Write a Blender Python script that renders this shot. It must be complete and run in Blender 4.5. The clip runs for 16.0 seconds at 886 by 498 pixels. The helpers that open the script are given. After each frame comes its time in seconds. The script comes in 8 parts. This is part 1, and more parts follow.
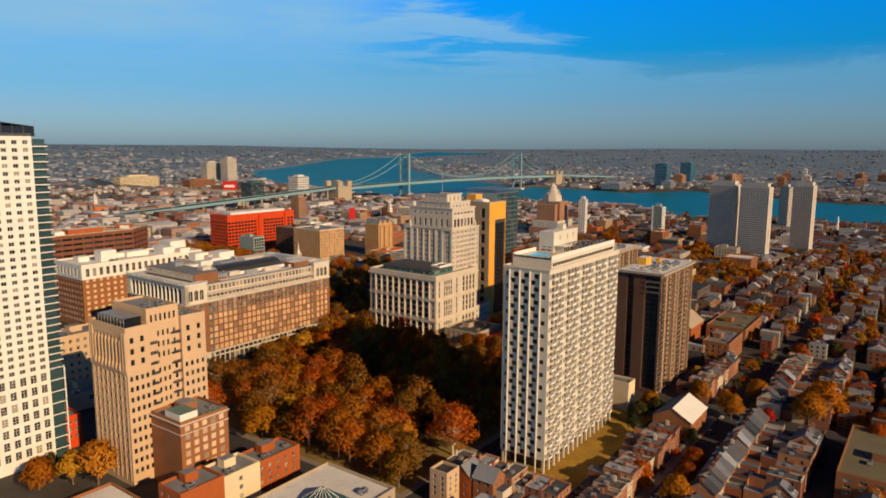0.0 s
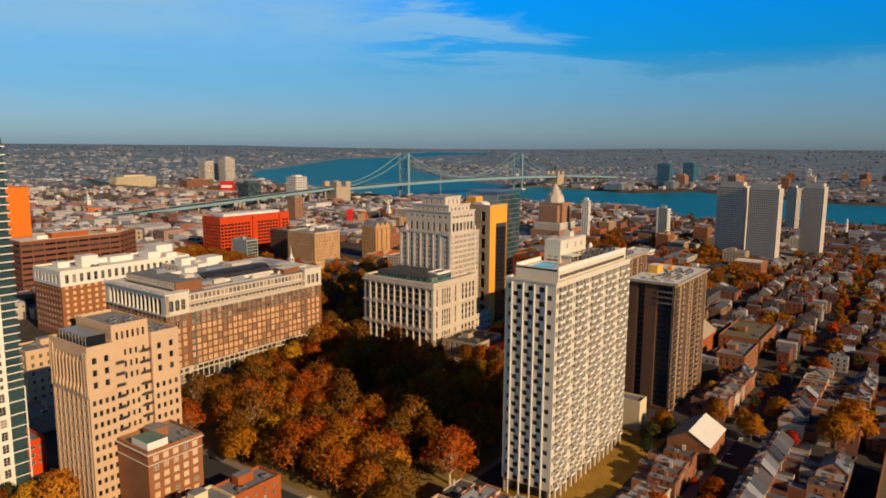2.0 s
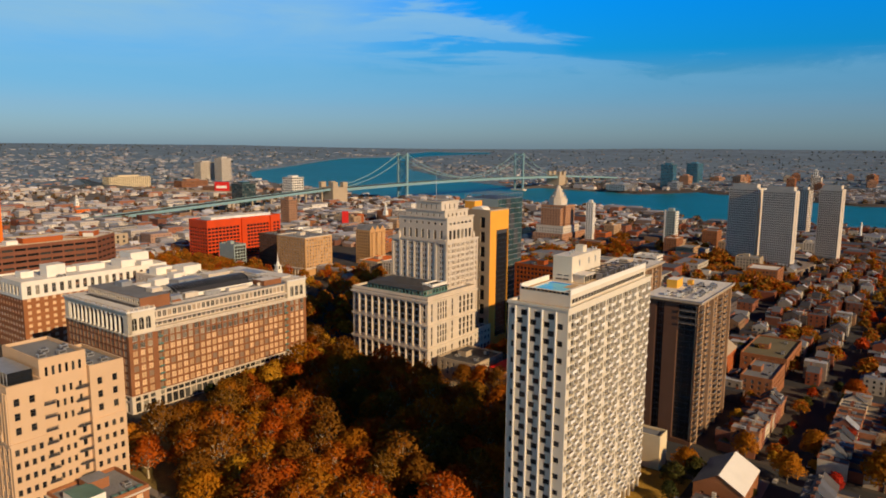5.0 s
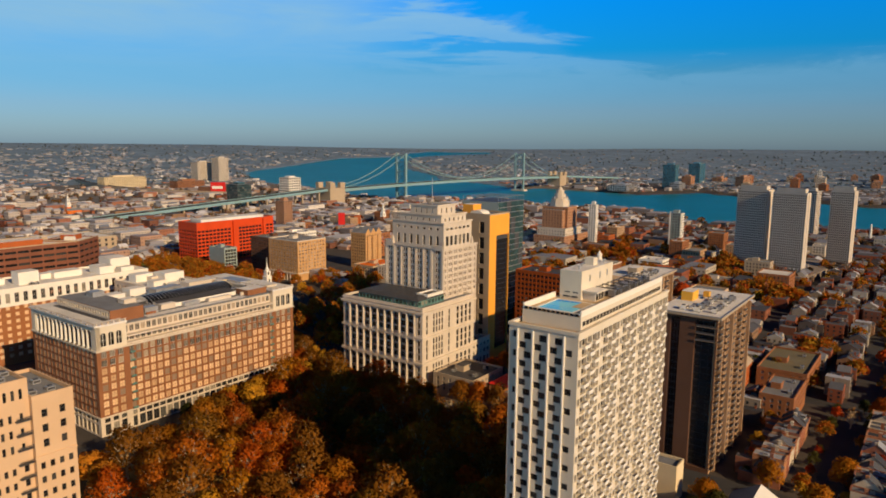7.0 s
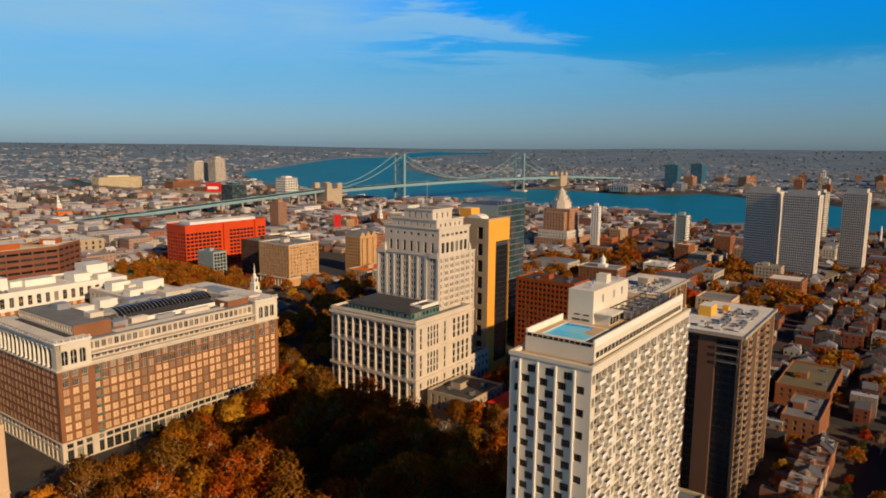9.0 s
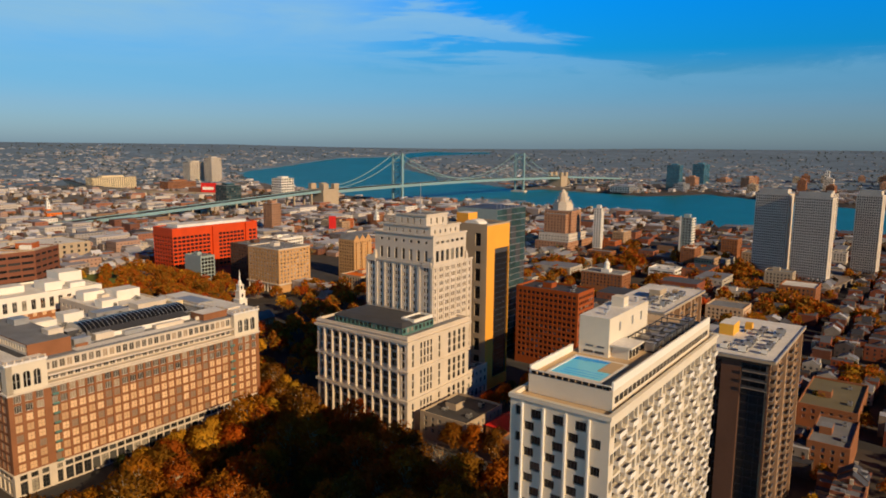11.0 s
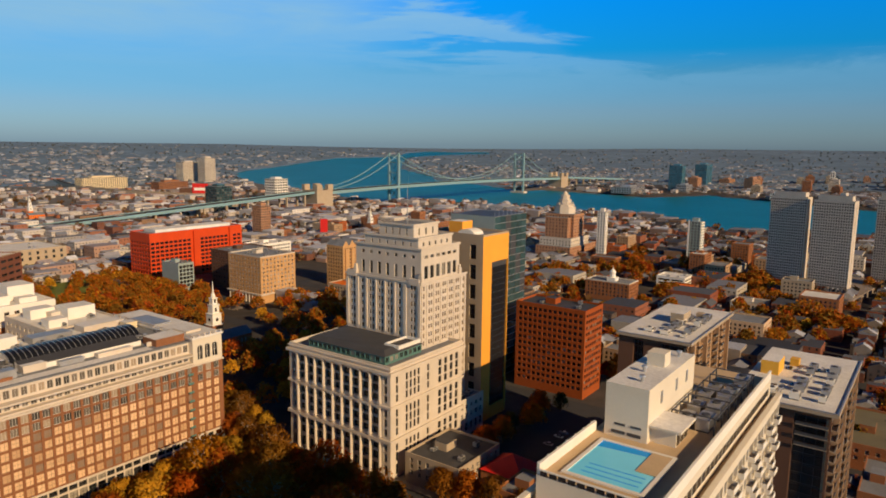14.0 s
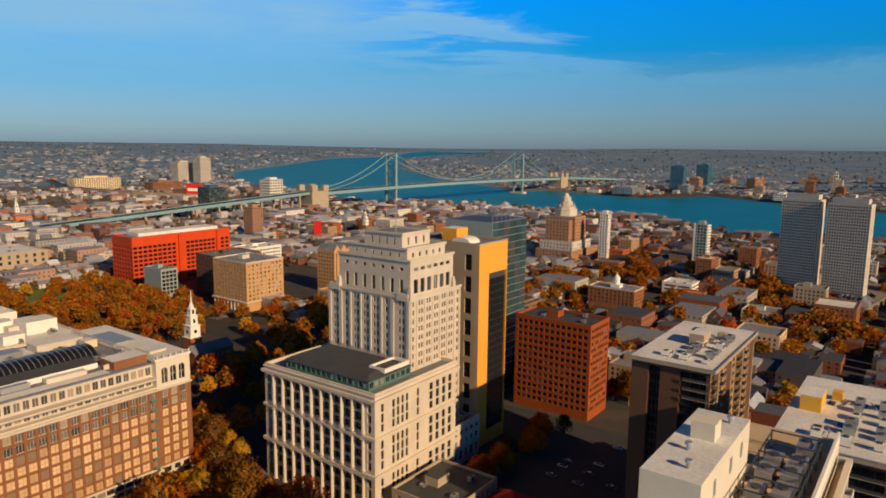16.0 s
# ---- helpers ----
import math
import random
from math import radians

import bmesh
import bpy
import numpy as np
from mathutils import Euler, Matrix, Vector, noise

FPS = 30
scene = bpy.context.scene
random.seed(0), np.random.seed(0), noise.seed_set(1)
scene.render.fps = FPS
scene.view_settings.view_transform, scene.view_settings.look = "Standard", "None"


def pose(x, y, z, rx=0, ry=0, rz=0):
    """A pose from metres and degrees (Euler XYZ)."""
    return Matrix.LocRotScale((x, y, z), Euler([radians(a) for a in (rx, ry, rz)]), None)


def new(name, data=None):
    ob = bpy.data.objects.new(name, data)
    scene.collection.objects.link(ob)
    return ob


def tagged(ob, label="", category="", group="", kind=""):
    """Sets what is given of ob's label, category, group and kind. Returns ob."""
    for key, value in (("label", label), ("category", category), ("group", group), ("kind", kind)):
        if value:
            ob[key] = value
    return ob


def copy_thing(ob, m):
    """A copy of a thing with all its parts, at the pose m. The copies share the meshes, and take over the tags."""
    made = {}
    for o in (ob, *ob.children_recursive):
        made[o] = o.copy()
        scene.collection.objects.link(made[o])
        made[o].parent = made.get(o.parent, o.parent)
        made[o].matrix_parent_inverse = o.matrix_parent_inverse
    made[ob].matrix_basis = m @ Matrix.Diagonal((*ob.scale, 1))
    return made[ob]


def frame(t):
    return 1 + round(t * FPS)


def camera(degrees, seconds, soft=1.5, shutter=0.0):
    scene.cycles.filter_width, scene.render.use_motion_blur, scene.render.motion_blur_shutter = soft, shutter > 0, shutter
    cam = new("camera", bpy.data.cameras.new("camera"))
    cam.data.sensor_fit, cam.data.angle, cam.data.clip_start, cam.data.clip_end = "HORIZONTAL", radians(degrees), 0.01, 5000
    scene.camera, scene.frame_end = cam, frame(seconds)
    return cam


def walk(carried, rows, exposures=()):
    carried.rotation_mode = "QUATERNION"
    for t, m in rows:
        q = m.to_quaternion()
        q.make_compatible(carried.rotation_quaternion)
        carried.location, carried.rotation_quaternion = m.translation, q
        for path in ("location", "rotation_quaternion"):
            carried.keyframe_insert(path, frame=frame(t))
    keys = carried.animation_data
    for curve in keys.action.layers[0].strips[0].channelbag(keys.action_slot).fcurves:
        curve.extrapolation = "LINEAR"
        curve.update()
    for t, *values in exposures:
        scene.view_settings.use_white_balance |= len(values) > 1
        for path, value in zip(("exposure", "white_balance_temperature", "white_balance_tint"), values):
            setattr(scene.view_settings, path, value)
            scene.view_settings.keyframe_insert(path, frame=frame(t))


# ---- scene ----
# ---- camera and its way ----
cam = camera(65.45, 16.0, soft=1.8)
WAY = [
    (0, 0.00, 0.00, 134.36, 81.496, -0.412, 0.000), (1, 0.85, 12.81, 134.40, 81.491, -0.427, 0.030),
    (2, 1.75, 25.77, 134.43, 81.486, -0.442, 0.056), (3, 2.69, 38.86, 134.46, 81.482, -0.457, 0.078),
    (4, 3.67, 52.10, 134.50, 81.477, -0.472, 0.096), (5, 4.70, 65.48, 134.53, 81.472, -0.487, 0.109),
    (6, 5.77, 79.00, 134.56, 81.468, -0.502, 0.119), (7, 6.89, 92.66, 134.60, 81.463, -0.517, 0.124),
    (8, 8.05, 106.46, 134.63, 81.458, -0.532, 0.126), (9, 9.25, 120.41, 134.66, 81.454, -0.547, 0.123),
    (10, 10.50, 134.50, 134.70, 81.449, -0.562, 0.116), (11, 11.79, 148.73, 134.73, 81.444, -0.577, 0.105),
    (12, 13.12, 163.10, 134.76, 81.440, -0.592, 0.090), (13, 14.50, 177.61, 134.80, 81.435, -0.607, 0.071),
    (14, 15.92, 192.27, 134.83, 81.430, -0.622, 0.048), (15, 17.39, 207.06, 134.86, 81.426, -0.637, 0.021),
    (16, 18.90, 222.00, 134.90, 81.421, -0.652, -0.010)]
walk(cam, [(t, pose(x, y, z, rx, ry, rz)) for t, x, y, z, rx, ry, rz in WAY])

# ---- daylight: low afternoon sun behind the camera, clear sky with thin streaks ----
SUN_EL, SUN_ROT = 25.0, 138.0
sun = new("sun", bpy.data.lights.new("sun", "SUN"))
sun.data.energy, sun.data.angle, sun.data.color = 4.8, radians(0.5), (1.0, 0.71, 0.4)
sun.matrix_world = pose(0, 0, 600, 90 - SUN_EL, 0, 180 - SUN_ROT)
world = bpy.data.worlds.new("sky")
scene.world = world
world.use_nodes = True
wn, wl = world.node_tree.nodes, world.node_tree.links
wn.clear()
sky = wn.new("ShaderNodeTexSky")
sky.sky_type, sky.sun_disc = "NISHITA", False
sky.sun_elevation, sky.sun_rotation = radians(SUN_EL), radians(SUN_ROT)
sky.air_density, sky.dust_density, sky.ozone_density = 1.0, 0.6, 3.0
def wnode(kind, **values):
    n = wn.new(kind)
    for key, value in values.items():
        n.inputs[key].default_value = value
    return n


def wmath(op, a, b=0.0):
    n = wn.new("ShaderNodeMath")
    n.operation = op
    for k, q in enumerate((a, b)):
        if isinstance(q, float):
            n.inputs[k].default_value = q
        else:
            wl.new(q, n.inputs[k])
    return n.outputs[0]


tc = wn.new("ShaderNodeTexCoord")
xyz = wn.new("ShaderNodeSeparateXYZ")
wl.new(tc.outputs["Generated"], xyz.inputs[0])
# haze by the skyline, azure above, deep blue overhead
grad = wn.new("ShaderNodeValToRGB")
for k, (p, c) in enumerate([(0.0, (0.55, 0.79, 1.2)), (0.05, (0.49, 0.75, 1.1)), (0.1, (0.25, 0.8, 1.2)), (0.13, (0.03, 0.84, 1.5)), (0.2, (0.01, 1.02, 2.1)), (0.4, (0.012, 0.11, 0.36)), (1.0, (0.008, 0.042, 0.16))]):
    if k > 1:
        grad.color_ramp.elements.new(p)
    grad.color_ramp.elements[k].position, grad.color_ramp.elements[k].color = p, (*c, 1)
wl.new(xyz.outputs["Z"], grad.inputs["Fac"])
tint = wn.new("ShaderNodeMix")
tint.data_type, tint.blend_type = "RGBA", "MULTIPLY"
tint.inputs["Factor"].default_value = 1.0
wl.new(sky.outputs["Color"], tint.inputs["A"])
wl.new(grad.outputs["Color"], tint.inputs["B"])
# a thin veil of cloud below a slanting edge, with streaks
mp = wn.new("ShaderNodeMapping")
mp.inputs["Scale"].default_value, mp.inputs["Rotation"].default_value = (2.0, 1.0, 12.0), (0.0, 0.2, 0.0)
nz = wnode("ShaderNodeTexNoise", Scale=1.9, Detail=10.0, Roughness=0.62, Distortion=0.7)
wl.new(tc.outputs["Generated"], mp.inputs["Vector"])
wl.new(mp.outputs["Vector"], nz.inputs["Vector"])
edge = wmath("MAXIMUM", wmath("SUBTRACT", 0.2, wmath("MULTIPLY", xyz.outputs["X"], 0.29)), wmath("ADD", 0.108, wmath("MULTIPLY", xyz.outputs["X"], 0.03)))
edge = wmath("ADD", wmath("SUBTRACT", edge, xyz.outputs["Z"]), wmath("MULTIPLY", wmath("SUBTRACT", nz.outputs["Fac"], 0.5), 0.13))
soft = wn.new("ShaderNodeMapRange")
soft.interpolation_type = "SMOOTHSTEP"
soft.inputs["From Min"].default_value, soft.inputs["From Max"].default_value = -0.004, 0.016
wl.new(edge, soft.inputs["Value"])


def wsmooth(value, a, b):
    n = wn.new("ShaderNodeMapRange")
    n.interpolation_type = "SMOOTHSTEP"
    n.inputs["From Min"].default_value, n.inputs["From Max"].default_value = a, b
    wl.new(value, n.inputs["Value"])
    return n.outputs["Result"]


# clear gaps in the veil, drawn out level
mp2 = wn.new("ShaderNodeMapping")
mp2.inputs["Scale"].default_value, mp2.inputs["Location"].default_value = (3.0, 1.0, 22.0), (1.7, 0.0, 0.4)
nz2 = wnode("ShaderNodeTexNoise", Scale=2.2, Detail=7.0, Roughness=0.55, Distortion=0.4)
wl.new(tc.outputs["Generated"], mp2.inputs["Vector"])
wl.new(mp2.outputs["Vector"], nz2.inputs["Vector"])
gap = wmath("MULTIPLY", wsmooth(nz2.outputs["Fac"], 0.46, 0.6), wmath("MULTIPLY", wsmooth(xyz.outputs["Z"], 0.088, 0.115), wsmooth(xyz.outputs["X"], -0.2, 0.0)))
low = wn.new("ShaderNodeMapRange")
low.inputs["From Min"].default_value, low.inputs["From Max"].default_value = 0.03, 0.16
wl.new(xyz.outputs["Z"], low.inputs["Value"])
veil = wmath("MULTIPLY", wmath("MULTIPLY", soft.outputs["Result"], low.outputs["Result"]), wmath("MULTIPLY", wmath("SUBTRACT", 1.0, wmath("MULTIPLY", gap, 0.8)), wmath("MULTIPLY", wmath("SUBTRACT", 0.95, wmath("MULTIPLY", xyz.outputs["X"], 0.6)), wmath("ADD", 0.4, wmath("MULTIPLY", nz.outputs["Fac"], 0.75)))))
mixc = wn.new("ShaderNodeMix")
mixc.data_type = "RGBA"
mixc.inputs["B"].default_value = (3.1, 6.3, 9.2, 1)
wl.new(tint.outputs["Result"], mixc.inputs["A"])
wl.new(veil, mixc.inputs["Factor"])
bg = wnode("ShaderNodeBackground", Strength=0.08)
wo = wn.new("ShaderNodeOutputWorld")
wl.new(mixc.outputs["Result"], bg.inputs["Color"])
wl.new(bg.outputs["Background"], wo.inputs["Surface"])
scene.view_settings.exposure = 0.0

# ---- materials ----
def mat(name, color, rough=0.8, metal=0.0, vary=0.15, scale=0.25, bump=0.15, rand=0.0, fine=6.0, island=0.0, spec=0.3):
    """A procedural surface: large stains, fine grain, and a shade of its own for each thing."""
    m = bpy.data.materials.new(name)
    m.use_nodes = True
    n, l = m.node_tree.nodes, m.node_tree.links
    bsdf = n["Principled BSDF"]
    bsdf.inputs["Roughness"].default_value, bsdf.inputs["Metallic"].default_value = rough, metal
    bsdf.inputs["Specular IOR Level"].default_value = spec
    geo = n.new("ShaderNodeNewGeometry")
    a, b = n.new("ShaderNodeTexNoise"), n.new("ShaderNodeTexNoise")
    a.inputs["Scale"].default_value, a.inputs["Detail"].default_value = scale, 5.0
    b.inputs["Scale"].default_value, b.inputs["Detail"].default_value = fine, 3.0
    l.new(geo.outputs["Position"], a.inputs["Vector"])
    l.new(geo.outputs["Position"], b.inputs["Vector"])
    add = n.new("ShaderNodeMath")
    add.operation = "ADD"
    l.new(a.outputs["Fac"], add.inputs[0])
    l.new(b.outputs["Fac"], add.inputs[1])
    last = add
    for amount, node, out in ((rand, "ShaderNodeObjectInfo", "Random"), (island, "ShaderNodeNewGeometry", "Random Per Island")):
        if amount:
            src, mul, ad2 = n.new(node), n.new("ShaderNodeMath"), n.new("ShaderNodeMath")
            mul.operation, ad2.operation = "MULTIPLY_ADD", "ADD"
            mul.inputs[1].default_value, mul.inputs[2].default_value = amount * 2, -amount
            l.new(src.outputs[out], mul.inputs[0])
            l.new(mul.outputs[0], ad2.inputs[0])
            l.new(last.outputs[0], ad2.inputs[1])
            last = ad2
    ramp = n.new("ShaderNodeMapRange")
    ramp.inputs["From Min"].default_value, ramp.inputs["From Max"].default_value = 0.4, 1.6
    ramp.inputs["To Min"].default_value, ramp.inputs["To Max"].default_value = 1 - vary * 1.6, 1 + vary * 1.6
    l.new(last.outputs[0], ramp.inputs["Value"])
    mul = n.new("ShaderNodeVectorMath")
    mul.operation = "SCALE"
    mul.inputs[0].default_value = color
    l.new(ramp.outputs["Result"], mul.inputs["Scale"])
    l.new(mul.outputs["Vector"], bsdf.inputs["Base Color"])
    if bump:
        bp = n.new("ShaderNodeBump")
        bp.inputs["Strength"].default_value, bp.inputs["Distance"].default_value = bump, 0.1
        l.new(b.outputs["Fac"], bp.inputs["Height"])
        l.new(bp.outputs["Normal"], bsdf.inputs["Normal"])
    return m


def palette(name, stops, rough=0.85, source="object", vary=0.2, scale=0.4, thin=0.0, spec=0.2):
    """A surface whose colour is drawn from a list, for each thing (object) or each loose piece (island)."""
    m = mat(name, (1, 1, 1), rough, vary=vary, scale=scale, spec=spec)
    n, l = m.node_tree.nodes, m.node_tree.links
    ramp = n.new("ShaderNodeValToRGB")
    ramp.color_ramp.interpolation = "CONSTANT"
    while len(ramp.color_ramp.elements) < len(stops):
        ramp.color_ramp.elements.new(0.5)
    for k, c in enumerate(stops):
        ramp.color_ramp.elements[k].position = k / len(stops)
        ramp.color_ramp.elements[k].color = (*c, 1)
    if source == "place":
        src, spot = n.new("ShaderNodeTexNoise"), n.new("ShaderNodeNewGeometry")
        src.inputs["Scale"].default_value, src.inputs["Detail"].default_value = 0.085, 0.0
        wide = n.new("ShaderNodeMapRange")
        wide.inputs["From Min"].default_value, wide.inputs["From Max"].default_value = 0.28, 0.72
        l.new(spot.outputs["Position"], src.inputs["Vector"])
        l.new(src.outputs["Fac"], wide.inputs["Value"])
        l.new(wide.outputs["Result"], ramp.inputs["Fac"])
    elif source == "object":
        src = n.new("ShaderNodeObjectInfo")
        l.new(src.outputs["Random"], ramp.inputs["Fac"])
    else:
        src = n.new("ShaderNodeNewGeometry")
        l.new(src.outputs["Random Per Island"], ramp.inputs["Fac"])
    old = [x for x in n if x.bl_idname == "ShaderNodeVectorMath"][0]
    l.new(ramp.outputs["Color"], old.inputs[0])
    if thin:
        bsdf = n["Principled BSDF"]
        tr, mx = n.new("ShaderNodeBsdfTranslucent"), n.new("ShaderNodeMixShader")
        mx.inputs["Fac"].default_value = thin
        l.new(old.outputs["Vector"], tr.inputs["Color"])
        l.new(bsdf.outputs["BSDF"], mx.inputs[1])
        l.new(tr.outputs["BSDF"], mx.inputs[2])
        l.new(mx.outputs["Shader"], n["Material Output"].inputs["Surface"])
    return m


GLASS = palette("window_glass", [(0.015, 0.018, 0.02), (0.03, 0.032, 0.035), (0.01, 0.012, 0.014), (0.08, 0.08, 0.075), (0.02, 0.02, 0.022), (0.3, 0.27, 0.22)], 0.12, spec=0.6)
BLIND = palette("window_with_blinds", [(0.7, 0.46, 0.27), (0.74, 0.5, 0.3), (0.6, 0.39, 0.22), (0.66, 0.43, 0.25), (0.5, 0.31, 0.17), (0.7, 0.47, 0.28), (0.24, 0.17, 0.12)], 0.35, spec=0.5)
GLASS_FAR = palette("far_window_glass", [(0.02, 0.024, 0.03), (0.05, 0.055, 0.06), (0.03, 0.032, 0.035), (0.12, 0.11, 0.1)], 0.2, "island", spec=0.5)
BLUE_GLASS = mat("blue_curtain_glass", (0.06, 0.2, 0.3), 0.15, 0, 0.25, 0.05, 0.02, spec=0.7)
PALE_TEAL = mat("pale_grey_green_panel", (0.3, 0.36, 0.35), 0.5, 0, 0.12, 0.15, 0.05)
TEAL_GLASS = mat("teal_curtain_glass", (0.035, 0.075, 0.085), 0.12, 0.0, 0.3, 0.08, 0.02, rand=0.3, spec=0.9)
FRAME = mat("painted_window_frame", (0.55, 0.52, 0.46), 0.5)
FRAME_TAN = mat("tan_window_frame", (0.3, 0.19, 0.115), 0.6)
GLASS_GREY = palette("grey_window_glass", [(0.1, 0.09, 0.08), (0.2, 0.17, 0.14), (0.06, 0.055, 0.05), (0.36, 0.28, 0.2), (0.14, 0.12, 0.1)], 0.2, spec=0.5)
FRAME_DARK = mat("dark_window_frame", (0.06, 0.055, 0.05), 0.45)
WHITE_CONC = mat("cream_white_concrete", (0.67, 0.6, 0.48), 0.75, 0, 0.08, 0.12)
WHITE = mat("white_painted_panel", (0.79, 0.75, 0.67), 0.6, 0, 0.07, 0.2)
LIMESTONE = mat("pale_limestone", (0.6, 0.52, 0.425), 0.8, 0, 0.14, 0.12, 0.2)
BUFF = mat("buff_limestone", (0.6, 0.41, 0.25), 0.8, 0, 0.12, 0.1, 0.2)
BRICK = mat("red_brown_brick", (0.3, 0.12, 0.05), 0.85, 0, 0.18, 0.15, 0.3)
BRICK_RED_BROWN = mat("dark_red_brown_brick", (0.2, 0.075, 0.042), 0.85, 0, 0.18, 0.15, 0.3)
BRICK_BROWN = mat("brown_brick", (0.25, 0.105, 0.048), 0.85, 0, 0.18, 0.15, 0.3)
BRICK_DEEP = mat("deep_orange_brick", (0.32, 0.07, 0.012), 0.85, 0, 0.15, 0.15, 0.25)
BRICK_TAN = mat("tan_brick", (0.42, 0.27, 0.16), 0.85, 0, 0.14, 0.15, 0.3)
BRICK_DARK = mat("dark_brown_brick", (0.125, 0.062, 0.038), 0.85, 0, 0.2, 0.12, 0.25)
BRICK_ORANGE = mat("orange_brick", (0.38, 0.095, 0.022), 0.85, 0, 0.15, 0.15, 0.25)
RED_STEEL = mat("orange_red_painted_steel", (0.6, 0.058, 0.006), 0.6, 0, 0.14, 0.1)
ORANGE_PANEL = mat("bright_orange_panel", (0.78, 0.17, 0.008), 0.6, 0, 0.08, 0.2)
GLASS_DARK = palette("dark_window_glass", [(0.012, 0.014, 0.016), (0.02, 0.02, 0.022), (0.01, 0.01, 0.012), (0.05, 0.048, 0.045)], 0.15, spec=0.5)
GOLD_STONE = mat("golden_tan_stone", (0.52, 0.3, 0.13), 0.85, 0, 0.14, 0.15, 0.3)
GREEN_LAWN = mat("green_mall_lawn", (0.13, 0.16, 0.03), 0.95, 0, 0.4, 0.05, 0.3, fine=1.0)
OCHRE = mat("ochre_stone_panel", (0.84, 0.37, 0.045), 0.7, 0, 0.07, 0.15)
TAN_CONC = mat("tan_concrete", (0.42, 0.33, 0.23), 0.8, 0, 0.1, 0.12)
BLACK_PANEL = mat("black_glass_panel", (0.012, 0.014, 0.018), 0.25, 0, 0.2, 0.2, 0.02, spec=0.6)
ROSE_BRICK = mat("rose_tan_brick", (0.4, 0.21, 0.12), 0.85, 0, 0.14, 0.15, 0.3)
ROOF_WHITE = mat("pale_roof_membrane", (0.68, 0.66, 0.63), 0.8, 0, 0.22, 0.09, 0.2, fine=1.5)
ROOF_GREY = mat("grey_gravel_roof", (0.19, 0.2, 0.22), 0.95, 0, 0.3, 0.1, 0.4, fine=2.0, rand=0.15)
ROOF_DARK = mat("dark_slate_roof", (0.06, 0.06, 0.065), 0.7, 0, 0.25, 0.15, 0.3)
COPPER = mat("green_copper_glazing", (0.09, 0.19, 0.17), 0.5, 0, 0.25, 0.3)
METAL = mat("galvanised_metal", (0.45, 0.45, 0.45), 0.45, 0.6, 0.2, 0.5)
METAL_DARK = mat("dark_grey_metal", (0.09, 0.09, 0.095), 0.5, 0.4, 0.2, 0.5)
YELLOW = mat("yellow_painted_metal", (0.75, 0.4, 0.05), 0.6, 0, 0.08, 0.2)
CREAM = mat("cream_stucco", (0.72, 0.58, 0.36), 0.85, 0, 0.1, 0.15)
RED_CLOTH = mat("bright_red_roof", (0.6, 0.02, 0.015), 0.6, 0, 0.15, 0.3)
BLUE_STEEL = mat("pale_blue_bridge_steel", (0.2, 0.33, 0.36), 0.6, 0, 0.1, 0.02)
ASPHALT = mat("asphalt", (0.045, 0.045, 0.048), 0.9, 0, 0.25, 0.05, 0.2)
PAVING = mat("pavement_stone", (0.24, 0.2, 0.17), 0.9, 0, 0.2, 0.1, 0.2)
PATH = mat("brick_path", (0.26, 0.16, 0.1), 0.9, 0, 0.2, 0.1, 0.2)
LAWN_GOLD = mat("golden_leaf_covered_lawn", (0.34, 0.2, 0.03), 0.95, 0, 0.4, 0.08, 0.4, fine=1.2)
LAWN = mat("autumn_lawn_with_fallen_leaves", (0.2, 0.14, 0.04), 0.95, 0, 0.45, 0.06, 0.4, fine=1.2)
# aerial haze over the far land is put into this blue base colour
FAR_LAND = mat("haze_blue_far_land", (0.12, 0.18, 0.255), 0.95, 0, 0.3, 0.006, 0.0, fine=0.03)
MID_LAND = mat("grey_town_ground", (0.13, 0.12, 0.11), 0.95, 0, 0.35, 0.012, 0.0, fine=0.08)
EARTH = mat("city_ground", (0.06, 0.052, 0.046), 0.95, 0, 0.35, 0.01, 0.0, fine=0.08)
WATER = mat("river_water", (0.008, 0.165, 0.25), 0.4, 0, 0.2, 0.004, 0.05, fine=0.15, spec=0.12)
POOL_DEEP = mat("deep_pool_water", (0.02, 0.36, 0.95), 0.15, 0, 0.05, 0.3, 0.05, spec=0.15)
POOL = mat("pool_water", (0.2, 0.72, 1.0), 0.15, 0, 0.05, 0.3, 0.05, spec=0.15)
OLIVE_ROOF = mat("olive_flat_roof", (0.16, 0.14, 0.085), 0.9, 0, 0.2, 0.1, 0.2)
DECK = mat("tan_pool_deck", (0.55, 0.4, 0.24), 0.85, 0, 0.1, 0.3)
BARK = mat("tree_bark", (0.16, 0.12, 0.08), 0.95, 0, 0.35, 0.6, 0.4)
BARK_PALE = mat("pale_mottled_bark", (0.55, 0.45, 0.3), 0.95, 0, 0.35, 0.6, 0.4)
CAR_PAINT = palette("car_paint", [(0.6, 0.6, 0.6), (0.03, 0.03, 0.035), (0.3, 0.3, 0.32), (0.12, 0.02, 0.02), (0.05, 0.08, 0.14), (0.75, 0.75, 0.72)], 0.3, spec=0.6)
HOUSE_WALL = palette("row_house_wall", [(0.3, 0.11, 0.06), (0.34, 0.14, 0.08), (0.25, 0.1, 0.06), (0.38, 0.18, 0.1), (0.5, 0.42, 0.32), (0.28, 0.12, 0.08), (0.42, 0.2, 0.1), (0.6, 0.52, 0.4)])
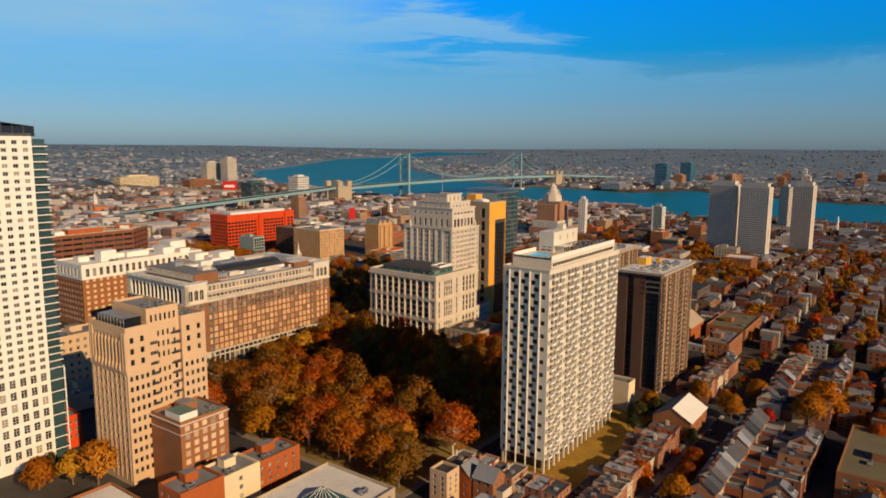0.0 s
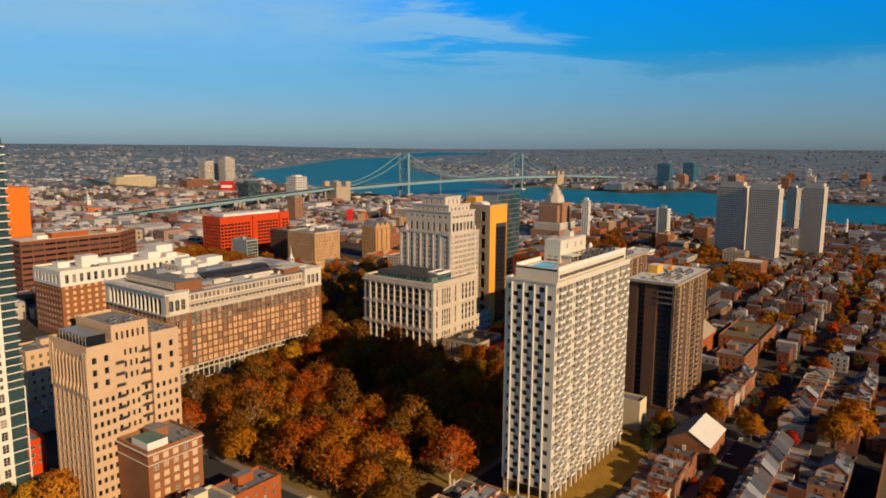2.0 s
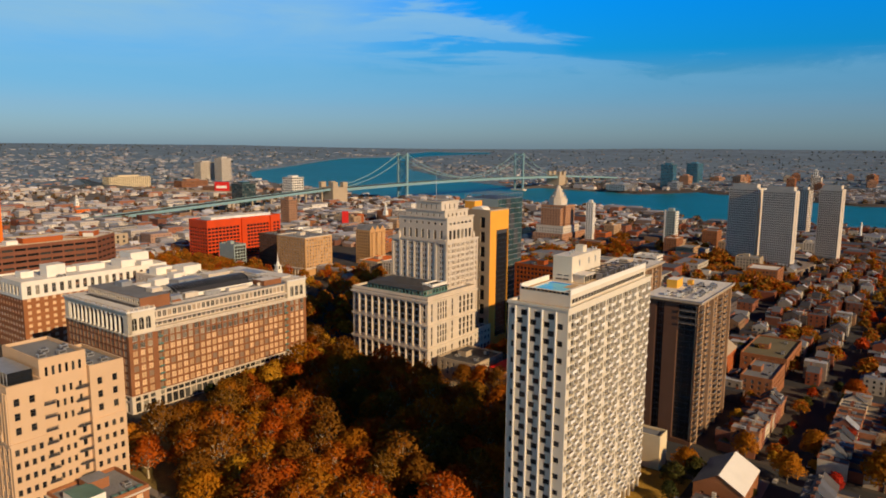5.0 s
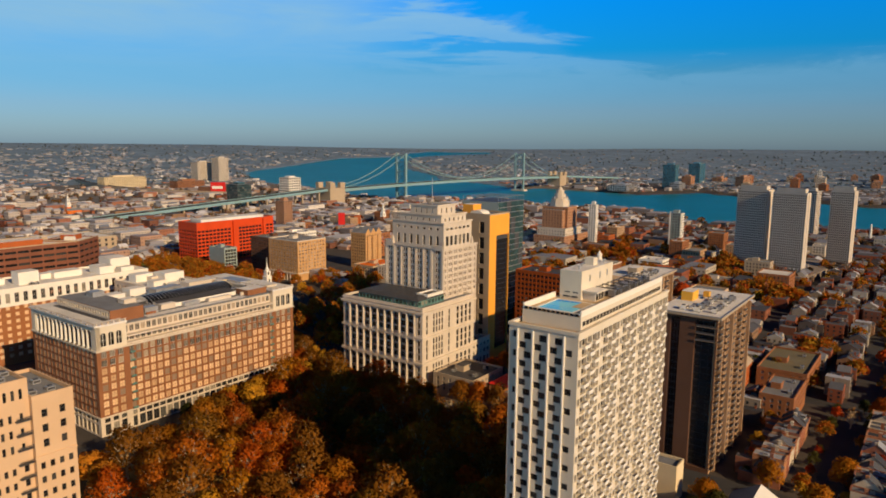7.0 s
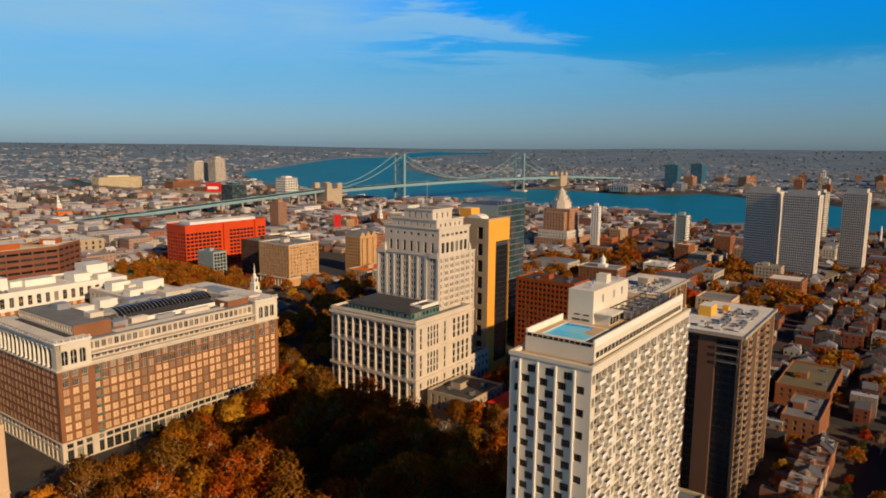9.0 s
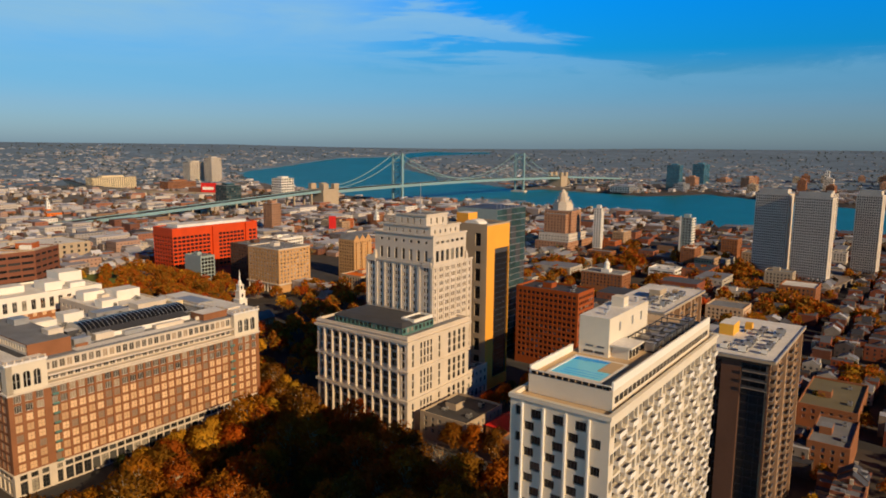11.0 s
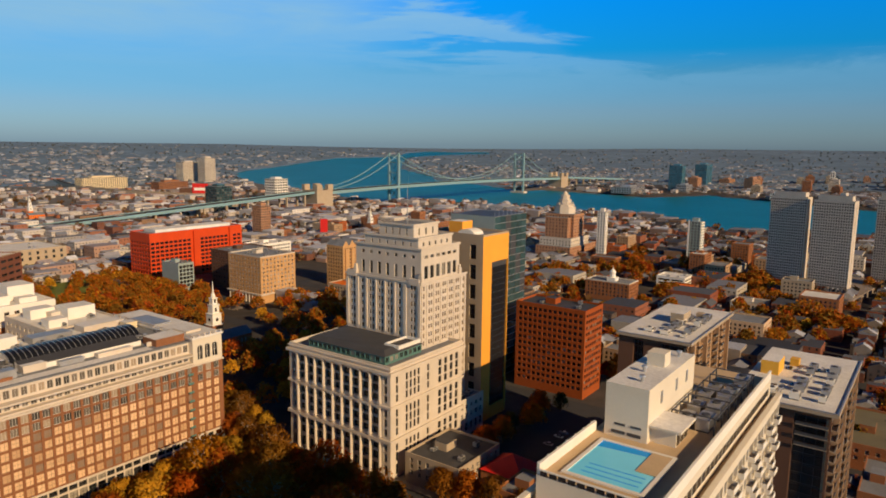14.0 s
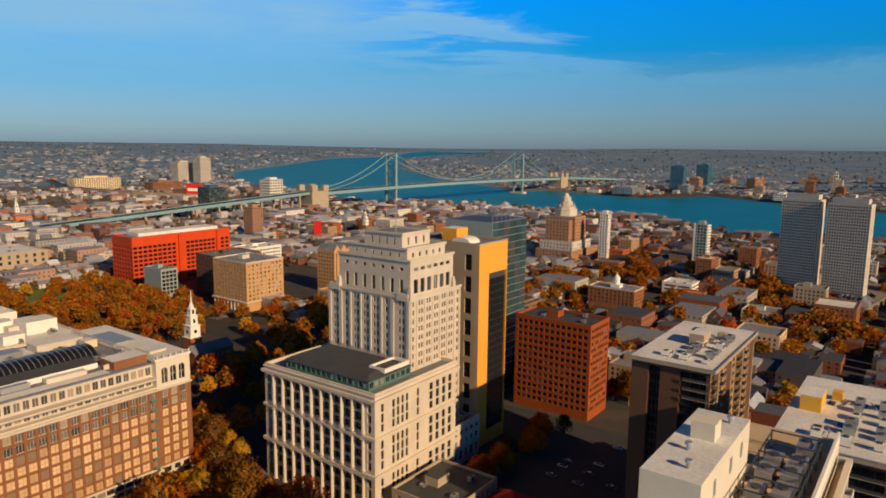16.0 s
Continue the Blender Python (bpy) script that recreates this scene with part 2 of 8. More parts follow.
HOUSE_ROOF = palette("row_house_roof", [(0.113, 0.12, 0.145), (0.0658, 0.07, 0.087), (0.16, 0.17, 0.203), (0.047, 0.05, 0.0638), (0.103, 0.095, 0.0986), (0.282, 0.295, 0.336), (0.0846, 0.09, 0.11)])
FAR_WALL = palette("distant_house_walls", [(0.24, 0.075, 0.04), (0.27, 0.1, 0.055), (0.17, 0.07, 0.045), (0.25, 0.15, 0.09), (0.11, 0.085, 0.075), (0.3, 0.25, 0.2), (0.26, 0.08, 0.04), (0.42, 0.38, 0.32)], source="island")
FAR_ROOF = palette("distant_house_roofs", [(0.094, 0.1, 0.122), (0.0611, 0.065, 0.0812), (0.132, 0.14, 0.168), (0.0752, 0.078, 0.0928), (0.0423, 0.045, 0.058), (0.376, 0.39, 0.441), (0.0846, 0.08, 0.0905), (0.179, 0.19, 0.232)], source="island")
# wall colours greyed to carry the haze of distance
GREY_WALL = palette("haze_greyed_far_walls", [(0.2, 0.17, 0.16), (0.24, 0.22, 0.22), (0.17, 0.15, 0.155), (0.3, 0.28, 0.27), (0.25, 0.16, 0.12), (0.21, 0.2, 0.2), (0.26, 0.2, 0.17), (0.16, 0.15, 0.15), (0.6, 0.57, 0.54)], source="island")
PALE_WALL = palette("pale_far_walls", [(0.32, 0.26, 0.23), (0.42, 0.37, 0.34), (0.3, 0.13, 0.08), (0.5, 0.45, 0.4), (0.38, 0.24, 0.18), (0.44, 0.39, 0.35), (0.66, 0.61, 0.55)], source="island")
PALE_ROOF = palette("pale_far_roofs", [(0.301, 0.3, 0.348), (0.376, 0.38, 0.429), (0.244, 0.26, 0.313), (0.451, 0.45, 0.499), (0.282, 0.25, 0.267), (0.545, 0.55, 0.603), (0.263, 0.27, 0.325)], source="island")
# blue-grey of aerial haze painted into the walls and roofs farthest out
HAZE_WALL = palette("haze_tinted_far_walls", [(0.19, 0.22, 0.265), (0.24, 0.25, 0.28), (0.16, 0.19, 0.235), (0.33, 0.33, 0.35), (0.25, 0.22, 0.22)], source="island")
HAZE_ROOF = palette("haze_tinted_far_roofs", [(0.18, 0.215, 0.265), (0.24, 0.25, 0.28), (0.16, 0.19, 0.235), (0.4, 0.4, 0.42), (0.24, 0.22, 0.225)], source="island")
# roof colours greyed for distance haze, to go with GREY_WALL
GREY_ROOF = palette("haze_greyed_far_roofs", [(0.188, 0.2, 0.249), (0.235, 0.25, 0.302), (0.15, 0.17, 0.215), (0.282, 0.29, 0.336), (0.188, 0.175, 0.191), (0.47, 0.49, 0.557), (0.16, 0.17, 0.209), (0.207, 0.22, 0.267)], source="island")
LEAVES = palette("autumn_leaves", [(0.56, 0.17, 0.01), (0.56, 0.2, 0.01), (0.38, 0.15, 0.012), (0.6, 0.14, 0.008), (0.32, 0.15, 0.013), (0.52, 0.21, 0.012), (0.46, 0.12, 0.01), (0.6, 0.26, 0.012), (0.3, 0.125, 0.012)], 0.7, vary=0.3, scale=0.3, thin=0.5)
LEAVES_RED = palette("red_leaves", [(0.42, 0.025, 0.01), (0.28, 0.03, 0.012), (0.52, 0.075, 0.01), (0.2, 0.03, 0.016)], 0.7, vary=0.3, scale=0.3, thin=0.3)
LEAVES_GOLD = palette("golden_leaves", [(0.6, 0.31, 0.02), (0.5, 0.28, 0.02), (0.62, 0.25, 0.02)], 0.7, vary=0.3, scale=0.3, thin=0.3)
LEAVES_GREEN = palette("green_leaves", [(0.05, 0.06, 0.014), (0.08, 0.075, 0.015)], 0.7, vary=0.3, scale=0.3, thin=0.3)
LEAVES_GROVE = palette("grove_leaves", [(0.25, 0.125, 0.014), (0.5, 0.13, 0.008), (0.36, 0.17, 0.014), (0.46, 0.14, 0.01), (0.28, 0.15, 0.018), (0.52, 0.22, 0.014), (0.42, 0.08, 0.008)], 0.7, "place", vary=0.4, scale=0.3, thin=0.4)
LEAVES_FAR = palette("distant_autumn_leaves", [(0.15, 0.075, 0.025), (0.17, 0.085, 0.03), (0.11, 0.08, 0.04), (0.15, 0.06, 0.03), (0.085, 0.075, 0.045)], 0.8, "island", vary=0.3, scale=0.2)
# tree colours with the blue of distance haze mixed in
WOODS_FAR = palette("haze_blue_woods", [(0.07, 0.105, 0.125), (0.085, 0.1, 0.105), (0.06, 0.09, 0.115), (0.1, 0.095, 0.09)], 0.9, "island", vary=0.25, scale=0.1)

# ---- mesh helpers ----
TURN = 53.9  # the street grid: local x runs along the long streets, y across them
CT, ST = math.cos(radians(TURN)), math.sin(radians(TURN))


def town(e, n, z=0.0, turn=0.0):
    """The pose at a place of the street grid."""
    return pose(e * CT - n * ST, e * ST + n * CT, z, 0, 0, TURN + turn)


def grid_of(x, y):
    return x * CT + y * ST, -x * ST + y * CT


class Mesh:
    """Collects faces, each with a material."""

    def __init__(self, *mats):
        self.v, self.f, self.m, self.mats = [], [], [], list(mats)

    def slot(self, m):
        if m not in self.mats:
            self.mats.append(m)
        return self.mats.index(m)

    def face(self, pts, m=None):
        k = len(self.v)
        self.v.extend(pts)
        self.f.append(tuple(range(k, k + len(pts))))
        self.m.append(self.slot(m) if m else 0)

    def box(self, x0, y0, z0, x1, y1, z1, m=None, top=None, bottom=True):
        k = len(self.v)
        self.v.extend([(x0, y0, z0), (x1, y0, z0), (x1, y1, z0), (x0, y1, z0), (x0, y0, z1), (x1, y0, z1), (x1, y1, z1), (x0, y1, z1)])
        s = self.slot(m) if m else 0
        for q in ((0, 1, 5, 4), (1, 2, 6, 5), (2, 3, 7, 6), (3, 0, 4, 7)):
            self.f.append(tuple(k + i for i in q))
            self.m.append(s)
        self.f.append((k + 4, k + 5, k + 6, k + 7))
        self.m.append(self.slot(top) if top else s)
        if bottom:
            self.f.append((k + 3, k + 2, k + 1, k))
            self.m.append(s)
        return self

    def tube(self, pts, radii, sides=6, m=None, cap=True):
        k, s = len(self.v), self.slot(m) if m else 0
        for i, p in enumerate(pts):
            p = Vector(p)
            d = (Vector(pts[min(i + 1, len(pts) - 1)]) - Vector(pts[max(i - 1, 0)])).normalized()
            a = d.orthogonal().normalized()
            b = d.cross(a)
            for j in range(sides):
                w = 2 * math.pi * j / sides
                q = p + (a * math.cos(w) + b * math.sin(w)) * radii[i]
                self.v.append(tuple(q))
        for i in range(len(pts) - 1):
            for j in range(sides):
                a0, a1 = k + i * sides + j, k + i * sides + (j + 1) % sides
                self.f.append((a0, a1, a1 + sides, a0 + sides))
                self.m.append(s)
        if cap:
            self.f.append(tuple(k + (len(pts) - 1) * sides + j for j in range(sides)))
            self.m.append(s)
            self.f.append(tuple(k + j for j in reversed(range(sides))))
            self.m.append(s)
        return self

    def prism(self, ring, z0, z1, m=None, top=None):
        """An upright prism over a ring of points that runs anticlockwise."""
        n = len(ring)
        for i in range(n):
            (ax, ay), (bx, by) = ring[i], ring[(i + 1) % n]
            self.face([(ax, ay, z0), (bx, by, z0), (bx, by, z1), (ax, ay, z1)], m)
        self.face([(x, y, z1) for x, y in ring], top or m)
        self.face([(x, y, z0) for x, y in reversed(ring)], m)
        return self

    def data(self, name):
        me = bpy.data.meshes.new(name)
        me.from_pydata(self.v, [], self.f)
        for m in self.mats:
            me.materials.append(m)
        if len(self.mats) > 1:
            me.polygons.foreach_set("material_index", self.m)
        me.update()
        return me


def part(name, mesh, parent=None, label="", at=None, kind=""):
    """Links a mesh as one object, under a thing or a part."""
    ob = new(name, mesh.data(name) if isinstance(mesh, Mesh) else mesh)
    if parent:
        ob.parent = parent
    if at is not None:
        ob.matrix_basis = at
    return tagged(ob, label, kind=kind)


def thing(name, label, category, at, group="", kind=""):
    ob = new(name)
    ob.empty_display_size = 1.0
    ob.matrix_basis = at
    return tagged(ob, label, category, group, kind)


WINDOWS = {}


def window_mesh(w, h, glass, frame_m, bars=(1, 1)):
    """A window to set into an opening: one frame with its bars, and panes behind; it faces -y, its sill at the origin's middle."""
    key = (round(w, 2), round(h, 2), glass.name, frame_m.name, bars)
    if key not in WINDOWS:
        t = min(0.14, w * 0.08)

        def cuts(size, count):
            out = [0.0, t]
            for k in range(1, count + 1):
                c = size * k / (count + 1)
                out += [c - t / 3, c + t / 3]
            return out + [size - t, size]

        xs, zs = [c - w / 2 for c in cuts(w, bars[0])], cuts(h, bars[1])
        v, f, mi, seen = [], [], [], {}

        def at(i, j, d):
            if (i, j, d) not in seen:
                seen[(i, j, d)] = len(v)
                v.append((xs[i], 0.08 * d, zs[j]))
            return seen[(i, j, d)]

        for i in range(len(xs) - 1):
            for j in range(len(zs) - 1):
                pane = i % 2 == 1 and j % 2 == 1
                if pane:
                    c = [(i, j), (i + 1, j), (i + 1, j + 1), (i, j + 1)]
                    f.append(tuple(at(p, q, 1) for p, q in c))
                    mi.append(1)
                    for k in range(4):
                        (p0, q0), (p1, q1) = c[k], c[(k + 1) % 4]
                        f.append((at(p0, q0, 0), at(p1, q1, 0), at(p1, q1, 1), at(p0, q0, 1)))
                        mi.append(0)
                else:
                    f.append((at(i, j, 0), at(i + 1, j, 0), at(i + 1, j + 1, 0), at(i, j + 1, 0)))
                    mi.append(0)
        me = bpy.data.meshes.new("window")
        me.from_pydata(v, [], f)
        me.materials.append(frame_m)
        me.materials.append(glass)
        me.polygons.foreach_set("material_index", mi)
        WINDOWS[key] = me
    return WINDOWS[key]


def side_map(side, a, b):
    """Takes (along, inward, up) on one side of a box a by b into the box's own axes, and the turn of a window there."""
    if side == "S":
        return (lambda s, d, z: (s, d, z)), 0
    if side == "W":
        return (lambda s, d, z: (d, b - s, z)), -90
    if side == "N":
        return (lambda s, d, z: (a - s, b - d, z)), 180
    return (lambda s, d, z: (a - d, s, z)), 90


def facade(m, side, a, b, z0, z1, cols, rows, wall, depth=0.35, keep=None):
    """A wall with openings that go into it by depth. Returns the openings: (along, up, width, height, column, row)."""
    f, _ = side_map(side, a, b)
    length = a if side in "SN" else b
    out = []
    z = z0
    q = lambda s0, s1, u0, u1: m.face([f(s0, 0, u0), f(s1, 0, u0), f(s1, 0, u1), f(s0, 0, u1)], wall)
    for r, (u0, u1) in enumerate(rows):
        if u0 > z:
            q(0, length, z, u0)
        s = 0.0
        for c, (s0, s1) in enumerate(cols):
            if keep and not keep(c, r):
                continue
            if s0 > s:
                q(s, s0, u0, u1)
            m.face([f(s0, 0, u0), f(s0, depth, u0), f(s0, depth, u1), f(s0, 0, u1)], wall)
            m.face([f(s1, depth, u0), f(s1, 0, u0), f(s1, 0, u1), f(s1, depth, u1)], wall)
            m.face([f(s0, 0, u0), f(s1, 0, u0), f(s1, depth, u0), f(s0, depth, u0)], wall)
            m.face([f(s0, depth, u1), f(s1, depth, u1), f(s1, 0, u1), f(s0, 0, u1)], wall)
            out.append(((s0 + s1) / 2, u0, s1 - s0, u1 - u0, c, r))
            s = s1
        if s < length:
            q(s, length, u0, u1)
        z = u1
    if z < z1:
        q(0, length, z, z1)
    return out


def set_windows(parent, openings, side, a, b, glass, frame_m=None, depth=0.35, bars=(1, 1), limit=300, name="window"):
    """Puts a window into each opening, as parts; past the limit they are joined into one."""
    f, turn = side_map(side, a, b)
    rest = Mesh()
    frame_m = frame_m or FRAME
    for k, (s, u, w, h, c, r) in enumerate(openings):
        if k < limit:
            x, y, z = f(s, depth - 0.1, u)
            part(name, window_mesh(w, h, glass, frame_m, bars), parent, at=pose(x, y, z, 0, 0, turn))
        else:
            p = [f(s + sx * w / 2, depth, u + sz * h) for sx, sz in ((-1, 0), (1, 0), (1, 1), (-1, 1))]
            rest.face(p, glass)
            rest.face([f(s + sx, depth - 0.06, u + sz) for sx, sz in ((-0.06, 0), (0.06, 0), (0.06, h), (-0.06, h))], frame_m)
    if rest.f:
        part("glazing", rest, parent, kind="stuff")


def spaced(length, count, width, margin=0.0, shift=0.0):
    """Evenly spaced stretches along a wall."""
    step = (length - 2 * margin) / count
    return [(margin + step * (k + 0.5) + shift - width / 2, margin + step * (k + 0.5) + shift + width / 2) for k in range(count)]


def floors(z0, count, step, sill, height):
    return [(z0 + k * step + sill, z0 + k * step + sill + height) for k in range(count)]


def plain_side(m, side, a, b, z0, z1, wall):
    f, _ = side_map(side, a, b)
    length = a if side in "SN" else b
    m.face([f(0, 0, z0), f(length, 0, z0), f(length, 0, z1), f(0, 0, z1)], wall)


def parapet_roof(parent, a, b, h, wall, roof, rise=1.0, thick=0.5, lip=0.0):
    """A flat roof inside a low parapet."""
    r = Mesh(roof)
    r.face([(thick, thick, h - 0.1), (a - thick, thick, h - 0.1), (a - thick, b - thick, h - 0.1), (thick, b - thick, h - 0.1)])
    r.face([(thick, b - thick, h - 0.4), (a - thick, b - thick, h - 0.4), (a - thick, thick, h - 0.4), (thick, thick, h - 0.4)])
    part("roof", r, parent)
    p = Mesh(wall)
    p.box(-lip, -lip, h, a + lip, thick, h + rise)
    p.box(-lip, b - thick, h, a + lip, b + lip, h + rise)
    p.box(-lip, thick, h, thick, b - thick, h + rise)
    p.box(a - thick, thick, h, a + lip, b - thick, h + rise)
    part("parapet", p, parent)


def cornice(parent, a, b, z, m, out=0.8, high=0.8, name="cornice"):
    c = Mesh(m)
    c.box(-out, -out, z, a + out, 0.0, z + high)
    c.box(-out, b, z, a + out, b + out, z + high)
    c.box(-out, 0, z, 0.0, b, z + high)
    c.box(a, 0, z, a + out, b, z + high)
    part(name, c, parent)


def roof_unit(parent_at, w, d, h, m=None, label="grey metal rooftop air handling unit", legs=True):
    """A rooftop machine: a cabinet on feet with a louvred side and a fan on top; a thing of its own."""
    t = thing("roof_unit", label, "air conditioner", parent_at)
    b = Mesh(m or METAL)
    b.box(0, 0, 0.3, w, d, h)
    b.face([(0.2, -0.02, 0.6), (w - 0.2, -0.02, 0.6), (w - 0.2, -0.02, h - 0.2), (0.2, -0.02, h - 0.2)], METAL_DARK)
    b.box(0.1, 0.1, 0, w - 0.1, d - 0.1, 0.3, METAL_DARK)
    part("cabinet", b, t)
    g = Mesh(METAL_DARK)
    g.tube([(w / 2, d / 2, h), (w / 2, d / 2, h + 0.3)], [min(0.7, d * 0.38)] * 2, 10)
    part("fan", g, t)
    return t

# ---- ground, river, far land ----
RIVER = [(300, 4560), (70, 4530), (-73, 4600), (-201, 4438), (-286, 4112), (-437, 4039), (-566, 3965), (-655, 3706), (-727, 3396), (-810, 3120), (-813, 2955), (-732, 2707), (-545, 2410), (-430, 2293), (-252, 2012), (-120, 1850),
         (80, 1860), (214, 1755), (339, 1692), (473, 1431), (493, 1336), (565, 1294), (691, 1258), (1300, 1080), (3400, 500),
         (3400, 1250), (1500, 1600), (1016, 1771), (914, 1995), (806, 2245), (592, 2137), (481, 2273), (331, 2407), (272, 2354), (145, 2614), (8, 2746),
         (-38, 3006), (-160, 3316), (-189, 3661), (-191, 4006), (-112, 4146), (67, 4302), (300, 4400)]


def rise(x, y):
    """The far land climbs gently to the skyline."""
    r = min(4880.0, math.hypot(x, y - 110))
    return 0.0 if r < 2200 else 128 * ((r - 2200) / 2700) ** 1.5


def in_river(x, y):
    """Metres inside the river (positive) or outside it."""
    inside, near = False, 1e9
    for i in range(len(RIVER)):
        (ax, ay), (bx, by) = RIVER[i - 1], RIVER[i]
        if (ay > y) != (by > y) and x < (bx - ax) * (y - ay) / (by - ay) + ax:
            inside = not inside
        dx, dy = bx - ax, by - ay
        t = max(0.0, min(1.0, ((x - ax) * dx + (y - ay) * dy) / (dx * dx + dy * dy)))
        near = min(near, math.hypot(x - ax - t * dx, y - ay - t * dy))
    return near if inside else -near


def sheet(fn, xs, ys):
    v = [(x, y, fn(x, y)) for y in ys for x in xs]
    k = len(xs)
    f = [(j * k + i, j * k + i + 1, (j + 1) * k + i + 1, (j + 1) * k + i) for j in range(len(ys) - 1) for i in range(k - 1)]
    me = bpy.data.meshes.new("sheet")
    me.from_pydata(v, [], f)
    return me


def ground_height(x, y):
    if y < 900:
        return 0.0
    d = in_river(x, y)
    return rise(x, y) - 9 * max(0.0, min(1.0, (d + 12) / 30))


g = sheet(ground_height, [-3400 + 40 * i for i in range(171)], [-1600, -800, -200, 200, 600] + [900 + 36 * j for j in range(109)])
g.materials.append(EARTH)
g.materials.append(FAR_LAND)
g.materials.append(MID_LAND)
# past a wavering radius the ground takes the haze-tinted colour
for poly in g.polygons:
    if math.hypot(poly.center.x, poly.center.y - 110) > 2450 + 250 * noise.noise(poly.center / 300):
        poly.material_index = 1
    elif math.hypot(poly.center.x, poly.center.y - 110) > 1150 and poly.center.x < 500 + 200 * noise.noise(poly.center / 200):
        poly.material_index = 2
tagged(new("ground", g), "brown city ground that reaches the skyline, painted hazy blue far off", "ground", kind="structure")
w = sheet(lambda x, y: rise(x, y) - 5.0, [-1000 + 110 * i for i in range(41)], [450 + 90 * j for j in range(49)])
w.materials.append(WATER)
tagged(new("water", w), "wide blue river with a still surface", "river", kind="structure")


def flat(name, e0, n0, e1, n1, z, m, label, category, thick=0.14):
    b = Mesh(m)
    b.box(0, 0, z - thick, e1 - e0, n1 - n0, z)
    ob = part(name, b, at=town(e0, n0))
    return tagged(ob, label, category, kind="structure")


# streets along the grid; raised pavements make the kerbs
ROADS_E = [(70, 82), (146, 157), (338, 350), (-20, -10), (470, 480), (600, 612), (-95, -85)]       # run along e, at these n
ROADS_N = [(180, 190), (351, 363), (480, 492), (85, 96), (610, 622), (740, 752)]                      # run along n, at these e
for n0, n1 in ROADS_E:
    flat("road", -60, n0, 900, n1, 0.06, ASPHALT, "narrow dark asphalt street", "road", 0.3)
for e0, e1 in ROADS_N:
    flat("road", e0, -160, e1, 640, 0.05, ASPHALT, "narrow dark asphalt street", "road", 0.3)
flat("park_lawn", 194, 161, 347, 334, 0.2, LAWN, "lawn of a city square under fallen leaves", "lawn", 0.4)
for k, (e0, n0, e1, n1) in enumerate([(194, 244, 262, 249), (280, 244, 347, 249), (268, 161, 273, 240), (268, 254, 273, 334)]):
    flat("path", e0, n0, e1, n1, 0.26, PATH, "brick footpath across the square", "path", 0.3)
flat("pavement", 191, 158, 350, 161, 0.22, PAVING, "stone pavement beside the square", "pavement", 0.4)
flat("pavement", 191, 334, 350, 337, 0.22, PAVING, "stone pavement beside the square", "pavement", 0.4)
flat("pavement", 191, 161, 194, 334, 0.22, PAVING, "stone pavement beside the square", "pavement", 0.4)
flat("pavement", 347, 161, 350, 334, 0.22, PAVING, "stone pavement beside the square", "pavement", 0.4)
flat("pavement", 364, 160, 400, 334, 0.2, PAVING, "stone pavement beside the office block", "pavement", 0.4)
flat("pavement", 205, 66.9, 348, 69.9, 0.2, PAVING, "brick pavement along the terraces", "pavement", 0.4)
flat("pavement", 205, 82.1, 348, 86.6, 0.2, PAVING, "brick pavement along the terraces", "pavement", 0.4)
for k in range(9):
    flat("crossing_stripe", 351.6 + k * 1.25, 336.2, 352.2 + k * 1.25, 338.4, 0.085, WHITE, "white painted crossing stripe", "road marking", 0.05)
flat("lawn", 436, 700, 506, 800, 0.14, GREEN_LAWN, "green lawn of the mall", "lawn", 0.3)
flat("lawn", 436, 812, 506, 905, 0.14, GREEN_LAWN, "green lawn of the mall", "lawn", 0.3)
flat("pavement", 506.5, 560, 519, 905, 0.14, PAVING, "pale stone walk beside the mall", "pavement", 0.3)
flat("lawn", 230, 108, 330, 145, 0.18, LAWN_GOLD, "small lawn round the apartment tower", "lawn", 0.4)


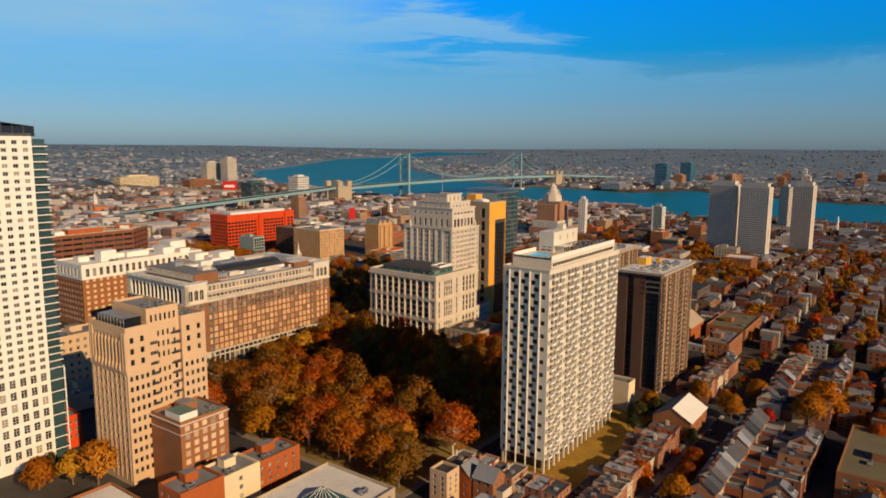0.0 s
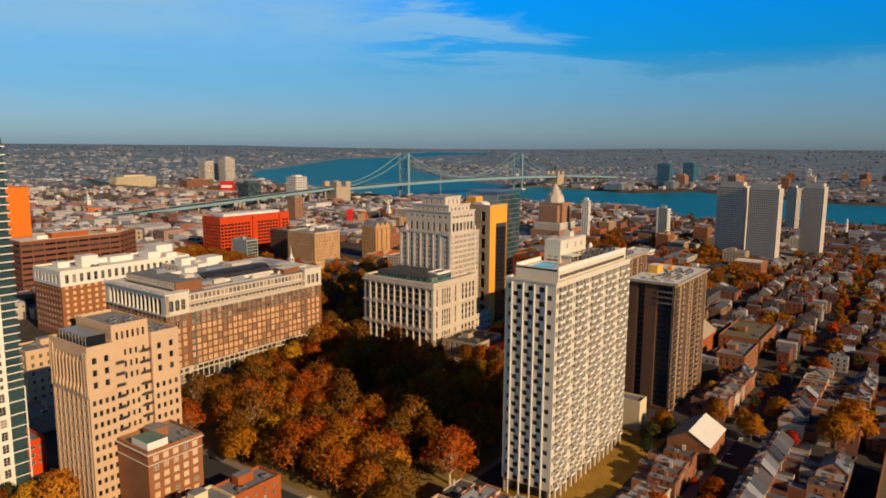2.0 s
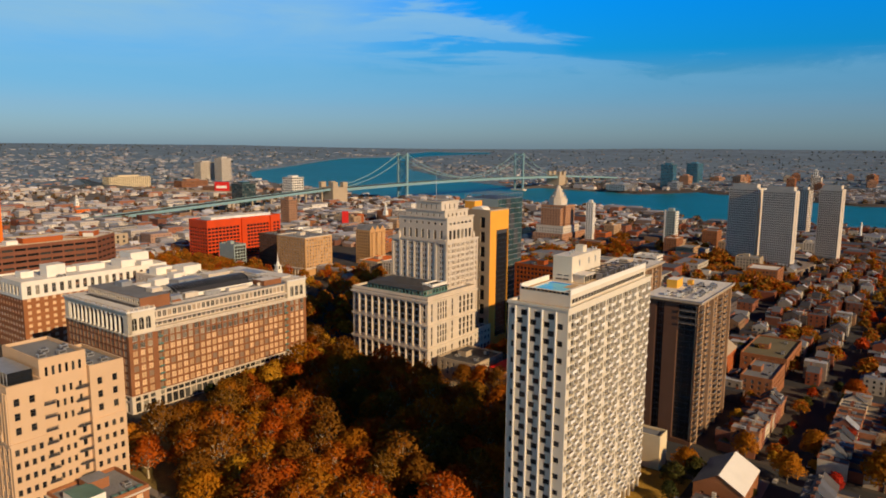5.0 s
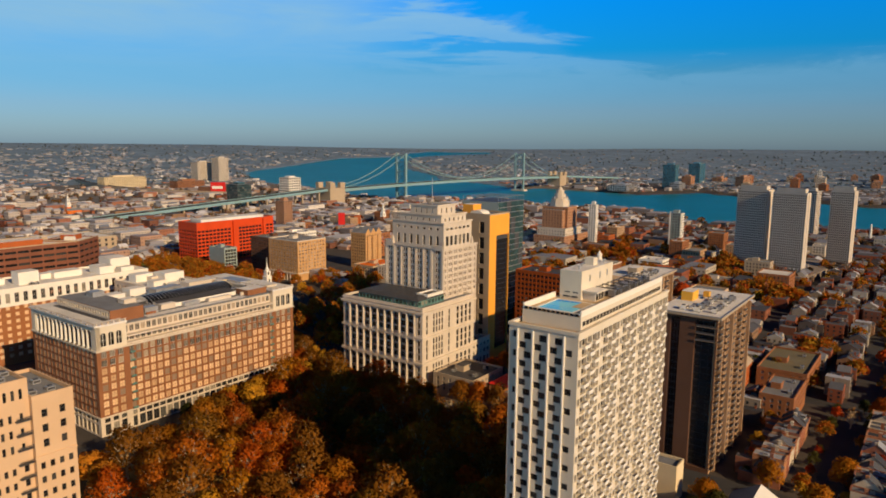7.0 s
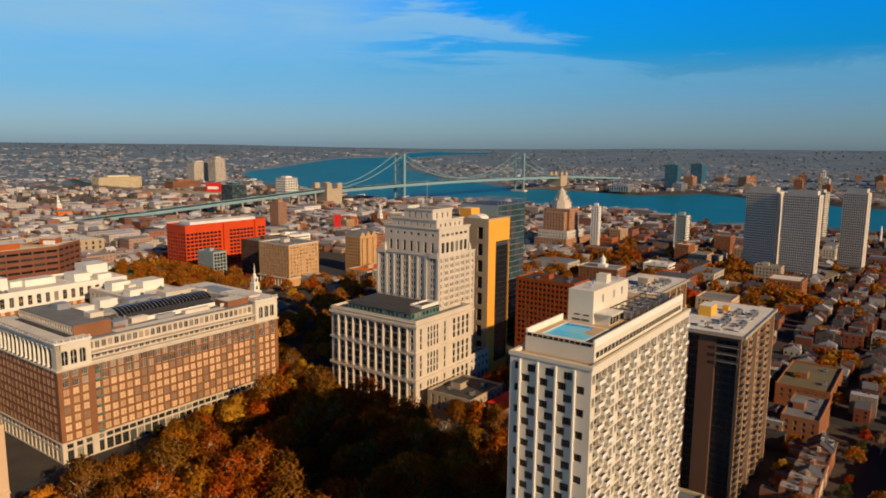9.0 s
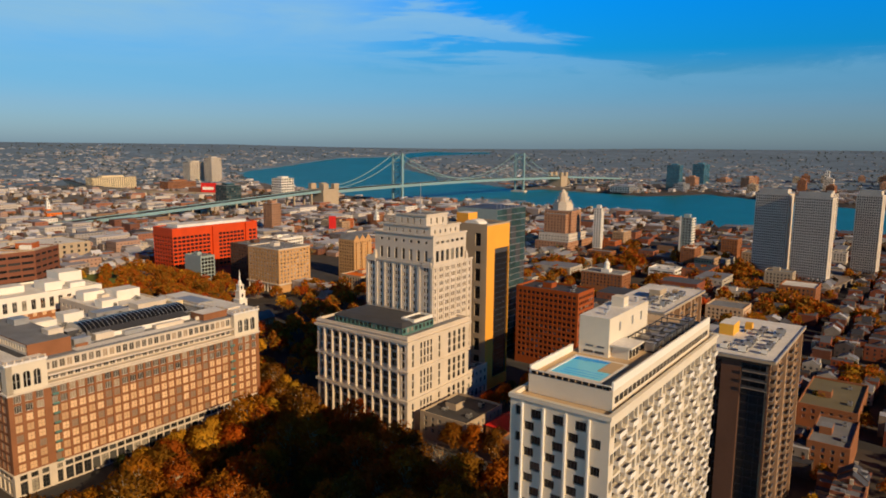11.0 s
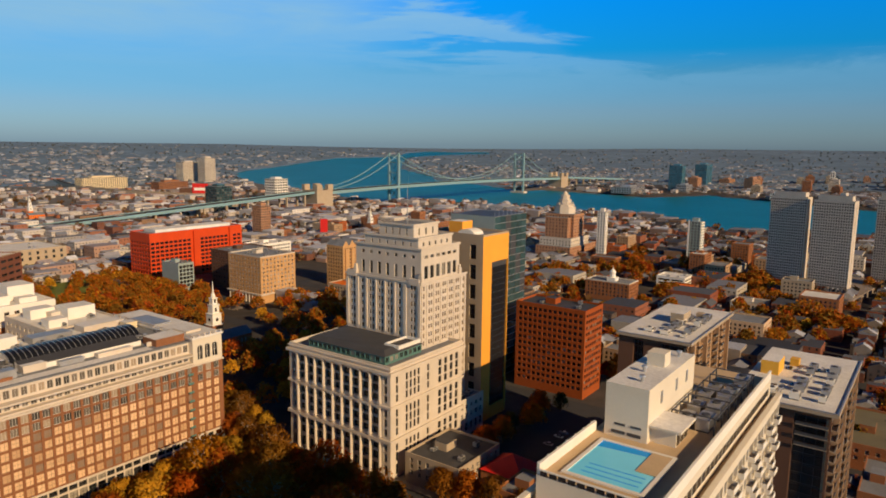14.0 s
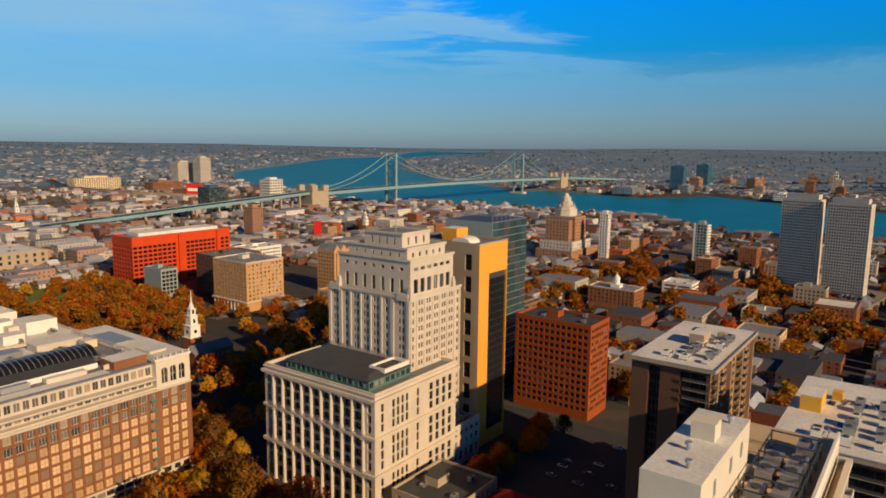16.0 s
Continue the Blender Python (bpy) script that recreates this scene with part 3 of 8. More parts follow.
# ---- the cream apartment tower with the pool ----
def pool_tower(e, n, a, b, h):
    t = thing("apartment_tower", "tall cream concrete apartment tower with staggered balconies and a roof pool", "apartment building", town(e, n))
    base, step, cnt = 6.0, (h - 7.2) / 29, 29
    m = Mesh(WHITE_CONC)
    rows = floors(base, cnt, step, 0.4, 2.15)
    ribs = [2.6, 7.35, 12.05, 16.8]
    cols = [(1.2, 2.35)]
    for s in ribs[:3]:
        cols += [(s + 0.5, s + 2.75), (s + 2.0, s + 4.25)]
    cols.append((17.3, 19.3))
    odd = [1, 0, 1, 0, 1, 0, 1, 0]
    roww = floors(base, cnt, step, 0.5, 1.9)
    west = facade(m, "W", a, b, base, h, cols, roww, WHITE_CONC, 0.5, keep=lambda c, r: (r + cnt + odd[c]) % 2 == 0)
    mod = a / 5
    colS, role = [], []
    for k in range(5):
        for x, w, q in ((0.5, 1.5, -1), (2.4, 3.2, 0), (6.0, 2.7, 1), (9.1, 2.7, 0), (12.1, 1.7, 2)):
            colS.append((k * mod + x, k * mod + x + w))
            role.append(q)
    south = facade(m, "S", a, b, base, h, colS, rows, WHITE_CONC, 1.0, keep=lambda c, r: role[c] >= 0 or r % 2 == 0)
    plain_side(m, "N", a, b, base, h, WHITE_CONC)
    plain_side(m, "E", a, b, base, h, WHITE_CONC)
    m.face([(0, b, base), (a, b, base), (a, 0, base), (0, 0, base)], WHITE_CONC)
    wall = part("wall", m, t)
    set_windows(t, west, "W", a, b, GLASS_DARK, FRAME_DARK, 0.5, (2, 0))
    set_windows(t, south[::-1], "S", a, b, GLASS_DARK, FRAME_DARK, 1.0, (1, 0), 200)
    # ribs between the bays of the narrow side
    for s in ribs:
        r = Mesh(WHITE)
        r.box(-0.5, b - s - 0.4, 0.2, -0.003, b - s, h - 0.6)
        part("rib", r, t)
    # balconies of the broad side, staggered floor by floor
    def balcony(q, x, w, z):
        q.box(x - w / 2, -1.05, z - 0.12, x + w / 2, -0.003, z + 0.06)
        q.box(x - w / 2, -1.05, z + 0.06, x + w / 2, -0.95, z + 0.85)
        q.box(x - w / 2, -0.95, z + 0.06, x - w / 2 + 0.1, -0.003, z + 0.85)
        q.box(x + w / 2 - 0.1, -0.95, z + 0.06, x + w / 2, -0.003, z + 0.85)

    shapes = {}
    for w in (3.2, 2.7):
        bal = Mesh(WHITE)
        balcony(bal, 0, w + 0.2, 0)
        shapes[round(w, 1)] = bal.data("balcony")
    rest = Mesh(WHITE)
    count = 0
    for r in reversed(range(cnt)):
        for c, (s0, s1) in enumerate(colS):
            if role[c] in (0, 1) and (r + role[c]) % 2 == 0:
                count += 1
                x, z = (s0 + s1) / 2, rows[r][0] - 0.3
                if count <= 200:
                    part("balcony", shapes[round(s1 - s0, 1)], t, at=pose(x, 0, z))
                else:
                    balcony(rest, x, s1 - s0 + 0.2, z)
    part("balcony_stack", rest, t, kind="stuff")
    # columns of the open ground floor and its glazed lobby
    col = Mesh(WHITE_CONC).box(-0.45, -0.45, 0, 0.45, 0.45, base).data("column")
    for k in range(16):
        for y in (0.8, b - 0.8):
            part("column", col, t, at=pose(1 + (a - 2) * k / 15, y, 0))
    lob = Mesh(BLACK_PANEL).box(4, 4, 0, a - 4, b - 4, base)
    part("lobby", lob, t, "dark glazed lobby")
    # main roof edge, set back top storey, pool deck
    parapet_roof(t, a, b, h, WHITE_CONC, DECK, 0.9, 0.6, 0.3)
    up = Mesh(WHITE_CONC)
    up.box(4.5, 1.6, h, a - 2, b - 1.5, h + 4.0, top=DECK)
    part("top_storey", up, t)
    slot = Mesh(BLACK_PANEL).box(0, -0.1, 0, 1.7, -0.003, 1.3).data("slot_window")
    for k in range(27):
        part("slot_window", slot, t, at=pose(5.6 + k * (a - 9) / 27, 1.6, h + 1.3))
    z = h + 4.0
    pan = Mesh(BLACK_PANEL).box(-0.06, 0, 0, 0.06, 1.1, 0.75).data("rail_panel")
    for k in range(12):
        part("rail_panel", pan, t, at=pose(4.5, 2.4 + k * 1.4, z + 0.02))
    for nm, bx_ in (("deck_screen", (4.7, 1.6, z, a - 2, 2.0, z + 1.7)), ("deck_screen", (4.7, b - 1.9, z, 24, b - 1.5, z + 1.6)), ("deck_rail", (4.4, 2.0, z + 0.77, 4.65, b - 1.9, z + 0.95))):
        wl_ = Mesh(WHITE)
        wl_.box(*bx_)
        part(nm, wl_, t)
    for k in range(7):
        po = Mesh(WHITE)
        po.box(5 + k * 3, b - 1.5, z, 5.3 + k * 3, b - 1.3, z + 1.6)
        part("screen_post", po, t)
    pool = Mesh(WHITE)
    x0, y0, x1, y1, z = 7.6, 5.6, 20.6, 16.4, z + 0.05
    pool.box(x0 - 0.6, y0 - 0.6, z, x1 + 0.6, y0, z + 0.25)
    pool.box(x0 - 0.6, y1, z, x1 + 0.6, y1 + 0.6, z + 0.25)
    pool.box(x0 - 0.6, y0, z, x0, y1, z + 0.25)
    pool.box(x1, y0, z, x1 + 0.6, y1, z + 0.25)
    pool.box(13.5, y0, z, x1, 8.6, z + 0.25, DECK)
    p = part("pool", pool, t, "L-shaped roof pool with pale rim")
    wa = Mesh(POOL)
    wa.face([(x0, y0, z + 0.12), (13.5, y0, z + 0.12), (13.5, 8.6, z + 0.12), (19, 8.6, z + 0.12), (18.2, y1, z + 0.12), (x0, y1, z + 0.12)])
    wa.face([(19, 8.6, z + 0.12), (x1, 8.6, z + 0.12), (x1, y1, z + 0.12), (18.2, y1, z + 0.12)], POOL_DEEP)
    part("pool_water", wa, p, "bright turquoise pool water, deeper at one end")
    for k in range(3):
        st = Mesh(POOL_DEEP)
        st.box(x0 + 1.5 + k * 1.4, y0 + 1, z + 0.123, x0 + 1.75 + k * 1.4, y1 - 1.5, z + 0.135)
        part("lane_line", st, p)
    z = h + 4.0
    ph = Mesh(WHITE_CONC)
    ph.box(23.6, 10.6, z, 47, 17.6, h + 12.7, top=ROOF_WHITE)
    po_ = part("penthouse", ph, t, "windowless cream penthouse block")
    for y_ in (11.6, 14.2):
        part("louvre", Mesh(METAL_DARK).box(23.5, y_, z + 2.0, 23.597, y_ + 1.7, z + 2.35), po_)
        part("louvre", Mesh(METAL_DARK).box(23.5, y_, z + 0.6, 23.597, y_ + 2.2, z + 1.1), po_)
    for x_ in (29.0, 36.5, 42.0):
        part("louvre", Mesh(METAL).box(x_, 10.5, h + 9.0, x_ + 0.9, 10.597, h + 11.0), po_)
    ph = Mesh(WHITE_CONC)
    ph.box(36, 12.5, h + 12.7, 39.0, 15.5, h + 15.0)
    part("chimney", ph, t)
    ph = Mesh(WHITE_CONC)
    ph.box(24, 5.6, z + 2.6, 31.5, 10.59, z + 3.0, top=ROOF_WHITE)
    ph.box(25, 6.6, z, 31, 10.59, z + 2.6)
    part("deck_pavilion", ph, t, "small cream pavilion with a flat roof beside the pool")
    for k in range(3):
        dr = Mesh(BLACK_PANEL)
        dr.box(25.4 + k * 1.9, 6.5, z + 0.2, 26.8 + k * 1.9, 6.597, z + 2.3)
        part("door", dr, t)
    for x, y in ((27, 13), (32, 14.5), (44, 12.5)):
        vt = Mesh(METAL)
        vt.tube([(x, y, h + 12.7), (x, y, h + 13.5), (x, y, h + 13.5), (x, y, h + 13.8)], [0.3, 0.3, 0.55, 0.45], 8)
        part("vent", vt, t)
    rng = random.Random(5)
    for k in range(9):
        x, y = 33.5 + (k % 5) * 6.2, 4 + (k // 5) * 3.2
        roof_unit(town(e, n, z) @ pose(x, y, 0), 3.2 + rng.random() * 1.5, 2.2, 1.5 + rng.random())
    fr = Mesh(METAL_DARK)
    for k in range(7):
        fr.box(33 + k * 4.5, 3.0, z, 33.2 + k * 4.5, 3.2, z + 3)
        fr.box(33 + k * 4.5, 9.8, z, 33.2 + k * 4.5, 10.0, z + 3)
        fr.box(33 + k * 4.5, 3.0, z + 2.8, 33.2 + k * 4.5, 10.0, z + 3)
    fr.box(33, 3.0, z + 2.6, 60.2, 3.2, z + 2.8)
    fr.box(33, 9.8, z + 2.6, 60.2, 10.0, z + 2.8)
    part("roof_frame", fr, t, "dark steel frame over the roof machines")


pool_tower(241.7, 123.6, 71, 21, 85.3)


# ---- the brick publishing house with stone trim ----
def publishing_house(e, n, a, b):
    t = thing("office_building", "broad red-brown brick office building with cream stone trim", "office building", town(e, n))
    m = Mesh(BRICK_BROWN)
    wide = 14.5
    main = spaced(a - 2 * wide - 8, 22, 3.1)
    cols = [(1.9, 4.6), (5.9, 8.6), (9.9, 12.6)] + [(wide + 1.0, wide + 3.2)] + [(x0 + wide + 4, x1 + wide + 4) for x0, x1 in main] + [(a - wide - 3.2, a - wide - 1.0)] + [(a - 12.6, a - 9.9), (a - 8.6, a - 5.9), (a - 4.6, a - 1.9)]
    rows = floors(9.3, 8, 3.9, 0.45, 3.0)
    south = facade(m, "S", a, b, 9.0, 40.6, cols, rows, BRICK_BROWN, 0.35)
    colw = spaced(b, 15, 3.05, 2.2)
    west = facade(m, "W", a, b, 9.0, 40.6, colw, rows, BRICK_BROWN, 0.35)
    east = facade(m, "E", a, b, 9.0, 40.6, colw, rows, BRICK_BROWN, 0.35)
    plain_side(m, "N", a, b, 9.0, 40.6, BRICK_BROWN)
    part("wall", m, t)
    set_windows(t, [o for o in south if o[5] < 6], "S", a, b, BLIND, FRAME_TAN, 0.35, (1, 1))
    set_windows(t, [o for o in south if o[5] >= 6], "S", a, b, GLASS_GREY, FRAME, 0.35, (2, 0))
    set_windows(t, west, "W", a, b, BLIND, FRAME_TAN, 0.35, (1, 1))
    # stone ground storeys
    m = Mesh(LIMESTONE)
    big = [(0.5, 5.6), (6.3, 8.4)]
    s1 = facade(m, "S", a, b, 0, 9.0, cols, big, LIMESTONE, 0.6)
    s2 = facade(m, "W", a, b, 0, 9.0, colw, big, LIMESTONE, 0.6)
    plain_side(m, "N", a, b, 0, 9.0, LIMESTONE)
    plain_side(m, "E", a, b, 0, 9.0, LIMESTONE)
    part("base_wall", m, t, "cream stone ground storeys")
    set_windows(t, s1, "S", a, b, GLASS, FRAME_DARK, 0.6, (1, 2), name="ground_window")
    set_windows(t, s2, "W", a, b, GLASS, FRAME_DARK, 0.6, (1, 2), name="ground_window")
    # pale surrounds: sills and piers between the broad-side windows
    pm = Mesh(BRICK_BROWN).box(-0.22, -0.2, 9.6, 0.3, -0.003, 40.2).data("pier")
    for x in [x0 + wide + 3.2 for x0, x1 in main] + [main[-1][1] + wide + 4.8]:
        part("pier", pm, t, at=pose(x, 0, 0))
    for z in (9.0, 40.6):
        cornice(t, a, b, z - 0.3, LIMESTONE, 0.5, 0.7, "stone_band")
    fb = Mesh(METAL_DARK).box(-1.2, -1.3, 0, 1.2, -0.003, 0.18).box(-1.2, -1.3, 0.18, 1.2, -1.22, 1.1, COPPER).data("fire_balcony")
    for r in range(8):
        for x in (wide + 2.1, a - wide - 2.1):
            part("fire_balcony", fb, t, "grey-green iron fire balcony", at=pose(x, 0, rows[r][0] - 0.2))
    # upper storeys: end pavilions with tall arched windows, a loggia of columns on the short side
    for x in (0, a - wide):
        p = Mesh(WHITE_CONC)
        f = facade(p, "S", wide, b, 41.0, 52, [(2.2, 4.8), (5.9, 8.5), (9.6, 12.2)], [(42.6, 48.8)], WHITE_CONC, 0.5)
        if x:
            plain_side(p, "W", wide, b, 41.0, 52, WHITE_CONC)
            plain_side(p, "E", wide, b, 41.0, 52, WHITE_CONC)
        plain_side(p, "N", wide, b, 41.0, 52, WHITE_CONC)
        if not x:
            plain_side(p, "E", wide, b, 41.0, 52, WHITE_CONC)
            p.box(1.8, 1.0, 41.0, 2.2, b - 1.0, 51.0, BRICK_DARK)
            p.box(0, 0, 41.0, 2.2, 4.0, 52)
            p.box(0, b - 4.0, 41.0, 2.2, b, 52)
            p.box(0, 4.0, 50, 2.2, b - 4.0, 52)
        pv = part("pavilion", p, t, "cream stone top storeys with arched windows", at=pose(x, 0, 0))
        for s, u, w, h, c, r in f:
            wnd = Mesh(FRAME)
            ring = [(-w / 2, 0), (w / 2, 0)] + [(math.cos(math.pi * i / 10) * w / 2, h - w / 2 + math.sin(math.pi * i / 10) * w / 2) for i in range(11)]
            wnd.face([(px, 0.0, pz) for px, pz in ring], GLASS_DARK)
            top = [(math.cos(math.pi * i / 10) * w / 2, h - w / 2 + math.sin(math.pi * i / 10) * w / 2) for i in range(11)]
            wnd.face([(px, -0.3, pz) for px, pz in top[:6]] + [(0, -0.3, h), (w / 2, -0.3, h)], WHITE_CONC)
            wnd.face([(-w / 2, -0.3, h), (0, -0.3, h)] + [(px, -0.3, pz) for px, pz in top[5:]], WHITE_CONC)
            wnd.box(-0.14, -0.06, 0, 0.14, 0, h)
            wnd.box(-w / 2, -0.06, h * 0.45, w / 2, 0, h * 0.45 + 0.15)
            part("arched_window", wnd, pv, at=pose(s, 0.45, u))
        rf = Mesh(ROOF_WHITE)
        rf.box(-0.7, -0.7, 52.0, wide + 0.3, b + 0.7, 52.8)
        part("cornice", rf, pv)
        up = Mesh(LIMESTONE)
        for k in range(12):
            up.box(-0.5, 0.4 + k * (b - 1.5) / 11, 52.8, -0.1, 1.0 + k * (b - 1.5) / 11, 53.7)
        for k in range(6):
            up.box(0.2 + k * (wide - 1) / 5, -0.5, 52.8, 0.8 + k * (wide - 1) / 5, -0.1, 53.7)
        up.box(-0.5, -0.5, 53.7, wide, -0.1, 53.9)
        up.box(-0.5, -0.1, 53.7, -0.1, b, 53.9)
        part("balustrade", up, pv)
    cm_ = Mesh(WHITE)
    cm_.tube([(0, 0, 0), (0, 0, 0.5), (0, 0, 0.5), (0, 0, 8.3), (0, 0, 8.3), (0, 0, 9)], [0.85, 0.85, 0.6, 0.52, 0.85, 0.85], 10)
    cme = cm_.data("column")
    for k in range(14):
        part("column", cme, t, "white stone column", at=pose(0.75, 4.6 + (b - 9.2) * k / 13, 41.0))
    # set back attic between the pavilions
    at_ = Mesh(LIMESTONE)
    la = a - 2 * wide
    o = facade(at_, "S", la, b - 3, 41.0, 50.5, spaced(la, 30, 2.2), [(42.0, 44.4), (46.2, 49.4)], LIMESTONE, 0.35)
    plain_side(at_, "N", la, b - 3, 41.0, 50.5, LIMESTONE)
    ap = part("attic", at_, t, at=pose(wide, 3.0, 0))
    set_windows(ap, o, "S", la, b - 3, GLASS_GREY, FRAME, 0.35, (1, 0), 80)
    rf = Mesh(ROOF_GREY)
    rf.box(wide, 2.4, 50.5, a - wide, b, 51.0)
    rf.box(wide, 0.2, 41.0, a - wide, 3.0, 41.8, LIMESTONE)
    part("roof", rf, t)
    ct = Mesh(LIMESTONE)
    ct.box(wide, -0.7, 44.8, a - wide, 3.0, 45.5)
    part("stone_band", ct, t)
    # roof clutter: raised decks, a long skylight, white boxes
    up = Mesh(LIMESTONE)
    q = facade(up, "W", 17, b - 12, 52.8, 57.0, spaced(b - 12, 22, 1.5), [(53.8, 56.0)], LIMESTONE, 0.3)
    up.box(0.5, 0.01, 51.0, 17, b - 12.01, 57.0, BRICK_BROWN, top=ROOF_GREY)
    upo = part("upper_storey", up, t, at=pose(10, 6, 0))
    set_windows(upo, q, "W", 17, b - 12, GLASS, FRAME, 0.3, (0, 0))
    dk = Mesh(ROOF_DARK)
    dk.box(7.2, 6, 52.8, 9.9, b - 8, 53.0)
    part("dark_roof_strip", dk, t)
    sk = Mesh(BLACK_PANEL)
    for j in range(9):
        w0, w1 = math.pi * j / 9, math.pi * (j + 1) / 9
        sk.face([(40, 31 - 8 * math.cos(w0), 51 + 4.6 * math.sin(w0)), (40, 31 - 8 * math.cos(w1), 51 + 4.6 * math.sin(w1)), (92, 31 - 8 * math.cos(w1), 51 + 4.6 * math.sin(w1)), (92, 31 - 8 * math.cos(w0), 51 + 4.6 * math.sin(w0))])
    for x in (40, 92):
        sk.face([(x, 31 - 8 * math.cos(math.pi * j / 9), 51 + 4.6 * math.sin(math.pi * j / 9)) for j in range(10)], WHITE)
    sko = part("skylight", sk, t, "long dark barrel skylight")
    for k in range(26):
        rb = Mesh(METAL)
        x = 40.2 + k * 2.06
        rb.tube([(x, 31 - 8.1 * math.cos(math.pi * j / 9), 51 + 4.7 * math.sin(math.pi * j / 9)) for j in range(10)], [0.13] * 10, 4)
        part("skylight_rib", rb, sko)
    for x, y, w, d, h, mm in ((30, 10, 7, 5, 3.0, METAL), (30, 44, 9, 8, 4.5, WHITE), (58, 46, 16, 8, 3, METAL), (80, 48, 18, 9, 3, LIMESTONE), (88, 5, 13, 10, 3.0, BRICK_BROWN), (44, 48, 9, 8, 5, WHITE), (66, 9, 14, 3, 1.6, LIMESTONE),
                              (101, 30, 10, 20, 2.4, METAL), (52, 10, 9, 4, 1.8, METAL), (40, 12, 8, 5, 2.6, LIMESTONE), (34, 24, 5, 6, 3, METAL_DARK), (95, 40, 5, 6, 3, CREAM), (22, 14, 6, 6, 8.0, LIMESTONE), (20, 40, 6, 7, 8.5, METAL), (104, 8, 7, 10, 2.6, LIMESTONE)):
        bx = Mesh(mm)
        bx.box(x, y, 50.9, x + w, y + d, 51 + h, top=ROOF_WHITE if mm is not METAL else METAL)
        bx.box(x - 0.2, y - 0.25, 51 + h - 0.3, x + w + 0.2, y - 0.003, 51.2 + h)
        part("roof_house", bx, t, "plant house on the roof")
    for x0_, y0_, x1_, y1_ in ((28, 4, 86, 9), (28, 50, 100, 61)):
        mb = Mesh(ROOF_WHITE)
        mb.box(x0_, y0_, 50.99, x1_, y1_, 51.06)
        part("roof_membrane", mb, t, "pale roof membrane")
    dk = Mesh(ROOF_DARK)
    dk.face([(40, 13, 53.0), (86, 13, 53.0), (86, 19, 54.4), (40, 19, 54.4)])
    dk.face([(40, 19, 54.4), (86, 19, 54.4), (86, 19, 51), (40, 19, 51)])
    for x in (40, 86):
        dk.face([(x, 13, 51), (x, 19, 51), (x, 19, 54.4), (x, 13, 53.0)], WHITE)
    dk.face([(40, 13, 51), (86, 13, 51), (86, 13, 53.0), (40, 13, 53.0)], WHITE)
    part("roof_screen", dk, t, "long dark lean-to roof with a white front")
    for k in range(12):
        lw = Mesh(LIMESTONE if k % 3 else BRICK_BROWN)
        x = 30 + (k * 37 % 80)
        y = (8.5, 21, 40.5, 54)[k % 4]
        lw.box(x, y, 50.9, x + 5 + k % 5, y + 0.5, 52.2 + 0.3 * (k % 3))
        part("roof_wall", lw, t)
        pp = Mesh(METAL)
        pp.tube([(x + 1, y + 2.5, 51.3), (x + 9, y + 2.5, 51.3)], [0.3, 0.3], 6)
        part("roof_duct", pp, t)
    rng = random.Random(3)
    for k in range(16):
        roof_unit(town(e, n, 51) @ pose(32 + k * 4.4, 20.4 if k % 2 else 41.5 + rng.random() * 2, 0), 2.5 + rng.random() * 2, 2.0, 1.4 + rng.random())


publishing_house(229.8, 352.6, 116, 63)


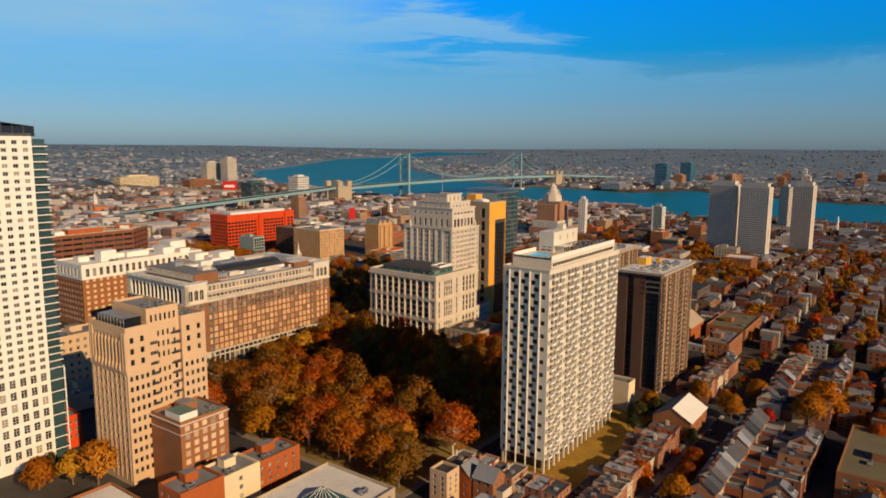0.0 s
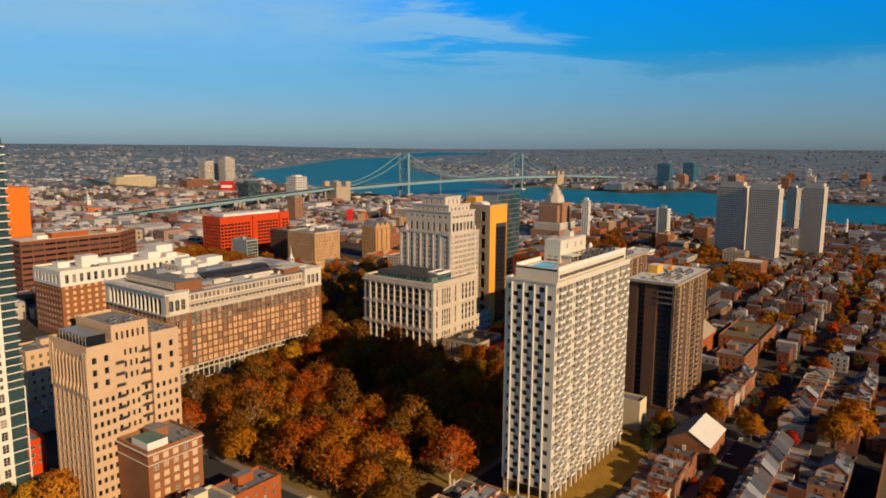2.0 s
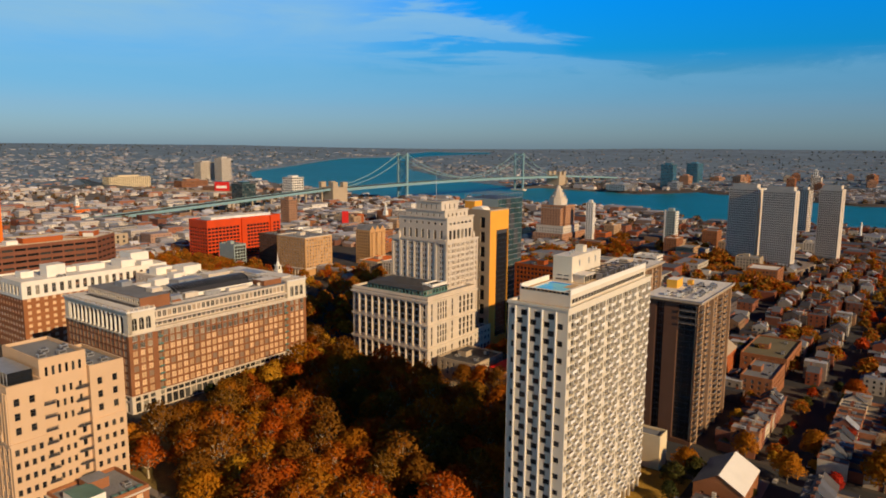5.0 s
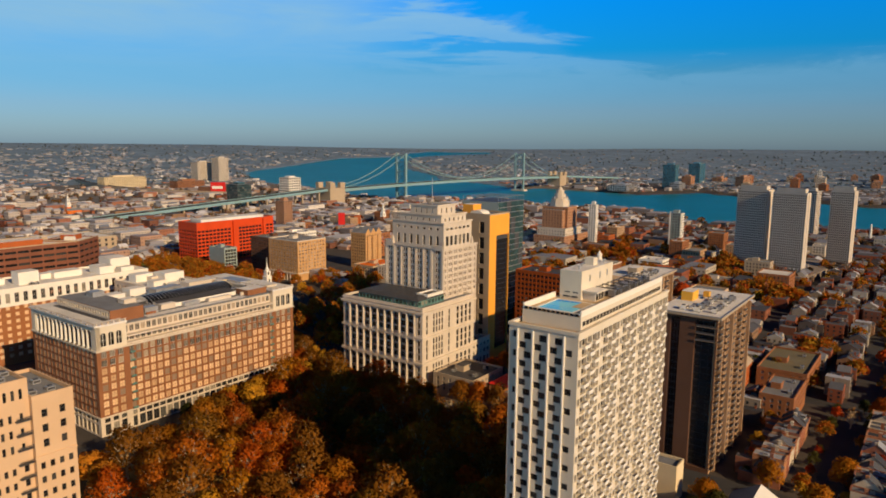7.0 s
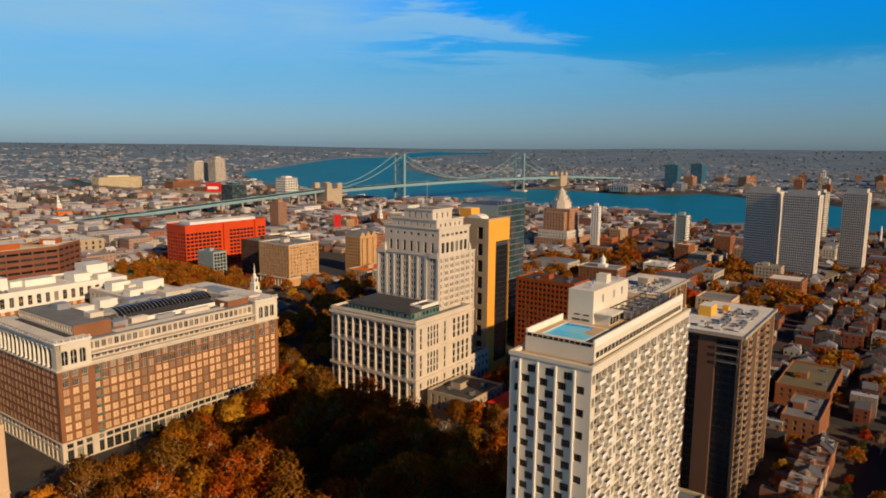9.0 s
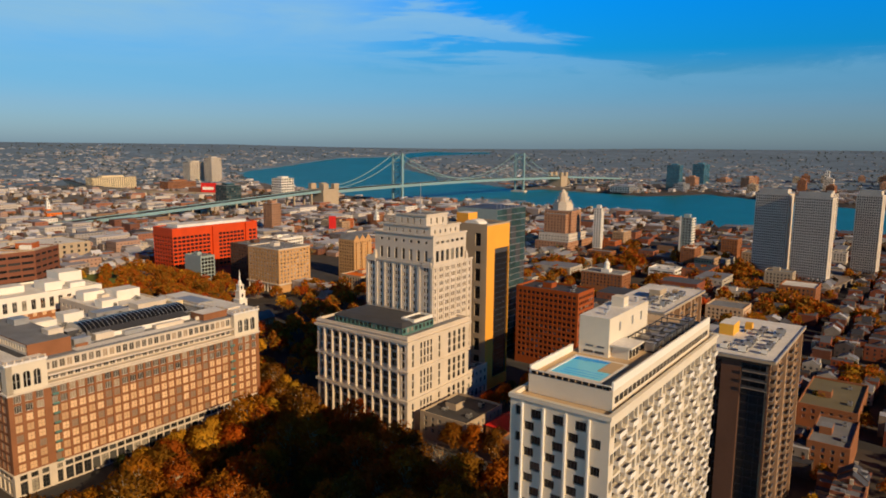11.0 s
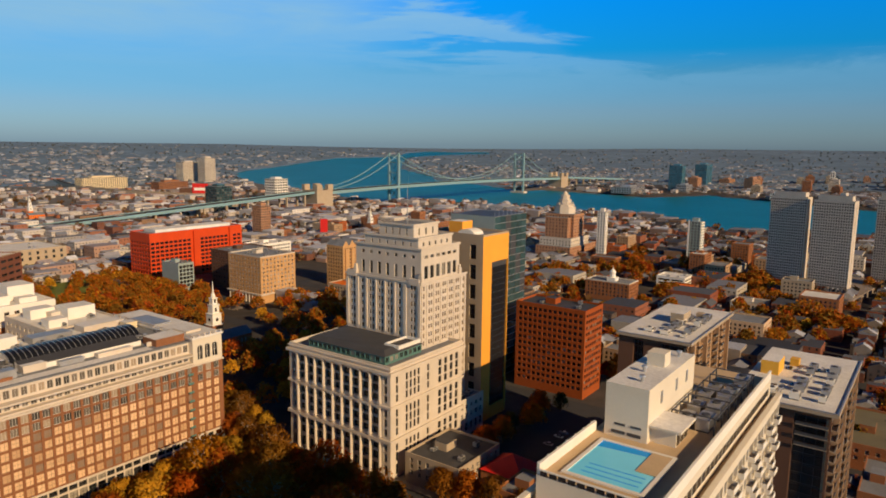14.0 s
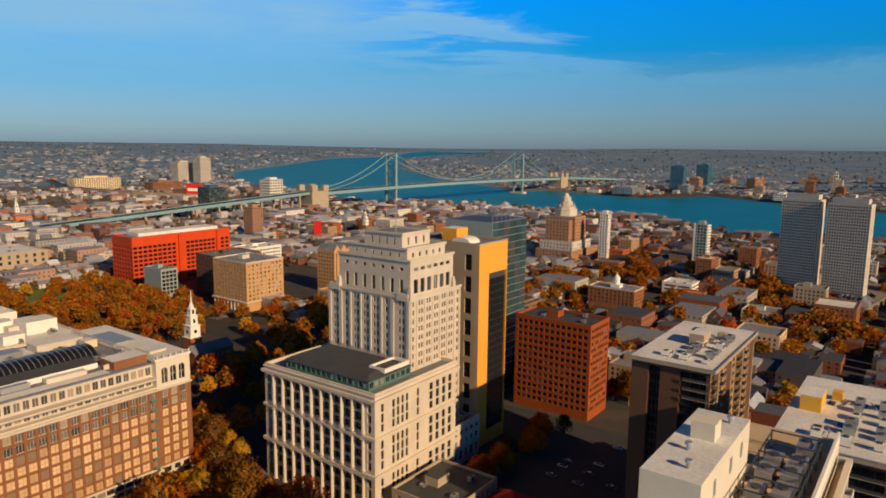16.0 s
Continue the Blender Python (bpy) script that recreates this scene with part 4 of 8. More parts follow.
# ---- the white insurance building: colonnaded block and stepped tower ----
def insurance_building(e, n):
    a, b, h = 50.0, 59.0, 46.5
    t = thing("insurance_building", "pale limestone office building with colonnades and a stepped tower", "office building", town(e, n))
    m = Mesh(LIMESTONE)
    pier = 5.5
    nb = 9
    step = (b - 2 * pier) / nb
    colw = [(1.8, 3.6)] + [(pier + k * step + 0.75, pier + (k + 1) * step - 0.75) for k in range(nb)] + [(b - 3.6, b - 1.8)]
    rows = [(1.2, 6.0), (7.2, 11.0), (11.6, 14.6), (18.2, 21.4), (22.0, 25.4), (26.0, 29.2), (32.4, 35.4), (36.0, 39.4), (40.0, 43.0)]
    west = facade(m, "W", a, b, 0, h, colw, rows, LIMESTONE, 1.3)
    cols = [(3.4, 4.8), (9.6, 11.0), (12.2, 13.6), (14.8, 16.2), (17.4, 18.8), (24.0, 25.4)] + [(32 + 4.2 * k, 34.2 + 4.2 * k) for k in range(4)]
    south = facade(m, "S", a, b, 0, h, cols, rows, LIMESTONE, 0.45)
    plain_side(m, "N", a, b, 0, h, LIMESTONE)
    plain_side(m, "E", a, b, 0, h, LIMESTONE)
    part("wall", m, t)
    set_windows(t, west, "W", a, b, GLASS_DARK, FRAME_DARK, 1.3, (1, 1))
    set_windows(t, south, "S", a, b, GLASS_DARK, FRAME_DARK, 0.45, (1, 1))
    for z0, z1 in ((0.2, 15.6), (17.6, 30.0), (31.8, 43.8)):
        c = Mesh(LIMESTONE)
        hh = z1 - z0
        c.box(-0.75, -0.75, 0, 0.75, 0.75, 0.8)
        c.tube([(0, 0, 0.8), (0, 0, hh * 0.4), (0, 0, hh - 1.0), (0, 0, hh - 0.3)], [0.66, 0.64, 0.55, 0.75], 10)
        c.box(-0.8, -0.8, hh - 0.3, 0.8, 0.8, hh)
        cme = c.data("column")
        for k in range(nb + 1):
            part("column", cme, t, at=pose(-0.3, pier + k * step, z0))
    for z, o, hi in ((15.6, 0.9, 1.4), (30.2, 0.7, 1.0), (44.2, 1.1, 1.2), (46.4, 0.5, 0.5)):
        cornice(t, a, b, z, LIMESTONE, o, hi, "cornice")
    parapet_roof(t, a, b, h, LIMESTONE, ROOF_GREY, 1.3, 0.6)
    # glazed roof storey in green metal under a dark roof
    p = Mesh(COPPER)
    o = facade(p, "W", 24, 44, 46.6, 50.3, spaced(44, 16, 2.0), [(47.4, 49.7)], COPPER, 0.25)
    o2 = facade(p, "S", 24, 44, 46.6, 50.3, spaced(24, 8, 2.2), [(47.4, 49.7)], COPPER, 0.25)
    plain_side(p, "N", 24, 44, 46.6, 50.3, COPPER)
    pv = part("roof_storey", p, t, "green metal glazed roof storey", at=pose(3.0, 5.5, 0))
    set_windows(pv, o, "W", 24, 44, GLASS, COPPER, 0.25, (1, 0))
    set_windows(pv, o2, "S", 24, 44, GLASS, COPPER, 0.25, (1, 0))
    r = Mesh(ROOF_DARK)
    r.face([(-0.5, -0.5, 50.3), (24.5, -0.5, 50.3), (22, 3, 51.8), (3, 3, 51.8)])
    r.face([(24.5, -0.5, 50.3), (24.5, 44.5, 50.3), (22, 42, 51.8), (22, 3, 51.8)])
    r.face([(24.5, 44.5, 50.3), (-0.5, 44.5, 50.3), (3, 42, 51.8), (22, 42, 51.8)])
    r.face([(-0.5, 44.5, 50.3), (-0.5, -0.5, 50.3), (3, 3, 51.8), (3, 42, 51.8)])
    r.face([(3, 3, 51.8), (22, 3, 51.8), (22, 42, 51.8), (3, 42, 51.8)])
    part("dark_roof", r, pv, "dark slate roof")
    sk = Mesh(WHITE)
    sk.box(9, 0.2, 51.0, 23.5, 0.8, 52.6)
    sk.box(9, 0.8, 51.0, 9.6, 7.5, 52.6)
    sk.box(22.9, 0.8, 51.0, 23.5, 7.5, 52.6)
    sk.box(9, 7.5, 51.0, 23.5, 8.1, 52.6)
    part("roof_light", sk, pv, "white framed opening in the roof")
    # the tower and its setbacks
    ta, tb, x0, y0 = 34.0, 44.0, 29.0, 7.5
    fl = floors(h, 8, 3.55, 0.9, 1.9)

    def stage(name, sx, sy, w, d, z0, z1, nS, nW, rows_, wwin, bars=(1, 1)):
        q = Mesh(LIMESTONE)
        fS = facade(q, "S", w, d, z0, z1, spaced(w, nS, wwin, 1.5), rows_, LIMESTONE, 0.55)
        fW = facade(q, "W", w, d, z0, z1, spaced(d, nW, wwin * 0.66, 2.0), rows_, LIMESTONE, 0.55)
        plain_side(q, "N", w, d, z0, z1, LIMESTONE)
        plain_side(q, "E", w, d, z0, z1, LIMESTONE)
        q.face([(0, 0, z1), (w, 0, z1), (w, d, z1), (0, d, z1)], ROOF_GREY)
        s = part(name, q, t, at=pose(sx, sy, 0))
        set_windows(s, fS, "S", w, d, GLASS, FRAME_DARK, 0.55, bars)
        set_windows(s, fW, "W", w, d, GLASS, FRAME_DARK, 0.55, bars)
        c = Mesh(LIMESTONE)
        c.box(-0.5, -0.5, z1, w + 0.5, 0.0, z1 + 0.9)
        c.box(-0.5, 0, z1, 0.0, d + 0.5, z1 + 0.9)
        c.box(w, 0, z1, w + 0.5, d, z1 + 0.9)
        part("coping", c, s)
        return s

    def bays(singles, pairs):
        out = [(c - 0.6, c + 0.6) for c in singles] + [(c + d - 0.5, c + d + 0.5) for c in pairs for d in (-0.85, 0.85)]
        return sorted(out)

    q = Mesh(LIMESTONE)
    upper, lower = floors(47.2, 8, 3.5, 0.7, 2.1), floors(17.0, 8, 3.6, 0.75, 2.1)
    cs_, cw_ = bays((1.9, 32.1), (6.8, 11.9, 17.0, 22.1, 27.2)), bays((10.0, 32.0), (4.0, 15.6, 21.0, 26.4, 39.6))
    plain_side(q, "W", ta, tb, 0, 46.0, LIMESTONE)
    fS = facade(q, "S", ta, tb, 0, 46.0, [c for c in cs_ if c[0] > 21], lower, LIMESTONE, 0.5)
    fS += facade(q, "S", ta, tb, 46.0, 75.5, cs_, upper, LIMESTONE, 0.5)
    fW = facade(q, "W", ta, tb, 46.0, 75.5, cw_, upper, LIMESTONE, 0.5)
    plain_side(q, "N", ta, tb, 0, 75.5, LIMESTONE)
    plain_side(q, "E", ta, tb, 0, 75.5, LIMESTONE)
    q.face([(0, 0, 75.5), (ta, 0, 75.5), (ta, tb, 75.5), (0, tb, 75.5)], ROOF_GREY)
    shaft_ = part("tower_shaft", q, t, at=pose(x0, y0, 0))
    set_windows(shaft_, fS, "S", ta, tb, GLASS_DARK, FRAME_TAN, 0.5, (0, 1))
    set_windows(shaft_, fW, "W", ta, tb, GLASS_DARK, FRAME_TAN, 0.5, (0, 1))
    cp_ = Mesh(LIMESTONE)
    cp_.box(-0.5, -0.5, 75.5, ta + 0.5, 0.0, 76.4)
    cp_.box(-0.5, 0, 75.5, 0.0, tb + 0.5, 76.4)
    part("coping", cp_, shaft_)
    stage("tower_crown", x0 + 1.0, y0 + 0.8, ta - 5.5, tb - 6.0, 75.5, 90.0, 6, 7, [(77.2, 82.8), (86.2, 87.6)], 2.7)
    stage("attic_stage", x0 + 3.0, y0 + 4.0, ta - 9, tb - 13, 90.0, 94.2, 5, 6, [(91.0, 92.8)], 1.3)
    stage("upper_stage", x0 + 6.0, y0 + 9.0, ta - 16, tb - 24, 94.2, 99.4, 3, 4, [(95.2, 98.2)], 1.2)
    for s_, w_ in ((0.8, 1.4), (7.0, 1.6), (12.6, 0.9), (18.3, 0.7), (23.7, 0.7), (29.4, 0.9), (35.2, 1.6), (43.2, 1.4)):
        y = y0 + tb - s_
        part("pilaster", Mesh(LIMESTONE).box(x0 - 0.45, y - w_ / 2, 51.9, x0 - 0.003, y + w_ / 2, 74.8), t)
    for c_ in (0.7, 4.2, 9.3, 14.5, 19.6, 24.7, 29.8, 33.4):
        part("pilaster", Mesh(LIMESTONE).box(x0 + c_ - 0.45, y0 - 0.3, 47 if c_ < 21 else 18, x0 + c_ + 0.45, y0 - 0.003, 74.8), t)
    for y in (y0 + 3.5, y0 + tb - 3.8):
        part("gable_block", Mesh(LIMESTONE).box(x0 - 0.7, y - 2.8, 74.8, x0 + 2.4, y + 2.8, 77.6), t)
    for sx, sy in ((x0 + 0.7, y0 + 0.5), (x0 + 0.7, y0 + tb - 5.5), (x0 + ta - 5, y0 + 0.5)):
        ur = Mesh(LIMESTONE)
        ur.box(sx - 0.9, sy - 0.9, 75.5, sx + 0.9, sy + 0.9, 79)
        ur.box(sx - 0.6, sy - 0.6, 79, sx + 0.6, sy + 0.6, 80.5)
        part("finial", ur, t)
    pl = Mesh(METAL)
    pl.tube([(x0 + 14, y0 + 19, 99.4), (x0 + 14, y0 + 19, 116)], [0.28, 0.12], 6)
    part("flagpole", pl, t)
    # low annex
    an = Mesh(LIMESTONE)
    al, ab = 20.0, 9.0
    f = facade(an, "S", al, ab, 0, 17.2, spaced(al, 5, 2.2), [(2, 6), (8.5, 11), (13, 15)], LIMESTONE, 0.4)
    plain_side(an, "E", al, ab, 0, 17.2, LIMESTONE)
    an.face([(0, 0, 16.6), (al, 0, 16.6), (al, ab, 16.6), (0, ab, 16.6)], ROOF_GREY)
    an.box(0, 0, 17.2, al, 0.5, 18.0)
    av = part("annex", an, t, at=pose(50.05, 1.0, 0))
    set_windows(av, f, "S", al, ab, GLASS, FRAME, 0.4, (1, 1))
    for k in range(2):
        roof_unit(town(e, n, 16.6) @ pose(56 + k * 6, 4, 0), 3.5, 2.5, 1.8)


insurance_building(364.7, 271.0)


# ---- plainer buildings ----
def block(name, label, category, e, n, a, b, h, wall, roof, nf, cs, cw, ww=1.6, wh=1.7, glass=None, frame_m=None, z0=3.5, sides="SW",
          bars=(1, 1), limit=300, units=3, rise_=1.0, seed=1, turn=0.0, band=None, depth=0.35, hut=True, stuff=False, step=None):
    """A flat-roofed building with windows sunk into its seen sides, a parapet, a stair house and roof machines."""
    t = thing(name, label, category, town(e, n, 0, turn))
    m = Mesh(wall)
    st = step or (h - z0 - 0.6) / nf
    rows = floors(z0, nf, st, (st - wh) / 2, wh)
    glass = glass or GLASS
    for side in "SWNE":
        k = cs if side in "SN" else cw
        if side in sides and k:
            length = a if side in "SN" else b
            o = facade(m, side, a, b, 0, h, spaced(length, k, min(ww, length / k * 0.8), min(1.2, length * 0.05)), rows, wall, depth)
            if stuff:
                set_windows(t, o, side, a, b, GLASS_FAR, frame_m or FRAME_DARK, depth, bars, 0)
            else:
                set_windows(t, o, side, a, b, glass, frame_m, depth, bars, limit)
        else:
            plain_side(m, side, a, b, 0, h, wall)
    part("wall", m, t)
    parapet_roof(t, a, b, h, band or wall, roof, rise_, 0.45)
    rng = random.Random(seed)
    if hut:
        q = Mesh(band or wall)
        w, d = min(7, a * 0.3), min(6, b * 0.3)
        x, y = a * (0.35 + 0.2 * rng.random()), b * (0.4 + 0.15 * rng.random())
        q.box(x, y, h - 0.1, x + w, y + d, h + 3.2, top=roof)
        part("stair_house", q, t)
    for k in range(units):
        roof_unit(town(e, n, h - 0.1, turn) @ pose(a * (0.08 + 0.22 * rng.random()) + (a * 0.55 if k % 2 else 0), b * (0.1 + 0.2 * rng.random()) + (b * 0.5 if k % 3 == 2 else 0), 0), 2 + rng.random() * 2, 1.8, 1.3 + rng.random() * 0.8)
    return t


def ayer(e, n):
    """The buff art-deco tower: two wings with a taller set-back part between, a fluted and carved top on the short side, balconies in the recess."""
    t = thing("apartment_building", "buff stone art-deco apartment building with fluted top and iron balconies", "apartment building", town(e, n))
    b, st = 27.0, 4.2
    low, top = floors(4, 10, st, 1.1, 2.0), floors(47.8, 3, 4.4, 1.4, 2.3)

    def wing(x, y, w, z1, lo, hi, side=""):
        m = Mesh(BUFF)
        o = facade(m, "S", w, b - y, 0, 47, lo, low, BUFF, 0.4)
        o += facade(m, "S", w, b - y, 47, z1, hi, [r for r in top if r[1] < z1 - 1.5], BUFF, 0.45)
        o2 = []
        if "W" in side:
            o2 = facade(m, "W", w, b - y, 0, 47, spaced(b, 7, 1.35, 1.6), low, BUFF, 0.45)
            m.face([(0, b, 47), (0, b - 3.0, 47), (0, b - 3.0, z1), (0, b, z1)])
            m.face([(0, 3.0, 47), (0, 0, 47), (0, 0, z1), (0, 3.0, z1)])
            m.face([(0, b - 3.0, 60.5), (0, 3.0, 60.5), (0, 3.0, z1), (0, b - 3.0, z1)])
            m.face([(1.1, b - 3.0, 47), (1.1, 3.0, 47), (1.1, 3.0, 60.5), (1.1, b - 3.0, 60.5)])
            m.face([(0, b - 3.0, 60.5), (1.1, b - 3.0, 60.5), (1.1, 3.0, 60.5), (0, 3.0, 60.5)])
            m.face([(0, b - 3.0, 47), (0, 3.0, 47), (1.1, 3.0, 47), (1.1, b - 3.0, 47)])
            for y_ in (3.0, b - 3.0):
                m.face([(0, y_, 47), (1.1, y_, 47), (1.1, y_, 60.5), (0, y_, 60.5)])
        else:
            plain_side(m, "W", w, b - y, 0, z1, BUFF)
        plain_side(m, "N", w, b - y, 0, z1, BUFF)
        plain_side(m, "E", w, b - y, 0, z1, BUFF)
        q = part("wing", m, t, at=pose(x, y, 0))
        set_windows(q, o, "S", w, b - y, GLASS_DARK, FRAME_DARK, 0.42, (0, 1))
        if o2:
            set_windows(q, o2, "W", w, b - y, GLASS_DARK, FRAME_DARK, 0.42, (0, 1))
        parapet_roof(q, w, b - y, z1, BUFF, ROOF_GREY, 1.0, 0.5)
        return q

    left = wing(0, 0, 10, 63.5, spaced(10, 4, 1.25, 0.5), [(1.7, 3.3), (6.0, 7.6)], "W")
    wing(10.01, 1.8, 14, 69, [(1.2, 2.5), (4.3, 5.3), (6.4, 7.4), (8.5, 9.5), (11.6, 12.9)], [(4.3, 5.2), (6.4, 7.3), (8.5, 9.4), (11.4, 12.3)])
    wing(24.02, 0, 11.2, 63.8, spaced(11.2, 4, 1.25, 0.5), [(2.3, 3.9), (7.2, 8.8)])
    # slots under the parapet of the tall part
    for k in range(6):
        part("slot_window", Mesh(GLASS_DARK).box(11.6 + k * 2.0, 1.72, 64.4, 12.4 + k * 2.0, 1.797, 67.2), t)
    # carved top of the short side: slim shafts with figures at their feet, heavy corner piers
    for k in range(8):
        y = 4.4 + (b - 8.8) * k / 7
        f = Mesh(BUFF)
        f.box(0.0, y - 0.42, 47.5, 1.09, y + 0.42, 60.49)
        f.box(-0.35, y - 0.3, 49.0, -0.003, y + 0.3, 59.0)
        f.tube([(-0.25, y, 47.2), (-0.45, y, 48.6), (-0.3, y, 50.2)], [0.62, 0.5, 0.2], 6)
        part("shaft", f, left, "slim stone shaft with a carved foot")
    for k in range(7):
        y = 5.7 + (b - 8.8) * k / 7
        part("tall_window", Mesh(GLASS_DARK).box(1.0, y - 0.42, 50.2, 1.097, y + 0.42, 58.5), left)
    for y in (0.6, 2.4, b - 2.4, b - 0.6):
        part("corner_pier", Mesh(BUFF).box(-0.4, y - 0.4, 46.2, -0.003, y + 0.4, 62.4), left)
    for k in range(8):
        y = 1.6 + (b - 3.2) * k / 7
        part("rib", Mesh(BUFF).box(-0.22, y - 0.3, 2.0, -0.003, y + 0.3, 46.1), left)
    for x, w in ((0, 10), (24.02, 11.2)):
        part("stone_band", Mesh(BUFF).box(x - 0.3, -0.35, 46.4, x + w + 0.1, -0.003, 47.0), t)
    part("stone_band", Mesh(BUFF).box(-0.45, -0.35, 46.3, -0.01, b, 47.0), t)
    # glazed penthouse and machines on the roof
    g_ = Mesh(METAL)
    g_.box(2.0, 4.0, 63.4, 9.0, b - 4, 67.2, BLACK_PANEL, top=METAL)
    for k in range(9):
        y = 4.0 + (b - 8.0) * k / 8
        g_.box(1.85, y - 0.08, 63.4, 1.997, y + 0.08, 67.2)
    part("penthouse", g_, t, "glazed metal penthouse")
    bal = Mesh(METAL_DARK)
    bal.box(-1.9, -1.5, 0, 1.9, -0.003, 0.18)
    for k in range(13):
        x = -1.9 + 3.7 * k / 12
        bal.box(x, -1.5, 0.18, x + 0.1, -1.42, 1.1)
    bal.box(-1.9, -1.52, 1.0, 1.9, -1.42, 1.15)
    bme = bal.data("balcony")
    for r in range(9):
        for x, z in ((11.9, 22.2), (22.0, 24.6)):
            part("balcony", bme, t, "dark iron balcony", at=pose(x, 1.8, z + r * st))
    for k in range(8):
        roof_unit(town(e, n, 68.9 if k < 4 else 63.4) @ (pose(11.5 + k * 3.0, 5 + (k % 2) * 5, 0) if k < 4 else pose(25 + (k % 2) * 5, 4 + (k // 2 - 2) * 9, 0)), 2.3, 1.8, 1.5)


ayer(135.2, 248.3)


def st_tower(e, n, a, b, h):
    t = thing("residential_tower", "slim white residential tower with regular paired windows and glazed corner balconies", "apartment building", town(e, n))
    m = Mesh(WHITE)
    low, up = floors(4, 7, 5.1, 0.8, 3.6), floors(40, 31, 3.1, 0.7, 1.75)
    cols = spaced(a - 6.5, 9, 2.15)
    wide = spaced(a - 6.5, 9, 2.5)
    o1 = facade(m, "S", a - 6.5, b, 0, 40, wide, low, WHITE, 0.4)
    o2 = facade(m, "S", a - 6.5, b, 40, h, cols, up, WHITE, 0.4)
    plain_side(m, "W", a - 6.5, b, 0, h, WHITE)
    m.face([(0, 0, h), (a - 6.5, 0, h), (a - 6.5, b, h), (0, b, h)], ROOF_GREY)
    m.box(a - 6.5, 1.6, 0, a - 0.4, b, h - 1.0, TEAL_GLASS, top=ROOF_GREY)
    part("wall", m, t)
    set_windows(t, o1, "S", a - 6.5, b, GLASS, WHITE, 0.4, (1, 2))
    set_windows(t, o2[::-1], "S", a - 6.5, b, GLASS, WHITE, 0.4, (1, 0), 200)
    slab = Mesh(WHITE).box(0, 0, 0, 6.4, 1.59, 0.4).data("slab")
    rail = Mesh(TEAL_GLASS).box(0.1, 0.0, 0.4, 6.3, 0.08, 1.3).data("rail")
    for z_ in [4 + 5.1 * k for k in range(7)] + [39.8 + 3.1 * k for k in range(31)]:
        s = part("balcony", slab, t, at=pose(a - 6.5, 0.0, z_))
        part("rail", rail, s, "green glass rail")
    p = Mesh(WHITE)
    p.box(a - 6.6, -0.02, 0, a - 6.1, 0.5, h)
    p.box(a - 0.35, -0.02, 0, a + 0.1, 0.5, 40)
    part("corner_pier", p, t)
    c = Mesh(METAL_DARK)
    c.box(2, 2, h, a - 4, b - 2, h + 4, BLACK_PANEL)
    for k in range(10):
        x = 2 + (a - 6) * k / 9
        c.box(x - 0.15, 1.8, h, x + 0.15, 2.0, h + 8.6 - 4.5 * k / 9)
    c.face([(2, 1.9, h + 8.4), (a - 4, 1.9, h + 4.0), (a - 4, b - 2, h + 4.0), (2, b - 2, h + 8.4)])
    c.box(0, 0, h, a - 6.0, 1.2, h + 1.2)
    part("crown", c, t, "dark sloping steel crown")


st_tower(92.5, 298.5, 42.5, 26, 137)
block("red_brick_house", "red-orange rendered low building beside the white tower", "building", 133, 304, 10, 14, 14, RED_STEEL, ROOF_GREY, 3, 3, 3, units=1)
bof = block("brick_office", "small brown brick office building with pale window panels", "office building", 143.8, 228.2, 21.5, 20, 28, BRICK, ROOF_GREY, 7, 5, 0, 2.3, 2.3, BLIND, FRAME, units=3, band=BRICK, sides="S")
cornice(bof, 21.5, 20, 23.6, LIMESTONE, 0.25, 0.3, "stone_band")
cornice(bof, 21.5, 20, 27.4, LIMESTONE, 0.45, 0.5, "cornice")
ph_ = Mesh(WHITE).box(1.2, 2.0, 27.9, 9.0, 12, 31.0, top=COPPER)
part("penthouse", ph_, bof, "white penthouse under a green roof")
for k in range(4):
    part("roof_planter", Mesh(COPPER).box(10.5 + k * 2.6, 1.0, 27.9, 12.4 + k * 2.6, 2.2, 29.0), bof, "green planter")
block("stone_office", "small ochre stone office building with arched upper windows", "office building", 168, 378, 30, 18, 30, BUFF, ROOF_GREY, 6, 7, 4, 1.7, 2.2, GLASS, FRAME, units=3)
block("garage_building", "low flat building with yellow canopy", "building", 150, 345, 44, 20, 8, TAN_CONC, ROOF_GREY, 1, 6, 3, 3.0, 2.5, units=2)


